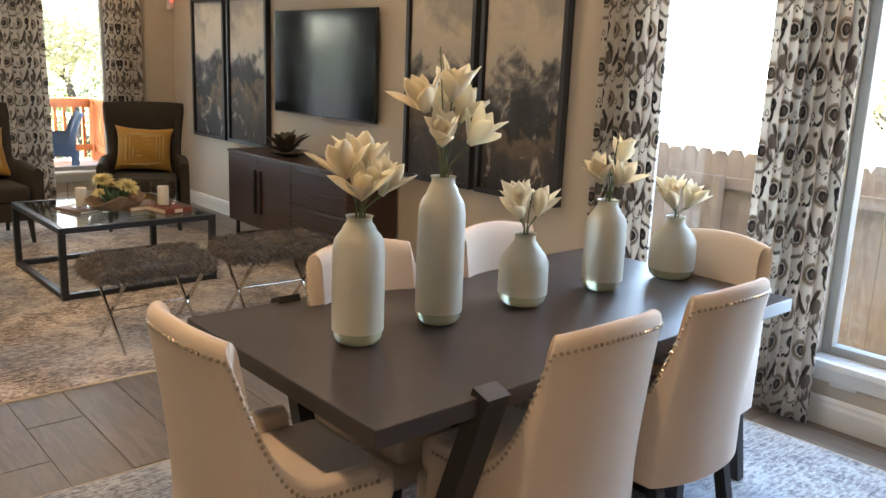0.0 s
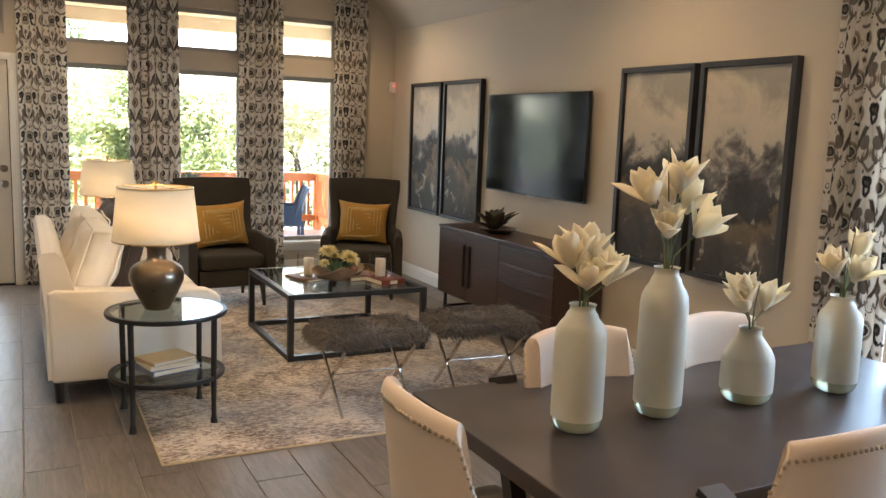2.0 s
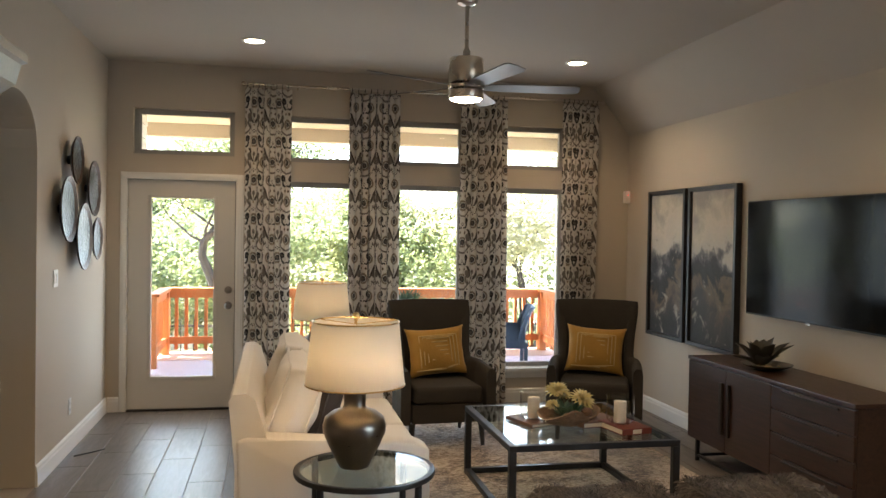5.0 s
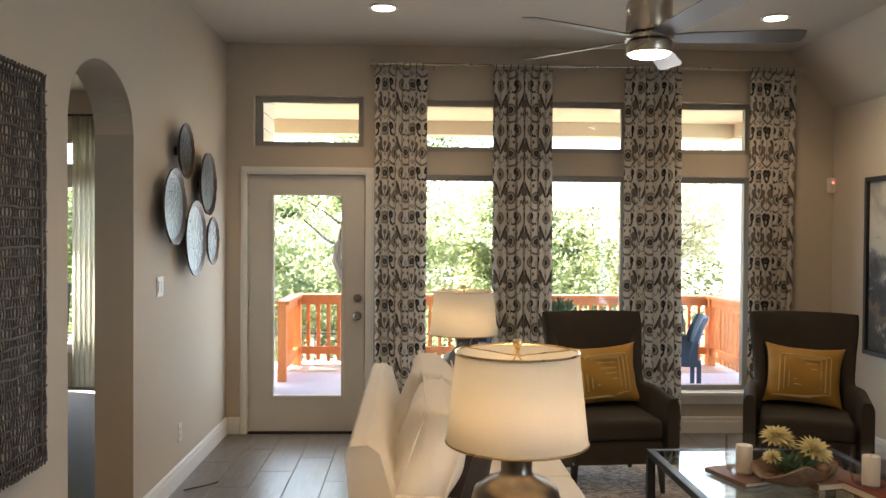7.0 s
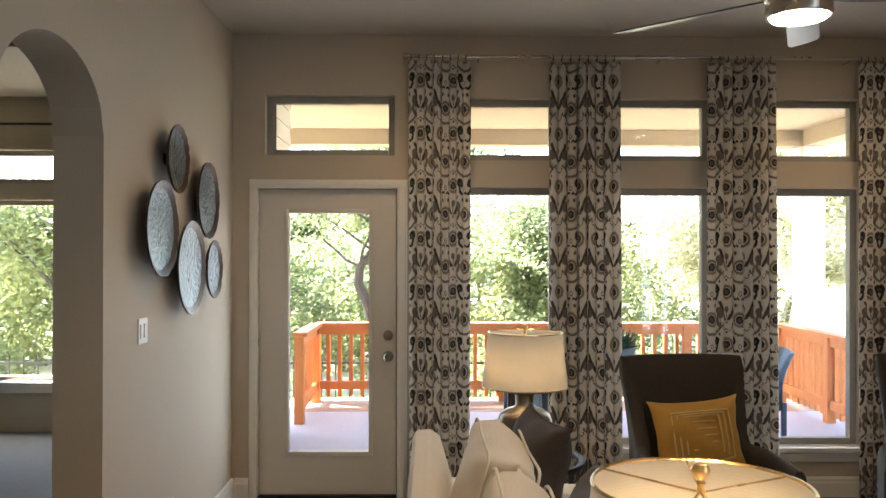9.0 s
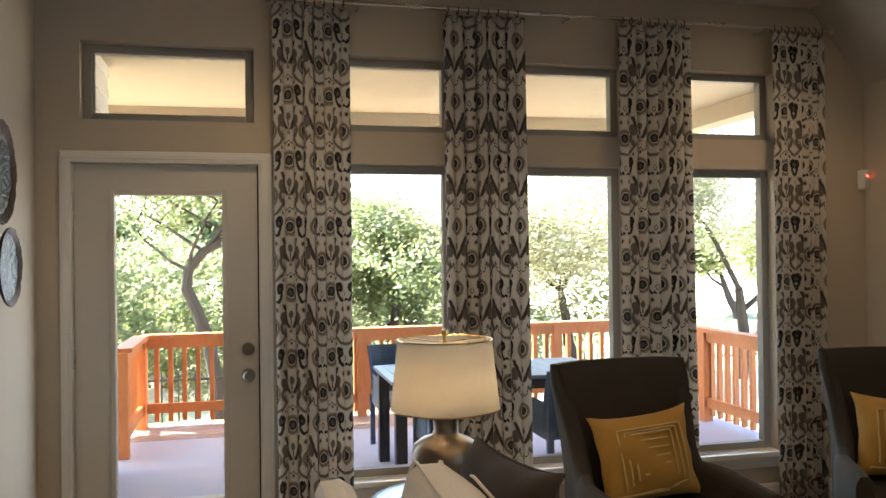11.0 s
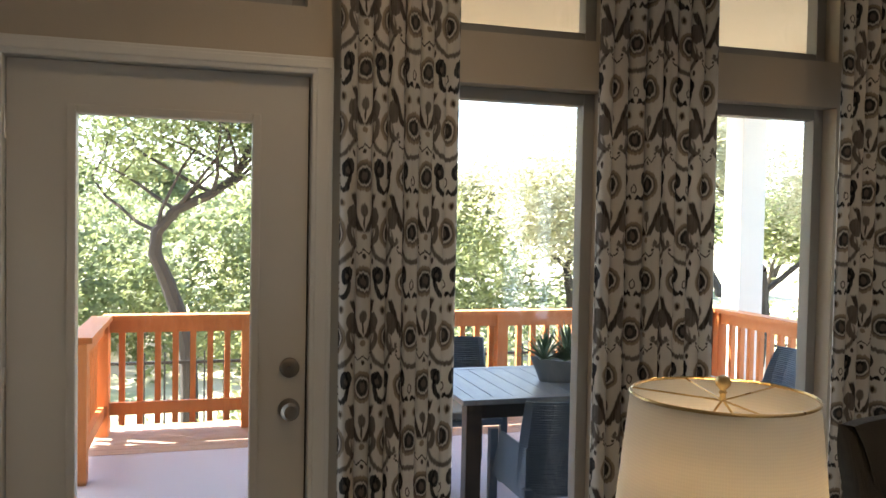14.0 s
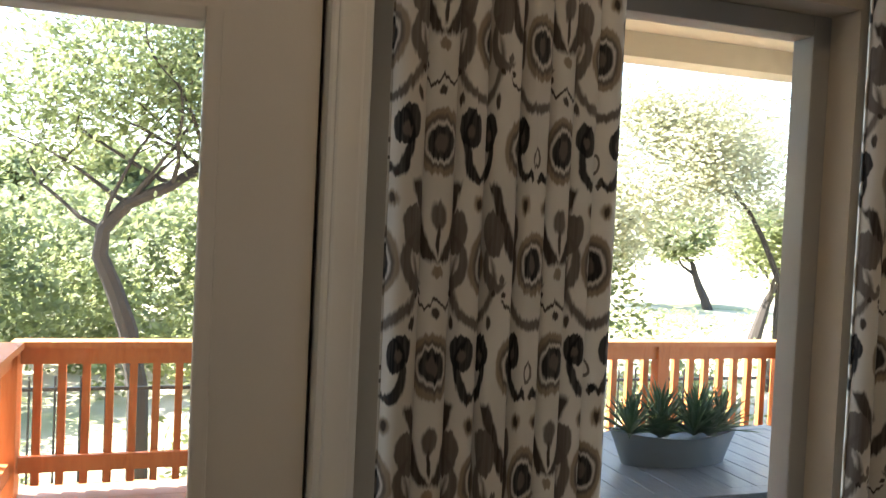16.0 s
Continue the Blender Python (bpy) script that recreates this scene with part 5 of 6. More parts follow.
def loose_pillow(name, at, w, h, d, turn, lean, mat, label, group, seed):
    p = thing(name, label, "pillow", group, at, turn)
    part("cover", moved(pillow(w, h, d, 16, 3.0, 0.04, seed), pose(0, 0, 0, lean)), mat, p, smooth=True, angle=180)
    bm = bmesh.new()
    pts = [(-1, -1), (1, -1), (1, 1), (-1, 1), (-1, -1)]
    for (a, b), (c, e) in zip(pts, pts[1:]):
        run = []
        for t in range(9):
            u, v = a + (c - a) * t / 8, b + (e - b) * t / 8
            pull = 1 - 0.08 * (1 - abs(v) ** 2) * abs(u) ** 4
            pull2 = 1 - 0.08 * (1 - abs(u) ** 2) * abs(v) ** 4
            run.append((u * w / 2 * pull * 1.005, 0, v * h / 2 * pull2 * 1.005))
        tube(run, 0.005, 6, bm=bm)
    part("piping", moved(bm, pose(0, 0, 0, lean)), mat, p)
    return p


def box_cushion(at, w, h, d, turn, lean, label, group, seed):
    """Boxed back cushion with a welt round both faces."""
    p = thing("back_cushion", label, "cushion", group, at, turn)
    cover = part("cover", moved(pillow(w, h, d, 26, 9.0, 0.0, seed), pose(0, 0, 0, lean)), SOFA, p, smooth=True, angle=180)
    for y in (-d * 0.40, d * 0.40):
        run = []
        for t in range(65):
            a = 2 * math.pi * t / 64
            c, e = math.cos(a), math.sin(a)
            u, v = math.copysign(abs(c) ** 0.22, c), math.copysign(abs(e) ** 0.22, e)
            run.append((u * w / 2 * (0.995 - 0.075 * (1 - v * v)), y, v * h / 2 * (0.995 - 0.075 * (1 - u * u))))
        part("welt", moved(tube(run, 0.0055, 6, caps=False), pose(0, 0, 0, lean)), SOFA, cover, smooth=True)
    return p


box_cushion((0.355, 5.79, 0.705), 0.73, 0.47, 0.22, 90, 19, "ivory boxed back cushion with welted edges on the sofa", "ivory back cushions", 1)
box_cushion((0.350, 6.54, 0.710), 0.73, 0.48, 0.22, 90, 17, "ivory boxed back cushion with welted edges on the sofa", "ivory back cushions", 4)
loose_pillow("pillow", (0.54, 5.74, 0.735), 0.50, 0.50, 0.17, 84, 16, COCOA, "dark brown velvet pillow on the sofa", "brown pillows", 7)
loose_pillow("pillow", (0.54, 6.75, 0.735), 0.50, 0.50, 0.17, 100, 16, COCOA, "dark brown velvet pillow on the sofa", "brown pillows", 9)


# round side tables
def side_table(at, label):
    t = thing("side_table", label, "side table", "round side tables", at)
    z, r = 0.585, 0.305
    part("top_ring", lathe([(r - 0.03, z - 0.022), (r, z - 0.022), (r + 0.003, z - 0.011), (r, z), (r - 0.02, z), (r - 0.03, z - 0.006), (r - 0.03, z - 0.022)], 48), IRON, t, smooth=True)
    part("glass_top", lathe([(0, z - 0.008), (r - 0.021, z - 0.008), (r - 0.021, z + 0.001), (0, z + 0.001)], 48), TABLEGLASS, t)
    part("shelf_ring", lathe([(r - 0.045, 0.235), (r - 0.012, 0.235), (r - 0.010, 0.246), (r - 0.012, 0.257), (r - 0.035, 0.257), (r - 0.045, 0.251), (r - 0.045, 0.235)], 48), IRON, t, smooth=True)
    part("shelf_glass", lathe([(0, 0.249), (r - 0.036, 0.249), (r - 0.036, 0.257), (0, 0.257)], 48), TABLEGLASS, t)
    for a in (45, 135, 225, 315):
        c, s = math.cos(radians(a)), math.sin(radians(a))
        pts = [((r - 0.018) * c, (r - 0.018) * s, z - 0.02), ((r - 0.022) * c, (r - 0.022) * s, 0.25), ((r - 0.022) * c, (r - 0.022) * s, 0.05), ((r - 0.022) * c, (r - 0.022) * s, 0.02), ((r - 0.020) * c, (r - 0.020) * s, 0.0)]
        part("leg", tube(pts, [0.016, 0.015, 0.0125, 0.018, 0.021], 10), IRON, t, smooth=True)
    return t


side_table((0.655, 4.915, 0), "round black iron and glass side table beside the sofa")
side_table((0.62, 7.68, 0), "round black iron and glass side table near the windows")
book("book", (0.66, 4.93, 0.257), 0.27, 0.21, 0.028, 20, COVER_BLUE, "blue-grey book on the side table's shelf", "side table books")
book("book", (0.655, 4.93, 0.285), 0.25, 0.20, 0.022, 14, PAPER, "white book on the side table's shelf", "side table books")
book("book", (0.65, 4.935, 0.307), 0.25, 0.19, 0.02, 24, COVER_TAN, "tan book on top of a pile on the side table's shelf", "side table books")


def table_lamp(at, label):
    l = thing("table_lamp", label, "table lamp", "bronze table lamps", at)
    part("base", lathe([(0, 0), (0.058, 0.0), (0.066, 0.006), (0.078, 0.032), (0.112, 0.098), (0.135, 0.152), (0.138, 0.182), (0.128, 0.218), (0.098, 0.242), (0.056, 0.257), (0.047, 0.272), (0.049, 0.318), (0.060, 0.330), (0.060, 0.340), (0.03, 0.344), (0.012, 0.347), (0.012, 0.37), (0, 0.37)], 40), BRONZE, l, smooth=True)
    r0, r1, z0, z1 = 0.217, 0.188, 0.362, 0.635
    bm = bmesh.new()
    uv = bm.loops.layers.uv.new("UVMap")
    n = 48
    ring = [[bm.verts.new((r * math.cos(2 * math.pi * i / n), r * math.sin(2 * math.pi * i / n), z)) for i in range(n)] for r, z in ((r0, z0), (r1, z1))]
    for i in range(n):
        j = (i + 1) % n
        f = bm.faces.new((ring[0][i], ring[0][j], ring[1][j], ring[1][i]))
        for loop, c in zip(f.loops, ((i, 0), (i + 1, 0), (i + 1, 1), (i, 1))):
            loop[uv].uv = (c[0] / n * 1.3, c[1] * 0.3)
    sh = part("shade", bm, SHADE, l, "off-white linen drum shade, lit from within", smooth=True)
    sh.modifiers.new("thick", "SOLIDIFY").thickness = 0.002
    for z, r in ((z0, r0), (z1, r1)):
        part("shade_ring", tube([(r * math.cos(2 * math.pi * i / 48), r * math.sin(2 * math.pi * i / 48), z) for i in range(49)], 0.0035, 6, caps=False), BRASS, sh)
    bm = bmesh.new()
    for a in (20, 140, 260, 80):
        tube([(0, 0, z1 - 0.012), (r1 * math.cos(radians(a)), r1 * math.sin(radians(a)), z1 - 0.003)], 0.002, 5, bm=bm)
    part("spider", bm, BRASS, l)
    part("harp", tube([(0, 0, 0.35), (0.05, 0, 0.40), (0.06, 0, 0.48), (0.045, 0, 0.57), (0, 0, z1 - 0.01)], 0.0025, 6), BRASS, l)
    part("harp", tube([(0, 0, 0.35), (-0.05, 0, 0.40), (-0.06, 0, 0.48), (-0.045, 0, 0.57), (0, 0, z1 - 0.01)], 0.0025, 6), BRASS, l)
    part("finial", lathe([(0, -0.012), (0.008, -0.012), (0.006, 0.0), (0.009, 0.005), (0.006, 0.01), (0.015, 0.02), (0.017, 0.028), (0.012, 0.038), (0, 0.042)], 16, (0, 0, z1)), BRASS, l, smooth=True)
    part("bulb", lathe([(0, 0.36), (0.013, 0.36), (0.014, 0.38), (0.03, 0.42), (0.03, 0.44), (0.015, 0.462), (0, 0.465)], 20), BULB, l, smooth=True)
    return l


table_lamp((0.61, 4.935, 0.586), "hammered bronze table lamp with a drum shade on the side table")
table_lamp((0.62, 7.68, 0.586), "hammered bronze table lamp with a drum shade by the windows")

# console
con = thing("console", "dark walnut sideboard with doors and drawers on black metal legs", "sideboard")
KX0, KX1, KY0, KY1, KZ0, KZ1 = 3.23, 3.655, 5.10, 6.85, 0.165, 0.755
part("body", box(KX0 + 0.018, KX1, KY0, KY1, KZ0, KZ1 - 0.025, 0.003), WALNUT, con)
part("top", box(KX0 - 0.005, KX1, KY0 - 0.005, KY1 + 0.005, KZ1 - 0.024, KZ1, 0.004), WALNUT, con)
mid = 5.84
for y0, y1 in ((mid + 0.003, mid + 0.503), (mid + 0.507, KY1 - 0.004)):
    d = part("door", box(KX0, KX0 + 0.016, y0, y1, KZ0 + 0.006, KZ1 - 0.030, 0.002), WALNUT, con)
for y in (mid + 0.462, mid + 0.548):
    part("handle", box(KX0 - 0.02, KX0 - 0.001, y - 0.016, y + 0.016, KZ0 + 0.12, KZ1 - 0.12, 0.004), ESPRESSO, con, "long dark recessed pull")
for i in range(4):
    z0 = KZ0 + 0.006 + i * 0.139
    part("drawer", box(KX0, KX0 + 0.016, KY0 + 0.004, mid - 0.003, z0, z0 + 0.132, 0.002), WALNUT, con)
    part("pull", box(KX0 - 0.012, KX0 - 0.001, KY0 + 0.12, mid - 0.12, z0 + 0.108, z0 + 0.122, 0.002), ESPRESSO, con)
for y in (KY0 + 0.06, KY1 - 0.06):
    for x in (KX0 + 0.05, KX1 - 0.05):
        part("leg", box(x - 0.012, x + 0.012, y - 0.012, y + 0.012, 0.0, KZ0, 0.002), IRON, con)
    part("foot_rail", box(KX0 + 0.062, KX1 - 0.062, y - 0.01, y + 0.01, 0.03, 0.05, 0.002), IRON, con)
for x in (KX0 + 0.05, KX1 - 0.05):
    part("long_rail", box(x - 0.01, x + 0.01, KY0 + 0.072, KY1 - 0.072, 0.031, 0.049, 0.002), IRON, con)

agave = thing("plant", "dark bronze succulent rosette in a shallow dish on the sideboard", "plant", "", (3.42, 6.18, KZ1))
part("dish", lathe([(0, 0.0), (0.07, 0.0), (0.15, 0.028), (0.165, 0.04), (0.155, 0.042), (0.08, 0.012), (0, 0.01)], 32), BRONZE, agave, smooth=True)
rnd = random.Random(12)
for i in range(18):
    a = i * 2.4
    tilt = 0.30 + 1.05 * (i % 9) / 9
    way = Vector((math.cos(a) * math.sin(tilt), math.sin(a) * math.sin(tilt), math.cos(tilt)))
    bm = bmesh.new()
    petal(bm, (0.03 * math.cos(a), 0.06 + 0.03 * math.sin(a), 0.02), way, (0.01, 0, 1), rnd.uniform(0.16, 0.23), rnd.uniform(0.075, 0.105), 0.18, rnd.random())
    lf = part("leaf", bm, DARKLEAF, agave, smooth=True, angle=180)
bm = bmesh.new()
for i in range(14):
    box(*(lambda x, y: (x, x + 0.02, y, y + 0.02))(rnd.uniform(-0.08, 0.08), rnd.uniform(-0.11, 0.0)), 0.016, 0.034, 0.006, bm=bm)
part("pebbles", bm, COVER_TAN, agave, smooth=True)

# pictures and television
def picture(y0, y1, z0, z1, shift, label):
    p = thing("framed_picture", label, "picture", "landscape panels", (XE - 0.026, (y0 + y1) / 2, (z0 + z1) / 2))
    w, h, f = (y1 - y0) / 2, (z1 - z0) / 2, 0.032
    for args in ((-w, -w + f, -h, h), (w - f, w, -h, h), (-w + f, w - f, -h, -h + f), (-w + f, w - f, h - f, h)):
        part("frame_rail", box(-0.028, 0.024, *args, 0.002), BLACKWOOD, p)
    part("canvas", box(-0.006, 0.02, -w + f + 0.006, w - f - 0.006, -h + f + 0.006, h - f - 0.006), painting("landscape_paint", shift), p)
    part("backing", box(0.0, 0.022, -w + f, w - f, -h + f, h - f), TVBLACK, p)


LANDSCAPE = "tall abstract grey and ochre landscape in a black floater frame"
picture(7.715, 8.40, 0.725, 2.025, (0, 3, 0), LANDSCAPE)
picture(6.925, 7.655, 0.725, 2.025, (0, 9, 0.3), LANDSCAPE)
picture(4.325, 5.01, 0.735, 2.02, (0, 17, 0.1), LANDSCAPE)
picture(3.585, 4.275, 0.735, 2.02, (0, 26, -0.2), LANDSCAPE)
tv = thing("television", "flat black television on a wall bracket, switched off", "television")
part("housing", box(3.605, 3.63, 5.315, 6.735, 1.07, 1.88, 0.006), TVBLACK, tv)
part("screen", box(3.6035, 3.606, 5.323, 6.727, 1.082, 1.872), SCREEN, tv)
part("bracket", box(3.63, 3.679, 5.75, 6.3, 1.32, 1.62, 0.004), IRON, tv)
part("badge", box(3.602, 3.606, 6.0, 6.05, 1.062, 1.070), NICKEL, tv)

# ceiling fan
fan = thing("ceiling_fan", "brushed nickel five-blade ceiling fan with a lit lamp", "ceiling fan", "", (1.40, 6.30, 0))
part("canopy", lathe([(0, 3.069), (0.07, 3.069), (0.072, 3.05), (0.06, 3.02), (0.03, 3.005), (0, 3.004)], 32), NICKEL, fan, smooth=True)
part("downrod", tube([(0, 0, 2.72), (0, 0, 3.01)], 0.0125, 14), NICKEL, fan, smooth=True)
part("coupling", lathe([(0, 2.685), (0.028, 2.685), (0.03, 2.70), (0.02, 2.71), (0.024, 2.725), (0.016, 2.745), (0, 2.745)], 24), NICKEL, fan, smooth=True)
part("motor", lathe([(0, 2.687), (0.098, 2.687), (0.106, 2.68), (0.108, 2.545), (0.104, 2.535), (0, 2.534)], 48), NICKEL, fan, smooth=True)
part("hub", lathe([(0, 2.533), (0.09, 2.533), (0.112, 2.52), (0.112, 2.50), (0.10, 2.492), (0, 2.49)], 48), NICKEL, fan, smooth=True)
part("light_ring", lathe([(0, 2.489), (0.108, 2.489), (0.11, 2.445), (0.104, 2.436), (0.098, 2.44), (0, 2.44)], 48), NICKEL, fan, smooth=True)
part("lamp_lens", lathe([(0, 2.418), (0.05, 2.421), (0.09, 2.431), (0.097, 2.4395), (0, 2.4395)], 48), CANGLOW, fan, smooth=True)
BLADE = grainy("silver_blade", (0.20, 0.175, 0.15), 0.08, 5, 120, 0.35, 0.5)
for k in range(5):
    a = radians(64 + 72 * k)
    bm = bmesh.new()
    outline = [(0.10, -0.035), (0.20, -0.052), (0.66, -0.062), (0.70, -0.05), (0.71, 0.0), (0.70, 0.05), (0.66, 0.062), (0.20, 0.052), (0.10, 0.035)]
    low, high = [[bm.verts.new((x, y, 0.003 * s - 0.22 * y)) for x, y in outline] for s in (-1, 1)]
    bm.faces.new(low), bm.faces.new(high)
    for i in range(len(outline)):
        j = (i + 1) % len(outline)
        bm.faces.new((low[i], low[j], high[j], high[i]))
    part("blade", moved(bm, pose(0, 0, 2.512, 0, 0, math.degrees(a))), BLADE, fan)

# hammered plates on the west wall
PLATES = [(7.57, 2.085, 0.168), (7.33, 1.735, 0.224), (8.12, 1.915, 0.212), (7.80, 1.545, 0.242), (8.25, 1.528, 0.165)]
for i, (y, z, r) in enumerate(PLATES):
    p = thing("wall_plate", "round hammered pewter wall plate with a dark bronze rim", "wall plate", "wall plates")
    p.matrix_world = pose(XW, y, z, 0, 90, 0)
    rnd = random.Random(i)
    dish = part("dish", lathe([(0, 0.040), (r * 0.5, 0.043), (r * 0.72, 0.050), (r * 0.86, 0.060), (r * 0.87, 0.056), (r * 0.8, 0.047), (r * 0.5, 0.038), (0, 0.036)], 48), PLATE, p, smooth=True)
    bm = lathe([(r * 0.85, 0.059), (r * 0.93, 0.068), (r, 0.074), (r * 1.005, 0.069), (r, 0.064), (r * 0.85, 0.052)], 60)
    for v in bm.verts:
        v.co += v.co.normalized() * 0.009 * noise.noise(v.co * 30)
    part("rim", bm, PLATERIM, dish, "dark bronze rim", smooth=True)
    part("hanger", lathe([(0, 0.0), (0.03, 0.0), (0.03, 0.037), (0, 0.037)], 16), IRON, p)

# woven panel on the west wall
panel = thing("woven_panel", "tall dark woven reed panel hung on the wall", "wall hanging", "", (XW + 0.012, 0, 0))
PY0, PY1, PZ0, PZ1 = 4.96, 5.70, 0.68, 2.18
rnd = random.Random(31)
for side in range(40):
    z = PZ0 + 0.04 + (PZ1 - PZ0 - 0.08) * side / 39
    pts = [(0.012 + 0.006 * math.sin(i * 3.14 + side), PY0 + 0.03 + (PY1 - PY0 - 0.06) * i / 12, z + rnd.uniform(-0.004, 0.004)) for i in range(13)]
    part("reed", tube(pts, rnd.uniform(0.004, 0.008), 5), REED, panel)
for i in range(34):
    y = PY0 + 0.03 + (PY1 - PY0 - 0.06) * i / 33
    pts = [(0.012 + 0.006 * math.cos(k * 3.14 + i), y + rnd.uniform(-0.003, 0.003), PZ0 + 0.03 + (PZ1 - PZ0 - 0.06) * k / 20) for k in range(21)]
    part("warp_reed", tube(pts, rnd.uniform(0.003, 0.005), 4), REED, panel)
bm = bmesh.new()
for off in (0.0, 0.03):
    loop = []
    for i in range(81):
        f = i / 80 * 4
        s, t = int(min(f, 3.999)), f - int(min(f, 3.999))
        y, z = [(PY0 + (PY1 - PY0) * t, PZ0), (PY1, PZ0 + (PZ1 - PZ0) * t), (PY1 - (PY1 - PY0) * t, PZ1), (PY0, PZ1 - (PZ1 - PZ0) * t)][s]
        cy, cz = (PY0 + PY1) / 2, (PZ0 + PZ1) / 2
        ky, kz = 1 - off / 0.36, 1 - off / 0.75
        loop.append((0.015 + rnd.uniform(-0.003, 0.003), cy + (y - cy) * ky + rnd.uniform(-0.006, 0.006), cz + (z - cz) * kz + rnd.uniform(-0.006, 0.006)))
    tube(loop, 0.009, 6, bm=bm)
for i in range(110):
    f = i / 110 * 4
    s, t = int(f), f - int(f)
    y, z, dy, dz = [(PY0 + (PY1 - PY0) * t, PZ0, 0, 1), (PY1, PZ0 + (PZ1 - PZ0) * t, -1, 0), (PY1 - (PY1 - PY0) * t, PZ1, 0, -1), (PY0, PZ1 - (PZ1 - PZ0) * t, 1, 0)][s]
    tube([(0.022, y - dy * 0.008, z - dz * 0.008), (0.022, y + dy * 0.04 + dz * 0.02, z + dz * 0.04 + dy * 0.02)], 0.004, 4, bm=bm)
part("border", bm, REED, panel)


# small wall fittings
def wall_plate(name, m, label, kind):
    p = thing(name, label, kind)
    p.matrix_world = m
    half = 0.058 if kind == "light switch" else 0.037
    part("cover_plate", box(-half, half, -0.006, 0.0, -0.058, 0.058, 0.003), PLASTIC, p)
    if kind == "light switch":
        for x in (-0.023, 0.023):
            part("rocker", box(x - 0.017, x + 0.017, -0.010, -0.005, -0.033, 0.033, 0.003), PLASTIC, p)
    else:
        for z in (-0.02, 0.02):
            part("socket", box(-0.017, 0.017, -0.009, -0.005, z - 0.014, z + 0.014, 0.004), PLASTIC, p)
            bm = bmesh.new()
            for x in (-0.006, 0.006):
                box(x - 0.0012, x + 0.0012, -0.0095, -0.0088, z - 0.005, z + 0.005, bm=bm)
            part("slots", bm, IRON, p)
    return p


wall_plate("light_switch", pose(XW, 7.255, 1.268, 0, 0, 90), "white double rocker switch on the wall by the arch", "light switch")
wall_plate("wall_outlet", pose(XW, 7.67, 0.323, 0, 0, 90), "white wall outlet above the baseboard", "outlet")
out_e = wall_plate("wall_outlet", pose(XE, 1.90, 0.225, 0, 90, -90), "white wall outlet below the dining window", "outlet")
wall_plate("wall_outlet", pose(3.40, YN, 0.46, 0, 0, 0), "white wall outlet beside the last curtain", "outlet")
sensor = thing("motion_sensor", "white alarm motion sensor high in the corner", "motion sensor", "", (3.655, YN - 0.012, 2.0))
part("case", box(-0.03, 0.024, -0.045, 0.012, -0.06, 0.06, 0.012, 3), PLASTIC, sensor, smooth=True)
part("lens", box(-0.022, 0.022, -0.049, -0.043, -0.045, 0.0, 0.006), SHEER, sensor)
part("red_light", box(-0.004, 0.004, -0.0465, -0.044, 0.018, 0.026), glow("indicator", (1.0, 0.05, 0.03), 3), sensor)
wire = thing("cord_end", "short dark cord end on the tiles by the wall", "cord", "", (-0.98, 7.55, 0.0))
part("cord", tube([(-0.12, -0.05, 0.006), (-0.06, -0.02, 0.012), (0.0, 0.05, 0.008), (0.05, 0.12, 0.006)], 0.005, 6), IRON, wire, smooth=True)

# etagere by the dining area
et = thing("etagere", "black turned-post etagere with a silver leaf cornice", "shelf unit")
EX0, EX1, EY0, EY1, EZ = -0.66, -0.235, 1.78, 2.84, 1.80
for x in (EX0, EX1):
    for y in (EY0, EY1):
        prof = [(0.02, 0.0), (0.026, 0.02), (0.018, 0.06), (0.018, 0.42), (0.028, 0.44), (0.022, 0.46), (0.028, 0.48), (0.018, 0.50), (0.018, 0.90), (0.028, 0.92), (0.022, 0.94), (0.028, 0.96), (0.018, 0.98), (0.018, 1.46), (0.022, 1.50), (0.032, 1.52), (0.022, 1.545), (0.030, 1.57), (0.020, 1.60), (0.018, 1.74), (0.034, 1.78), (0.034, EZ)]
        part("post", lathe(prof, 18, (x, y, 0)), BLACKWOOD, et, smooth=True)
for z in (0.12, 0.46, 0.94, 1.30):
    part("shelf", box(EX0 - 0.01, EX1 + 0.01, EY0 - 0.01, EY1 + 0.01, z, z + 0.025, 0.004), BLACKWOOD, et)
bm = bmesh.new()
prof = [(0.025, 0.0), (0.032, 0.012), (0.036, 0.03), (0.055, 0.05), (0.062, 0.085), (0.07, 0.09), (0.07, 0.105), (0.0, 0.105), (0.0, 0.0)]
rows = [[bm.verts.new((cx + sx * d, cy + sy * d, EZ + z)) for d, z in prof] for cx, cy, sx, sy in ((EX0, EY0, -1, -1), (EX1, EY0, 1, -1), (EX1, EY1, 1, 1), (EX0, EY1, -1, 1))]
for r in range(4):
    a, b = rows[r], rows[(r + 1) % 4]
    for i in range(len(prof)):
        j = (i + 1) % len(prof)
        bm.faces.new((a[i], a[j], b[j], b[i]))
part("cornice", bm, SILVER, et, "silver leaf crown moulding")
part("top_board", box(EX0, EX1, EY0, EY1, EZ + 0.08, EZ + 0.10), BLACKWOOD, et)

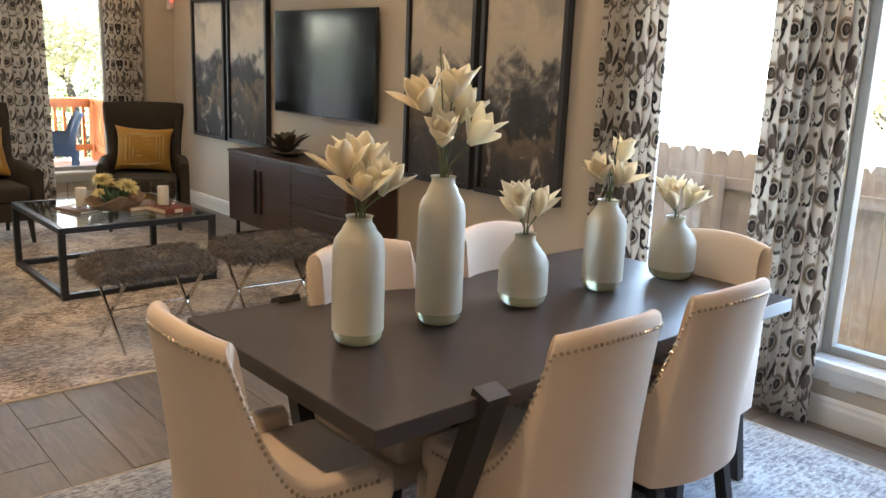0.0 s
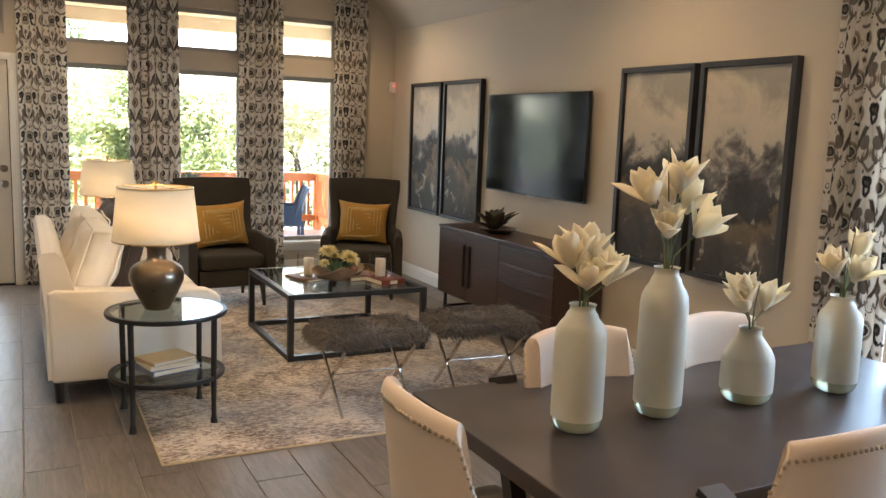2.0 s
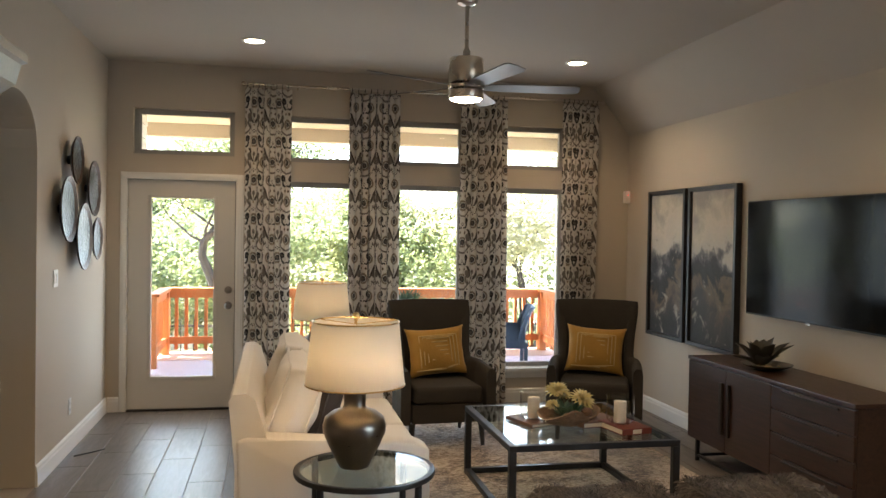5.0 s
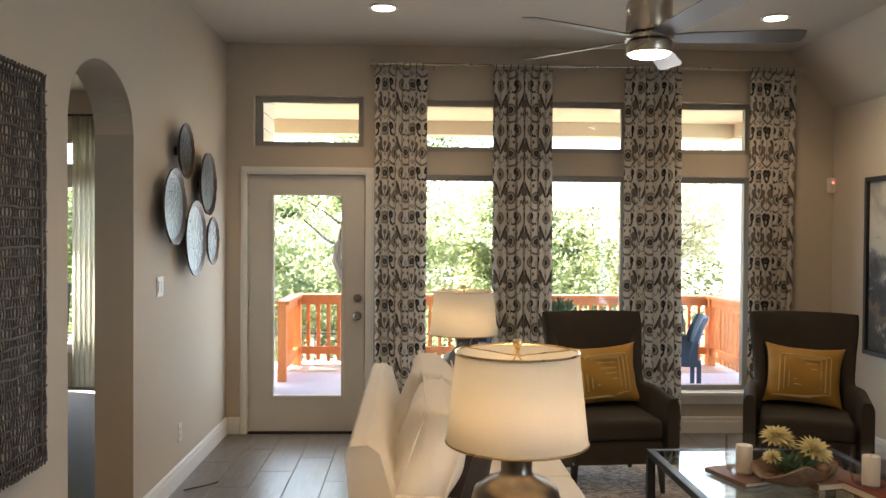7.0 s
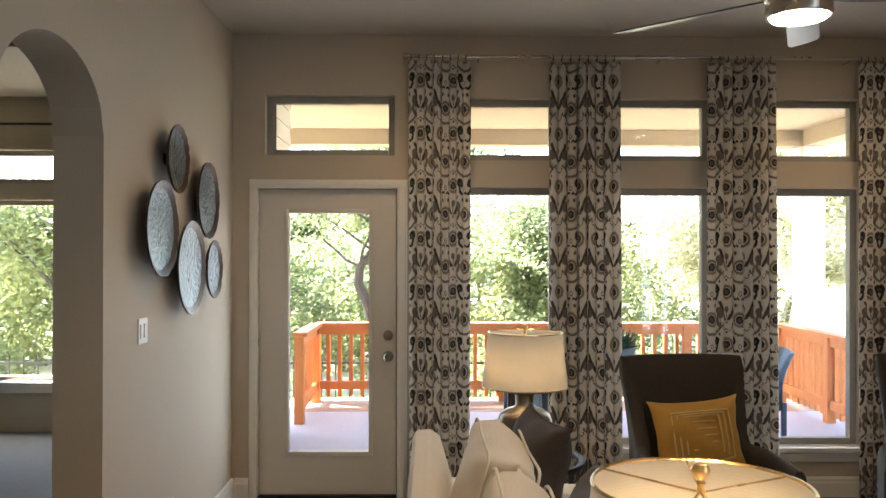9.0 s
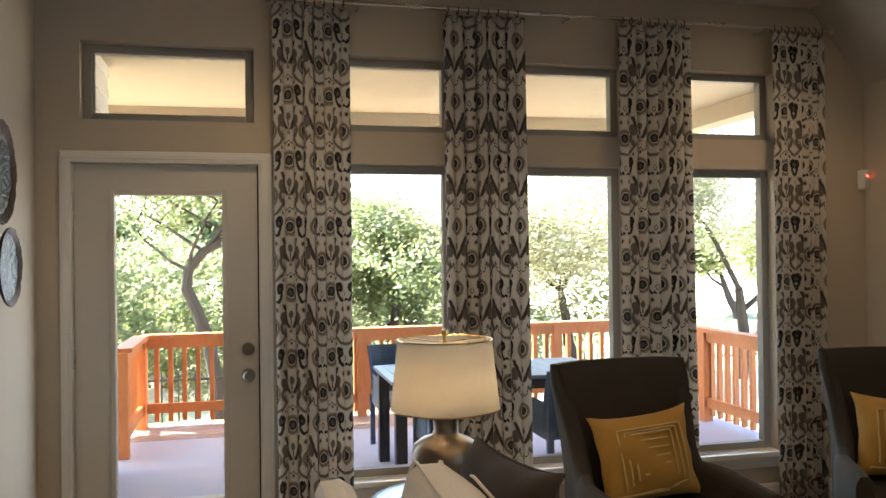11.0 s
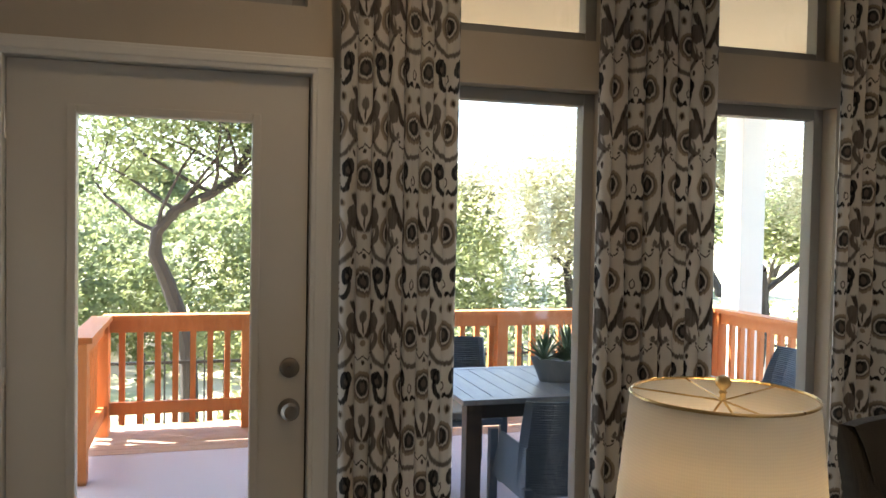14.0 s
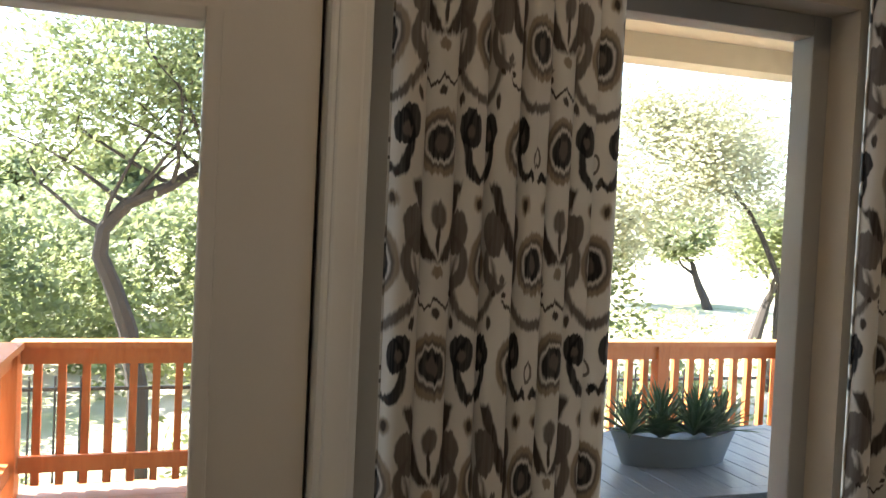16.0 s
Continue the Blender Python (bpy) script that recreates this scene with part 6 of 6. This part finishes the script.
# ---- bedroom behind the arch ----
BX0, BY0, BY1 = -4.4, 4.6, 10.95
wall_with("wall_bedroom_north", BX0, XW - 0.0, 0.0, H + 0.12, [(-3.95, -2.82, 0.45, 2.09), (-3.95, -2.82, 2.24, 2.54)], lambda u, v, t: (u, t, v), BY1, BY1 + 0.16)
wall_with("wall_bedroom_east", YN + 0.17, BY1, 0.0, H + 0.12, [], lambda u, v, t: (t, u, v), XW - 0.18, XW)
wall_with("wall_bedroom_west", BY0, BY1, 0.0, H + 0.12, [], lambda u, v, t: (t, u, v), BX0 - 0.15, BX0)
wall_with("wall_bedroom_south", BX0, XW - 0.2, 0.0, H + 0.12, [], lambda u, v, t: (u, t, v), BY0 - 0.15, BY0)
tagged(obj("ceiling_bedroom", box(BX0 - 0.15, XW - 0.2, BY0 - 0.15, BY1 + 0.16, H, H + 0.12), CEIL), "greige bedroom ceiling", "ceiling", kind="structure")
tagged(obj("floor_bedroom", box(BX0 - 0.15, XW - 0.19, BY0 - 0.15, BY1 + 0.16, -0.12, 0.002), CARPET), "pale grey cut-pile carpet", "floor", kind="structure")
bed_n = lambda u, d, z: (u, BY1 + d, z)
window_unit("window_20", bed_n, -3.95, -2.82, 0.45, 2.09)
window_unit("window_21", bed_n, -3.95, -2.82, 2.24, 2.54, False)
sheer = thing("curtain", "pale plain curtain beside the bedroom window", "curtain")
bm = bmesh.new()
uv = bm.loops.layers.uv.new("UVMap")
grid = [[bm.verts.new((-3.13 + 0.34 * i / 48, BY1 - 0.10 + 0.025 * math.sin(i * 0.9), z)) for i in range(49)] for z in (2.75, 1.4, 0.02)]
for a, b in zip(grid, grid[1:]):
    for i in range(48):
        f = bm.faces.new((a[i], a[i + 1], b[i + 1], b[i]))
        for loop in f.loops:
            loop[uv].uv = (loop.vert.co.x * 2, loop.vert.co.z)
part("panel", bm, SHEER, sheer, smooth=True).modifiers.new("thick", "SOLIDIFY").thickness = 0.002
part("rod", tube([(-4.05, BY1 - 0.1, 2.76), (-2.7, BY1 - 0.1, 2.76)], 0.012, 10), IRON, sheer)

# ---- patio ----
DZ = -0.03
PX0, PX1, PYE = -1.12, 4.12, 12.65
tagged(obj("patio", box(PX0 - 0.3, PX1 + 0.1, YN + 0.17, 12.05, DZ - 0.2, DZ), PATIO), "shaded lavender-grey concrete patio", "patio", kind="structure")
deck = tagged(new("deck"), "sunlit wooden deck boards along the railing", "deck", kind="structure")
for i in range(6):
    y = 12.053 + i * 0.128
    part("board", box(PX0 - 0.3, PX1 + 0.1, y, y + 0.124, DZ - 0.04, DZ + 0.002, 0.003), DECKWOOD, deck)
part("rim_joist", box(PX0 - 0.3, PX1 + 0.1, 12.825, 12.86, DZ - 0.3, DZ), CEDAR, deck)
# the stretch west of the wall is added to keep sun off the patio
tagged(obj("patio_roof", box(PX0 - 3.2, 4.95, YN + 0.17, 13.30, 3.02, 3.14), SOFFIT), "cream boarded patio ceiling", "roof", kind="structure")
tagged(obj("patio_beam", box(PX0 - 3.2, 4.62, 12.78, 13.02, 2.845, 3.02), SOFFIT), "cream boxed patio beam", "beam", kind="structure")
tagged(obj("patio_side_beam", box(4.38, 4.62, YN + 0.17, 12.78, 2.845, 3.02), SOFFIT), "cream boxed patio beam", "beam", kind="structure")
column = thing("porch_column", "square white porch column at the deck corner", "column", "", (4.50, 12.90, -1.05))
shaft = part("shaft", box(-0.13, 0.13, -0.13, 0.13, 0.0, 3.893, 0.006), SIDING, column)
part("collar", box(-0.15, 0.15, -0.15, 0.15, 3.74, 3.82, 0.006), SIDING, shaft)
part("plinth", box(-0.15, 0.15, -0.15, 0.15, 0.0, 0.75, 0.006), SIDING, shaft)
siding = tagged(new("siding"), "white lap siding on the bedroom wing", "siding", kind="structure")
for i in range(20):
    z = DZ + 0.155 * i
    bm = bmesh.new()
    quad = [(XW + 0.003, z), (XW + 0.022, z), (XW + 0.008, z + 0.16), (XW + 0.003, z + 0.16)]
    ends = [[bm.verts.new((x, y, zz)) for x, zz in quad] for y in (YN + 0.172, BY1 + 0.16)]
    bm.faces.new(ends[0]), bm.faces.new(ends[1])
    for k in range(4):
        bm.faces.new((ends[0][k], ends[0][(k + 1) % 4], ends[1][(k + 1) % 4], ends[1][k]))
    part("board", bm, SIDING, siding)


def railing(name, p, q, label):
    r = thing(name, label, "railing", "deck railings")
    p, q = Vector(p), Vector(q)
    way = (q - p).normalized()
    length = (q - p).length
    zt = 0.845
    side = Vector((-way.y, way.x, 0))
    part("cap", bar(p + Vector((0, 0, zt - 0.018)), q + Vector((0, 0, zt - 0.018)), 0.14, 0.036), CEDAR, r)
    part("top_rail", bar(p + Vector((0, 0, zt - 0.085)), q + Vector((0, 0, zt - 0.085)), 0.04, 0.09), CEDAR, r)
    part("bottom_rail", bar(p + Vector((0, 0, DZ + 0.18)), q + Vector((0, 0, DZ + 0.18)), 0.04, 0.09), CEDAR, r)
    n = max(1, round(length / 1.03))
    for i in range(n + 1):
        c = p + way * length * i / n
        part("post", bar(c + Vector((0, 0, DZ + 0.002)), c + Vector((0, 0, zt - 0.036)), 0.09, 0.09), CEDAR, r)
    m = int(length / 0.125)
    mesh = None
    for i in range(1, m):
        c = p + way * length * i / m + side * 0.042
        if mesh is None:
            b = part("baluster", bar((0, 0, DZ + 0.05), (0, 0, zt - 0.04), 0.042, 0.042), CEDAR, r)
            mesh = b.data
        else:
            b = new("baluster", mesh)
            b.parent = r
        b.location = (c.x, c.y, 0)
    return r


railing("railing", (-1.12, PYE, 0), (4.04, PYE, 0), "orange stained cedar railing along the back of the deck")
railing("railing", (-1.12, 11.45, 0), (-1.12, PYE - 0.075, 0), "orange stained cedar railing at the side of the deck")
railing("railing", (4.04, PYE - 0.075, 0), (4.04, 9.25, 0), "orange stained cedar railing at the side of the deck")

ot = thing("patio_table", "grey slatted patio table with square legs", "table", "", (0, 0, 0))
OX0, OX1, OY0, OY1, OZ = 0.80, 2.45, 10.0, 10.88, 0.70
n = 14
for i in range(n):
    w = (OX1 - OX0 - 0.14) / n
    x = OX0 + 0.07 + w * i
    part("slat", box(x + 0.002, x + w - 0.002, OY0 + 0.07, OY1 - 0.07, OZ - 0.022, OZ, 0.002), SLATE, ot)
for args in ((OX0, OX0 + 0.068, OY0, OY1), (OX1 - 0.068, OX1, OY0, OY1), (OX0 + 0.068, OX1 - 0.068, OY0, OY0 + 0.068), (OX0 + 0.068, OX1 - 0.068, OY1 - 0.068, OY1)):
    part("edge_board", box(*args, OZ - 0.026, OZ + 0.001, 0.003), SLATE, ot)
for x in (OX0 + 0.03, OX1 - 0.11):
    for y in (OY0 + 0.03, OY1 - 0.11):
        part("leg", box(x, x + 0.08, y, y + 0.08, DZ, OZ - 0.026, 0.004), BLACKWOOD, ot)
part("apron", box(OX0 + 0.05, OX1 - 0.05, OY0 + 0.04, OY0 + 0.07, OZ - 0.10, OZ - 0.026), BLACKWOOD, ot)
part("apron", box(OX0 + 0.05, OX1 - 0.05, OY1 - 0.07, OY1 - 0.04, OZ - 0.10, OZ - 0.026), BLACKWOOD, ot)


def patio_chair(at, turn):
    """Woven chair that looks along +y."""
    c = thing("patio_chair", "dark blue-grey woven patio chair with a pale seat cushion", "chair", "patio chairs", at, turn)
    part("seat", box(-0.24, 0.24, -0.24, 0.24, 0.36, 0.40, 0.015), WICKER, c)
    part("cushion", box(-0.22, 0.22, -0.20, 0.22, 0.40, 0.45, 0.02, 3), CUSHION, c, smooth=True)
    bm = bmesh.new()
    for i in range(38):
        f = i / 37
        z, y = 0.38 + 0.44 * f, -0.25 - 0.11 * f * f
        w = 0.250 + 0.030 * f
        k = 0.004 * (i % 2)
        tube([(-w, y + 0.10 - 0.04 * f, z), (-w * 0.92, y + 0.03, z), (-w * 0.6, y + k, z), (-w * 0.2, y - k, z), (w * 0.2, y + k, z), (w * 0.6, y - k, z), (w * 0.92, y + 0.03, z), (w, y + 0.10 - 0.04 * f, z)], 0.0085, 5, bm=bm)
    part("backrest", bm, WICKER, c)
    for x in (-0.25, 0.25):
        bm = bmesh.new()
        for i in range(17):
            z = 0.36 + 0.0145 * i
            tube([(x, -0.25, z), (x, 0.0, z), (x, 0.20 - 0.008 * i, z)], 0.0085, 5, bm=bm)
        part("arm", bm, WICKER, c)
        for y, h in ((-0.26, 0.42), (0.20, 0.58)):
            part("leg", bar((x, y, 0.0), (x, y, h), 0.04, 0.04), WICKER, c)
    return c


patio_chair((1.22, 9.83, DZ), 0)
patio_chair((2.02, 9.83, DZ), 0)
patio_chair((1.12, 11.15, DZ), 180)
patio_chair((2.86, 10.55, DZ), 78)

planter = thing("planter", "long zinc planter of succulents on the patio table", "planter", "", (1.60, 10.40, OZ + 0.001))
bm = bmesh.new()
rings = []
for f, z in ((0.80, 0.0), (0.90, 0.06), (1.0, 0.125), (0.96, 0.125), (0.84, 0.10)):
    rings.append([bm.verts.new((0.255 * f * math.cos(a) * (1 + 0.12 * math.cos(2 * a)), 0.115 * f * math.sin(a), z + (0.010 * math.cos(2 * a) if z > 0.05 else 0))) for a in [2 * math.pi * i / 36 for i in range(36)]])
for a, b in zip(rings, rings[1:]):
    for i in range(36):
        bm.faces.new((a[i], a[(i + 1) % 36], b[(i + 1) % 36], b[i]))
bm.faces.new(rings[0]), bm.faces.new(rings[-1])
part("trough", bm, ZINC, planter, smooth=True)
rnd = random.Random(77)
for px, py, n, ln, wd, lo, hi in ((-0.20, 0, 44, 0.19, 0.016, 0.1, 1.5), (-0.10, -0.05, 30, 0.10, 0.045, 0.2, 1.4), (-0.04, 0.04, 40, 0.20, 0.016, 0.05, 1.2), (0.06, -0.04, 40, 0.17, 0.016, 0.1, 1.3), (0.12, -0.05, 30, 0.095, 0.043, 0.2, 1.4), (0.14, 0.04, 36, 0.19, 0.016, 0.1, 1.2), (0.21, 0.0, 40, 0.17, 0.016, 0.1, 1.5)):
    bm = bmesh.new()
    for i in range(n):
        a, tilt = i * 2.4, lo + (hi - lo) * i / n
        petal(bm, (px, py, 0.11), (math.cos(a) * math.sin(tilt), math.sin(a) * math.sin(tilt), math.cos(tilt)), (0.01, 0.02, 1), ln * rnd.uniform(0.8, 1.15), wd, 0.15, rnd.random())
    part("succulent", bm, SUCCULENT, planter, smooth=True, angle=180)

# ---- garden ----
bm = bmesh.new()
n = 60
grid = []
for j in range(n + 1):
    row = []
    for i in range(n + 1):
        x = -300 + 600 * i / n if i not in (0, n) else (-2500 if i == 0 else 2500)
        y = -300 + 600 * j / n if j not in (0, n) else (-2500 if j == 0 else 2500)
        x = math.copysign(abs(x / 300) ** 2 * 300, x) if abs(x) <= 300 else x
        y = math.copysign(abs(y / 300) ** 2 * 300, y) if abs(y) <= 300 else y
        z = -1.05 + (0.25 * noise.noise((x * 0.05, y * 0.05, 0)) if math.hypot(x, y - 5) > 14 else 0)
        row.append(bm.verts.new((x, y, z)))
    grid.append(row)
for j in range(n):
    for i in range(n):
        bm.faces.new((grid[j][i], grid[j][i + 1], grid[j + 1][i + 1], grid[j + 1][i]))
tagged(obj("ground", bm, GROUND_MAT, smooth=True), "grass and dry pale field around the house", "ground", kind="structure")

fence = thing("wooden_fence", "weathered cedar picket fence with dog-eared tops", "fence", "", (0, 0, 0))
mesh = None
for i in range(64):
    if mesh is None:
        bm = bmesh.new()
        w, h = 0.068, 1.98
        pts = [(-w, 0), (w, 0), (w, h - 0.04), (w * 0.6, h), (-w * 0.6, h), (-w, h - 0.04)]
        a, b = [[bm.verts.new((d, y, z)) for y, z in pts] for d in (0, 0.018)]
        bm.faces.new(a), bm.faces.new(b)
        for k in range(6):
            bm.faces.new((a[k], a[(k + 1) % 6], b[(k + 1) % 6], b[k]))
        ob = part("picket", bm, FENCEWOOD, fence)
        mesh = ob.data
    else:
        ob = new("picket", mesh)
        ob.parent = fence
    ob.location = (6.2, -1.5 + i * 0.14, -1.06 + 0.012 * math.sin(i * 2.3))
for z in (-0.75, 0.62):
    part("rail", box(6.15, 6.198, -1.6, 7.5, z, z + 0.09), FENCEWOOD, fence)
for y in (-0.8, 1.6, 4.0, 6.4):
    part("post", box(6.06, 6.148, y, y + 0.09, -1.06, 0.72), FENCEWOOD, fence)

iron = thing("iron_fence", "black iron picket fence beyond the deck", "fence")
for i in range(70):
    x = -6 + i * 0.2
    part("picket", tube([(x, 15.2, -1.06), (x, 15.2, 0.16)], 0.01, 5), IRON, iron)
for z in (-0.9, 0.05):
    part("rail", bar((-6.1, 15.2, z), (8.0, 15.2, z), 0.03, 0.03), IRON, iron)


def tree(at, height, spread, leaves, leaf, size, seed, label, trunk_r=0.14, bends=None):
    rnd = random.Random(seed)
    t = thing("tree", label, "tree", "oaks behind the house", at)
    bm = bmesh.new()
    tips = []

    def limb(p, way, length, r, depth):
        pts, radii = [p], [r]
        for k in range(4):
            way = (way + Vector((rnd.uniform(-0.32, 0.32), rnd.uniform(-0.32, 0.32), rnd.uniform(-0.12, 0.2)))).normalized()
            p = p + way * length / 4
            pts.append(p)
            radii.append(r * (1 - 0.13 * (k + 1)))
            if depth <= 1:
                tips.append(p)
        tube(pts, radii, 7 if depth > 1 else 5, bm=bm, caps=False)
        if depth > 0:
            for k in range(rnd.choice((2, 3, 3))):
                a = rnd.uniform(0, 6.28)
                out = Vector((math.cos(a) * spread, math.sin(a) * spread, rnd.uniform(0.15, 0.9)))
                limb(pts[-1 - (k % 2)], (way * 0.5 + out).normalized(), length * rnd.uniform(0.6, 0.85), radii[-1] * 0.72, depth - 1)

    if bends:
        tube([Vector(p) for p in bends], [trunk_r * (1 - 0.07 * k) for k in range(len(bends))], 8, bm=bm, caps=False)
        for k in range(len(bends) - 5, len(bends)):
            for way in ((0.9, 0.1, 0.5), (-0.8, 0.3, 0.6), (0.2, -0.5, 0.8)):
                limb(Vector(bends[k]), (Vector(way) + Vector((rnd.uniform(-0.3, 0.3), 0, 0))).normalized(), height * 0.20, trunk_r * 0.24, 2)
    else:
        limb(Vector((0, 0, -0.1)), Vector((rnd.uniform(-0.25, 0.25), rnd.uniform(-0.2, 0.2), 1)).normalized(), height * 0.26, trunk_r, 3)
    part("trunk", bm, BARK, t, smooth=True)
    verts, faces = [], []
    hubs = [p + Vector((rnd.gauss(0, 0.25), rnd.gauss(0, 0.25), rnd.gauss(0, 0.2))) for p in tips for _ in range(2)]
    for i in range(leaves):
        c = rnd.choice(hubs)
        p = c + Vector((rnd.gauss(0, 0.26), rnd.gauss(0, 0.26), rnd.gauss(0, 0.17))) * (height / 6)
        a = Vector((rnd.gauss(0, 1), rnd.gauss(0, 1), rnd.gauss(0, 0.6))).normalized()
        b = a.orthogonal().normalized()
        s = size * rnd.uniform(0.6, 1.3)
        k = len(verts)
        verts += [p - a * s, p + b * s * 0.45, p + a * s, p - b * s * 0.45]
        faces.append((k, k + 1, k + 2, k + 3))
    mesh = bpy.data.meshes.new("crown")
    mesh.from_pydata(verts, [], faces)
    mesh.materials.append(leaf)
    crown = new("crown", mesh)
    crown.parent = t
    return t


OAK = "live oak with a crooked dark trunk and small green leaves"
PALE = "pale dry-leaved oak, full sun put into the leaf colour"
tree((-0.55, 16.0, -1.05), 5.2, 1.0, 16000, LEAF, 0.046, 4, OAK, 0.105, [(0, 0, -0.1), (-0.02, 0, 0.9), (-0.13, 0, 1.5), (-0.27, 0, 1.9), (-0.40, 0, 2.2), (-0.38, 0, 2.45), (-0.18, 0, 2.7), (0.22, 0, 2.9), (0.48, 0.1, 3.1), (0.7, 0.1, 3.6)])
tree((-3.2, 17.6, -1.05), 5.4, 1.0, 18000, LEAF, 0.05, 9, OAK, 0.15)
tree((2.6, 21.5, -1.05), 6.6, 1.0, 20000, LEAF, 0.056, 15, OAK, 0.16)
# strong sun on these two oaks is held in their paler leaf colour
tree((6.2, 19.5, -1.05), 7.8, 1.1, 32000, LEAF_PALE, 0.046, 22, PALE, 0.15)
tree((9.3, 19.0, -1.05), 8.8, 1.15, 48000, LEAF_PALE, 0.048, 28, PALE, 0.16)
tree((13.0, 24.0, -1.05), 7.0, 1.1, 13000, LEAF, 0.08, 33, OAK, 0.18)
tree((-7.0, 19.5, -1.05), 6.6, 1.0, 12000, LEAF, 0.07, 37, OAK, 0.16)
for i in range(16):
    rr = random.Random(100 + i)
    # every third oak takes the leaf colour lightened for sun
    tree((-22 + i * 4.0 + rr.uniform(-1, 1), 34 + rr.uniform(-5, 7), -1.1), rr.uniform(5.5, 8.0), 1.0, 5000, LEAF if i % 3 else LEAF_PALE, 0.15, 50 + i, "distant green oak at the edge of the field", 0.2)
for i in range(5):
    rr = random.Random(300 + i)
    # glare on these oaks is put into their paler leaf colour
    tree((17 + rr.uniform(-1, 2), -6 + i * 6.5, -1.05), 6.0, 1.0, 7000, LEAF_PALE, 0.08, 70 + i, "oak beyond the picket fence, glare put into its paler leaf colour", 0.18)
rr = random.Random(991)
verts, faces = [], []
while len(faces) < 170000:
    x, y = rr.uniform(-16, 22), rr.uniform(19.5, 29)
    top = 2.6 if x < 0.8 else (2.3 if x < 7 else 2.6)
    top *= 0.75 + 0.55 * noise.noise((x * 0.35, y * 0.3, 3.0))
    z = -1.05 + (top + 1.05) * rr.random() ** 0.8
    if noise.noise((x * 0.8, y * 0.8, z * 0.9)) + 0.5 * noise.noise((x * 2.2, y * 2.2, z * 2.4)) < 0.10:
        continue
    if x > 5 and (rr.random() < 0.6 or (x > 7.5 and z > -0.55)):
        continue
    p = Vector((x, y, z))
    a = Vector((rr.gauss(0, 1), rr.gauss(0, 1), rr.gauss(0, 0.6))).normalized()
    b = a.orthogonal().normalized()
    sz = rr.uniform(0.04, 0.09)
    k = len(verts)
    verts += [p - a * sz, p + b * sz * 0.5, p + a * sz, p - b * sz * 0.5]
    faces.append((k, k + 1, k + 2, k + 3))
mesh = bpy.data.meshes.new("woods")
mesh.from_pydata(verts, [], faces)
mesh.materials.append(LEAF)
tagged(new("woods", mesh), "dense green oak scrub behind the lawn", "woods", kind="stuff")
for x, y, s in ((-2.6, 15.9, 0.8), (0.6, 16.2, 0.7), (1.6, 19.0, 1.2), (3.4, 18.0, 1.0), (-4.6, 16.2, 0.9), (6.6, 17.6, 0.9)):
    rr = random.Random(int(x * 100) + 1000)
    verts, faces = [], []
    for i in range(3500):
        d = Vector((rr.gauss(0, 0.5), rr.gauss(0, 0.5), abs(rr.gauss(0, 0.45)))) * s
        a = Vector((rr.gauss(0, 1), rr.gauss(0, 1), rr.gauss(0, 0.7))).normalized()
        b = a.orthogonal().normalized()
        k = len(verts)
        verts += [d - a * 0.05, d + b * 0.022, d + a * 0.05, d - b * 0.022]
        faces.append((k, k + 1, k + 2, k + 3))
    sh = thing("shrub", "low loose green shrub under the oaks", "shrub", "shrubs under the oaks", (x, y, -1.05))
    mesh = bpy.data.meshes.new("foliage")
    mesh.from_pydata(verts, [], faces)
    mesh.materials.append(LEAF)
    f = new("foliage", mesh)
    f.parent = sh
    part("stems", tube([(0, 0, -0.05), (0.03, 0.02, 0.4 * s)], [0.03, 0.01], 6), BARK, sh)

# ---- floor tiles, last ----
PW, PL, GAP = 0.228, 0.905, 0.004
meshes = {}
rows_x = [XW + 0.0 + i * PW for i in range(int((XE - XW) / PW) + 1)]
for i, x in enumerate(rows_x):
    y = YS + ((i * 0.37) % 1.0) * PL - PL
    while y < YN:
        y0, y1, x1 = max(YS, y), min(YN, y + PL - GAP), min(XE, x + PW - GAP)
        if y1 - y0 > 0.03 and x1 - x > 0.02:
            key = (round(x1 - x, 3), round(y1 - y0, 3))
            if key not in meshes:
                t = part("tile", box(0, key[0], 0, key[1], -0.008, 0.0, 0.0015, 1), TILE, floor)
                meshes[key] = t.data
            else:
                t = new("tile", meshes[key])
                t.parent = floor
            t.location = (x, y0, 0)
        y += PL
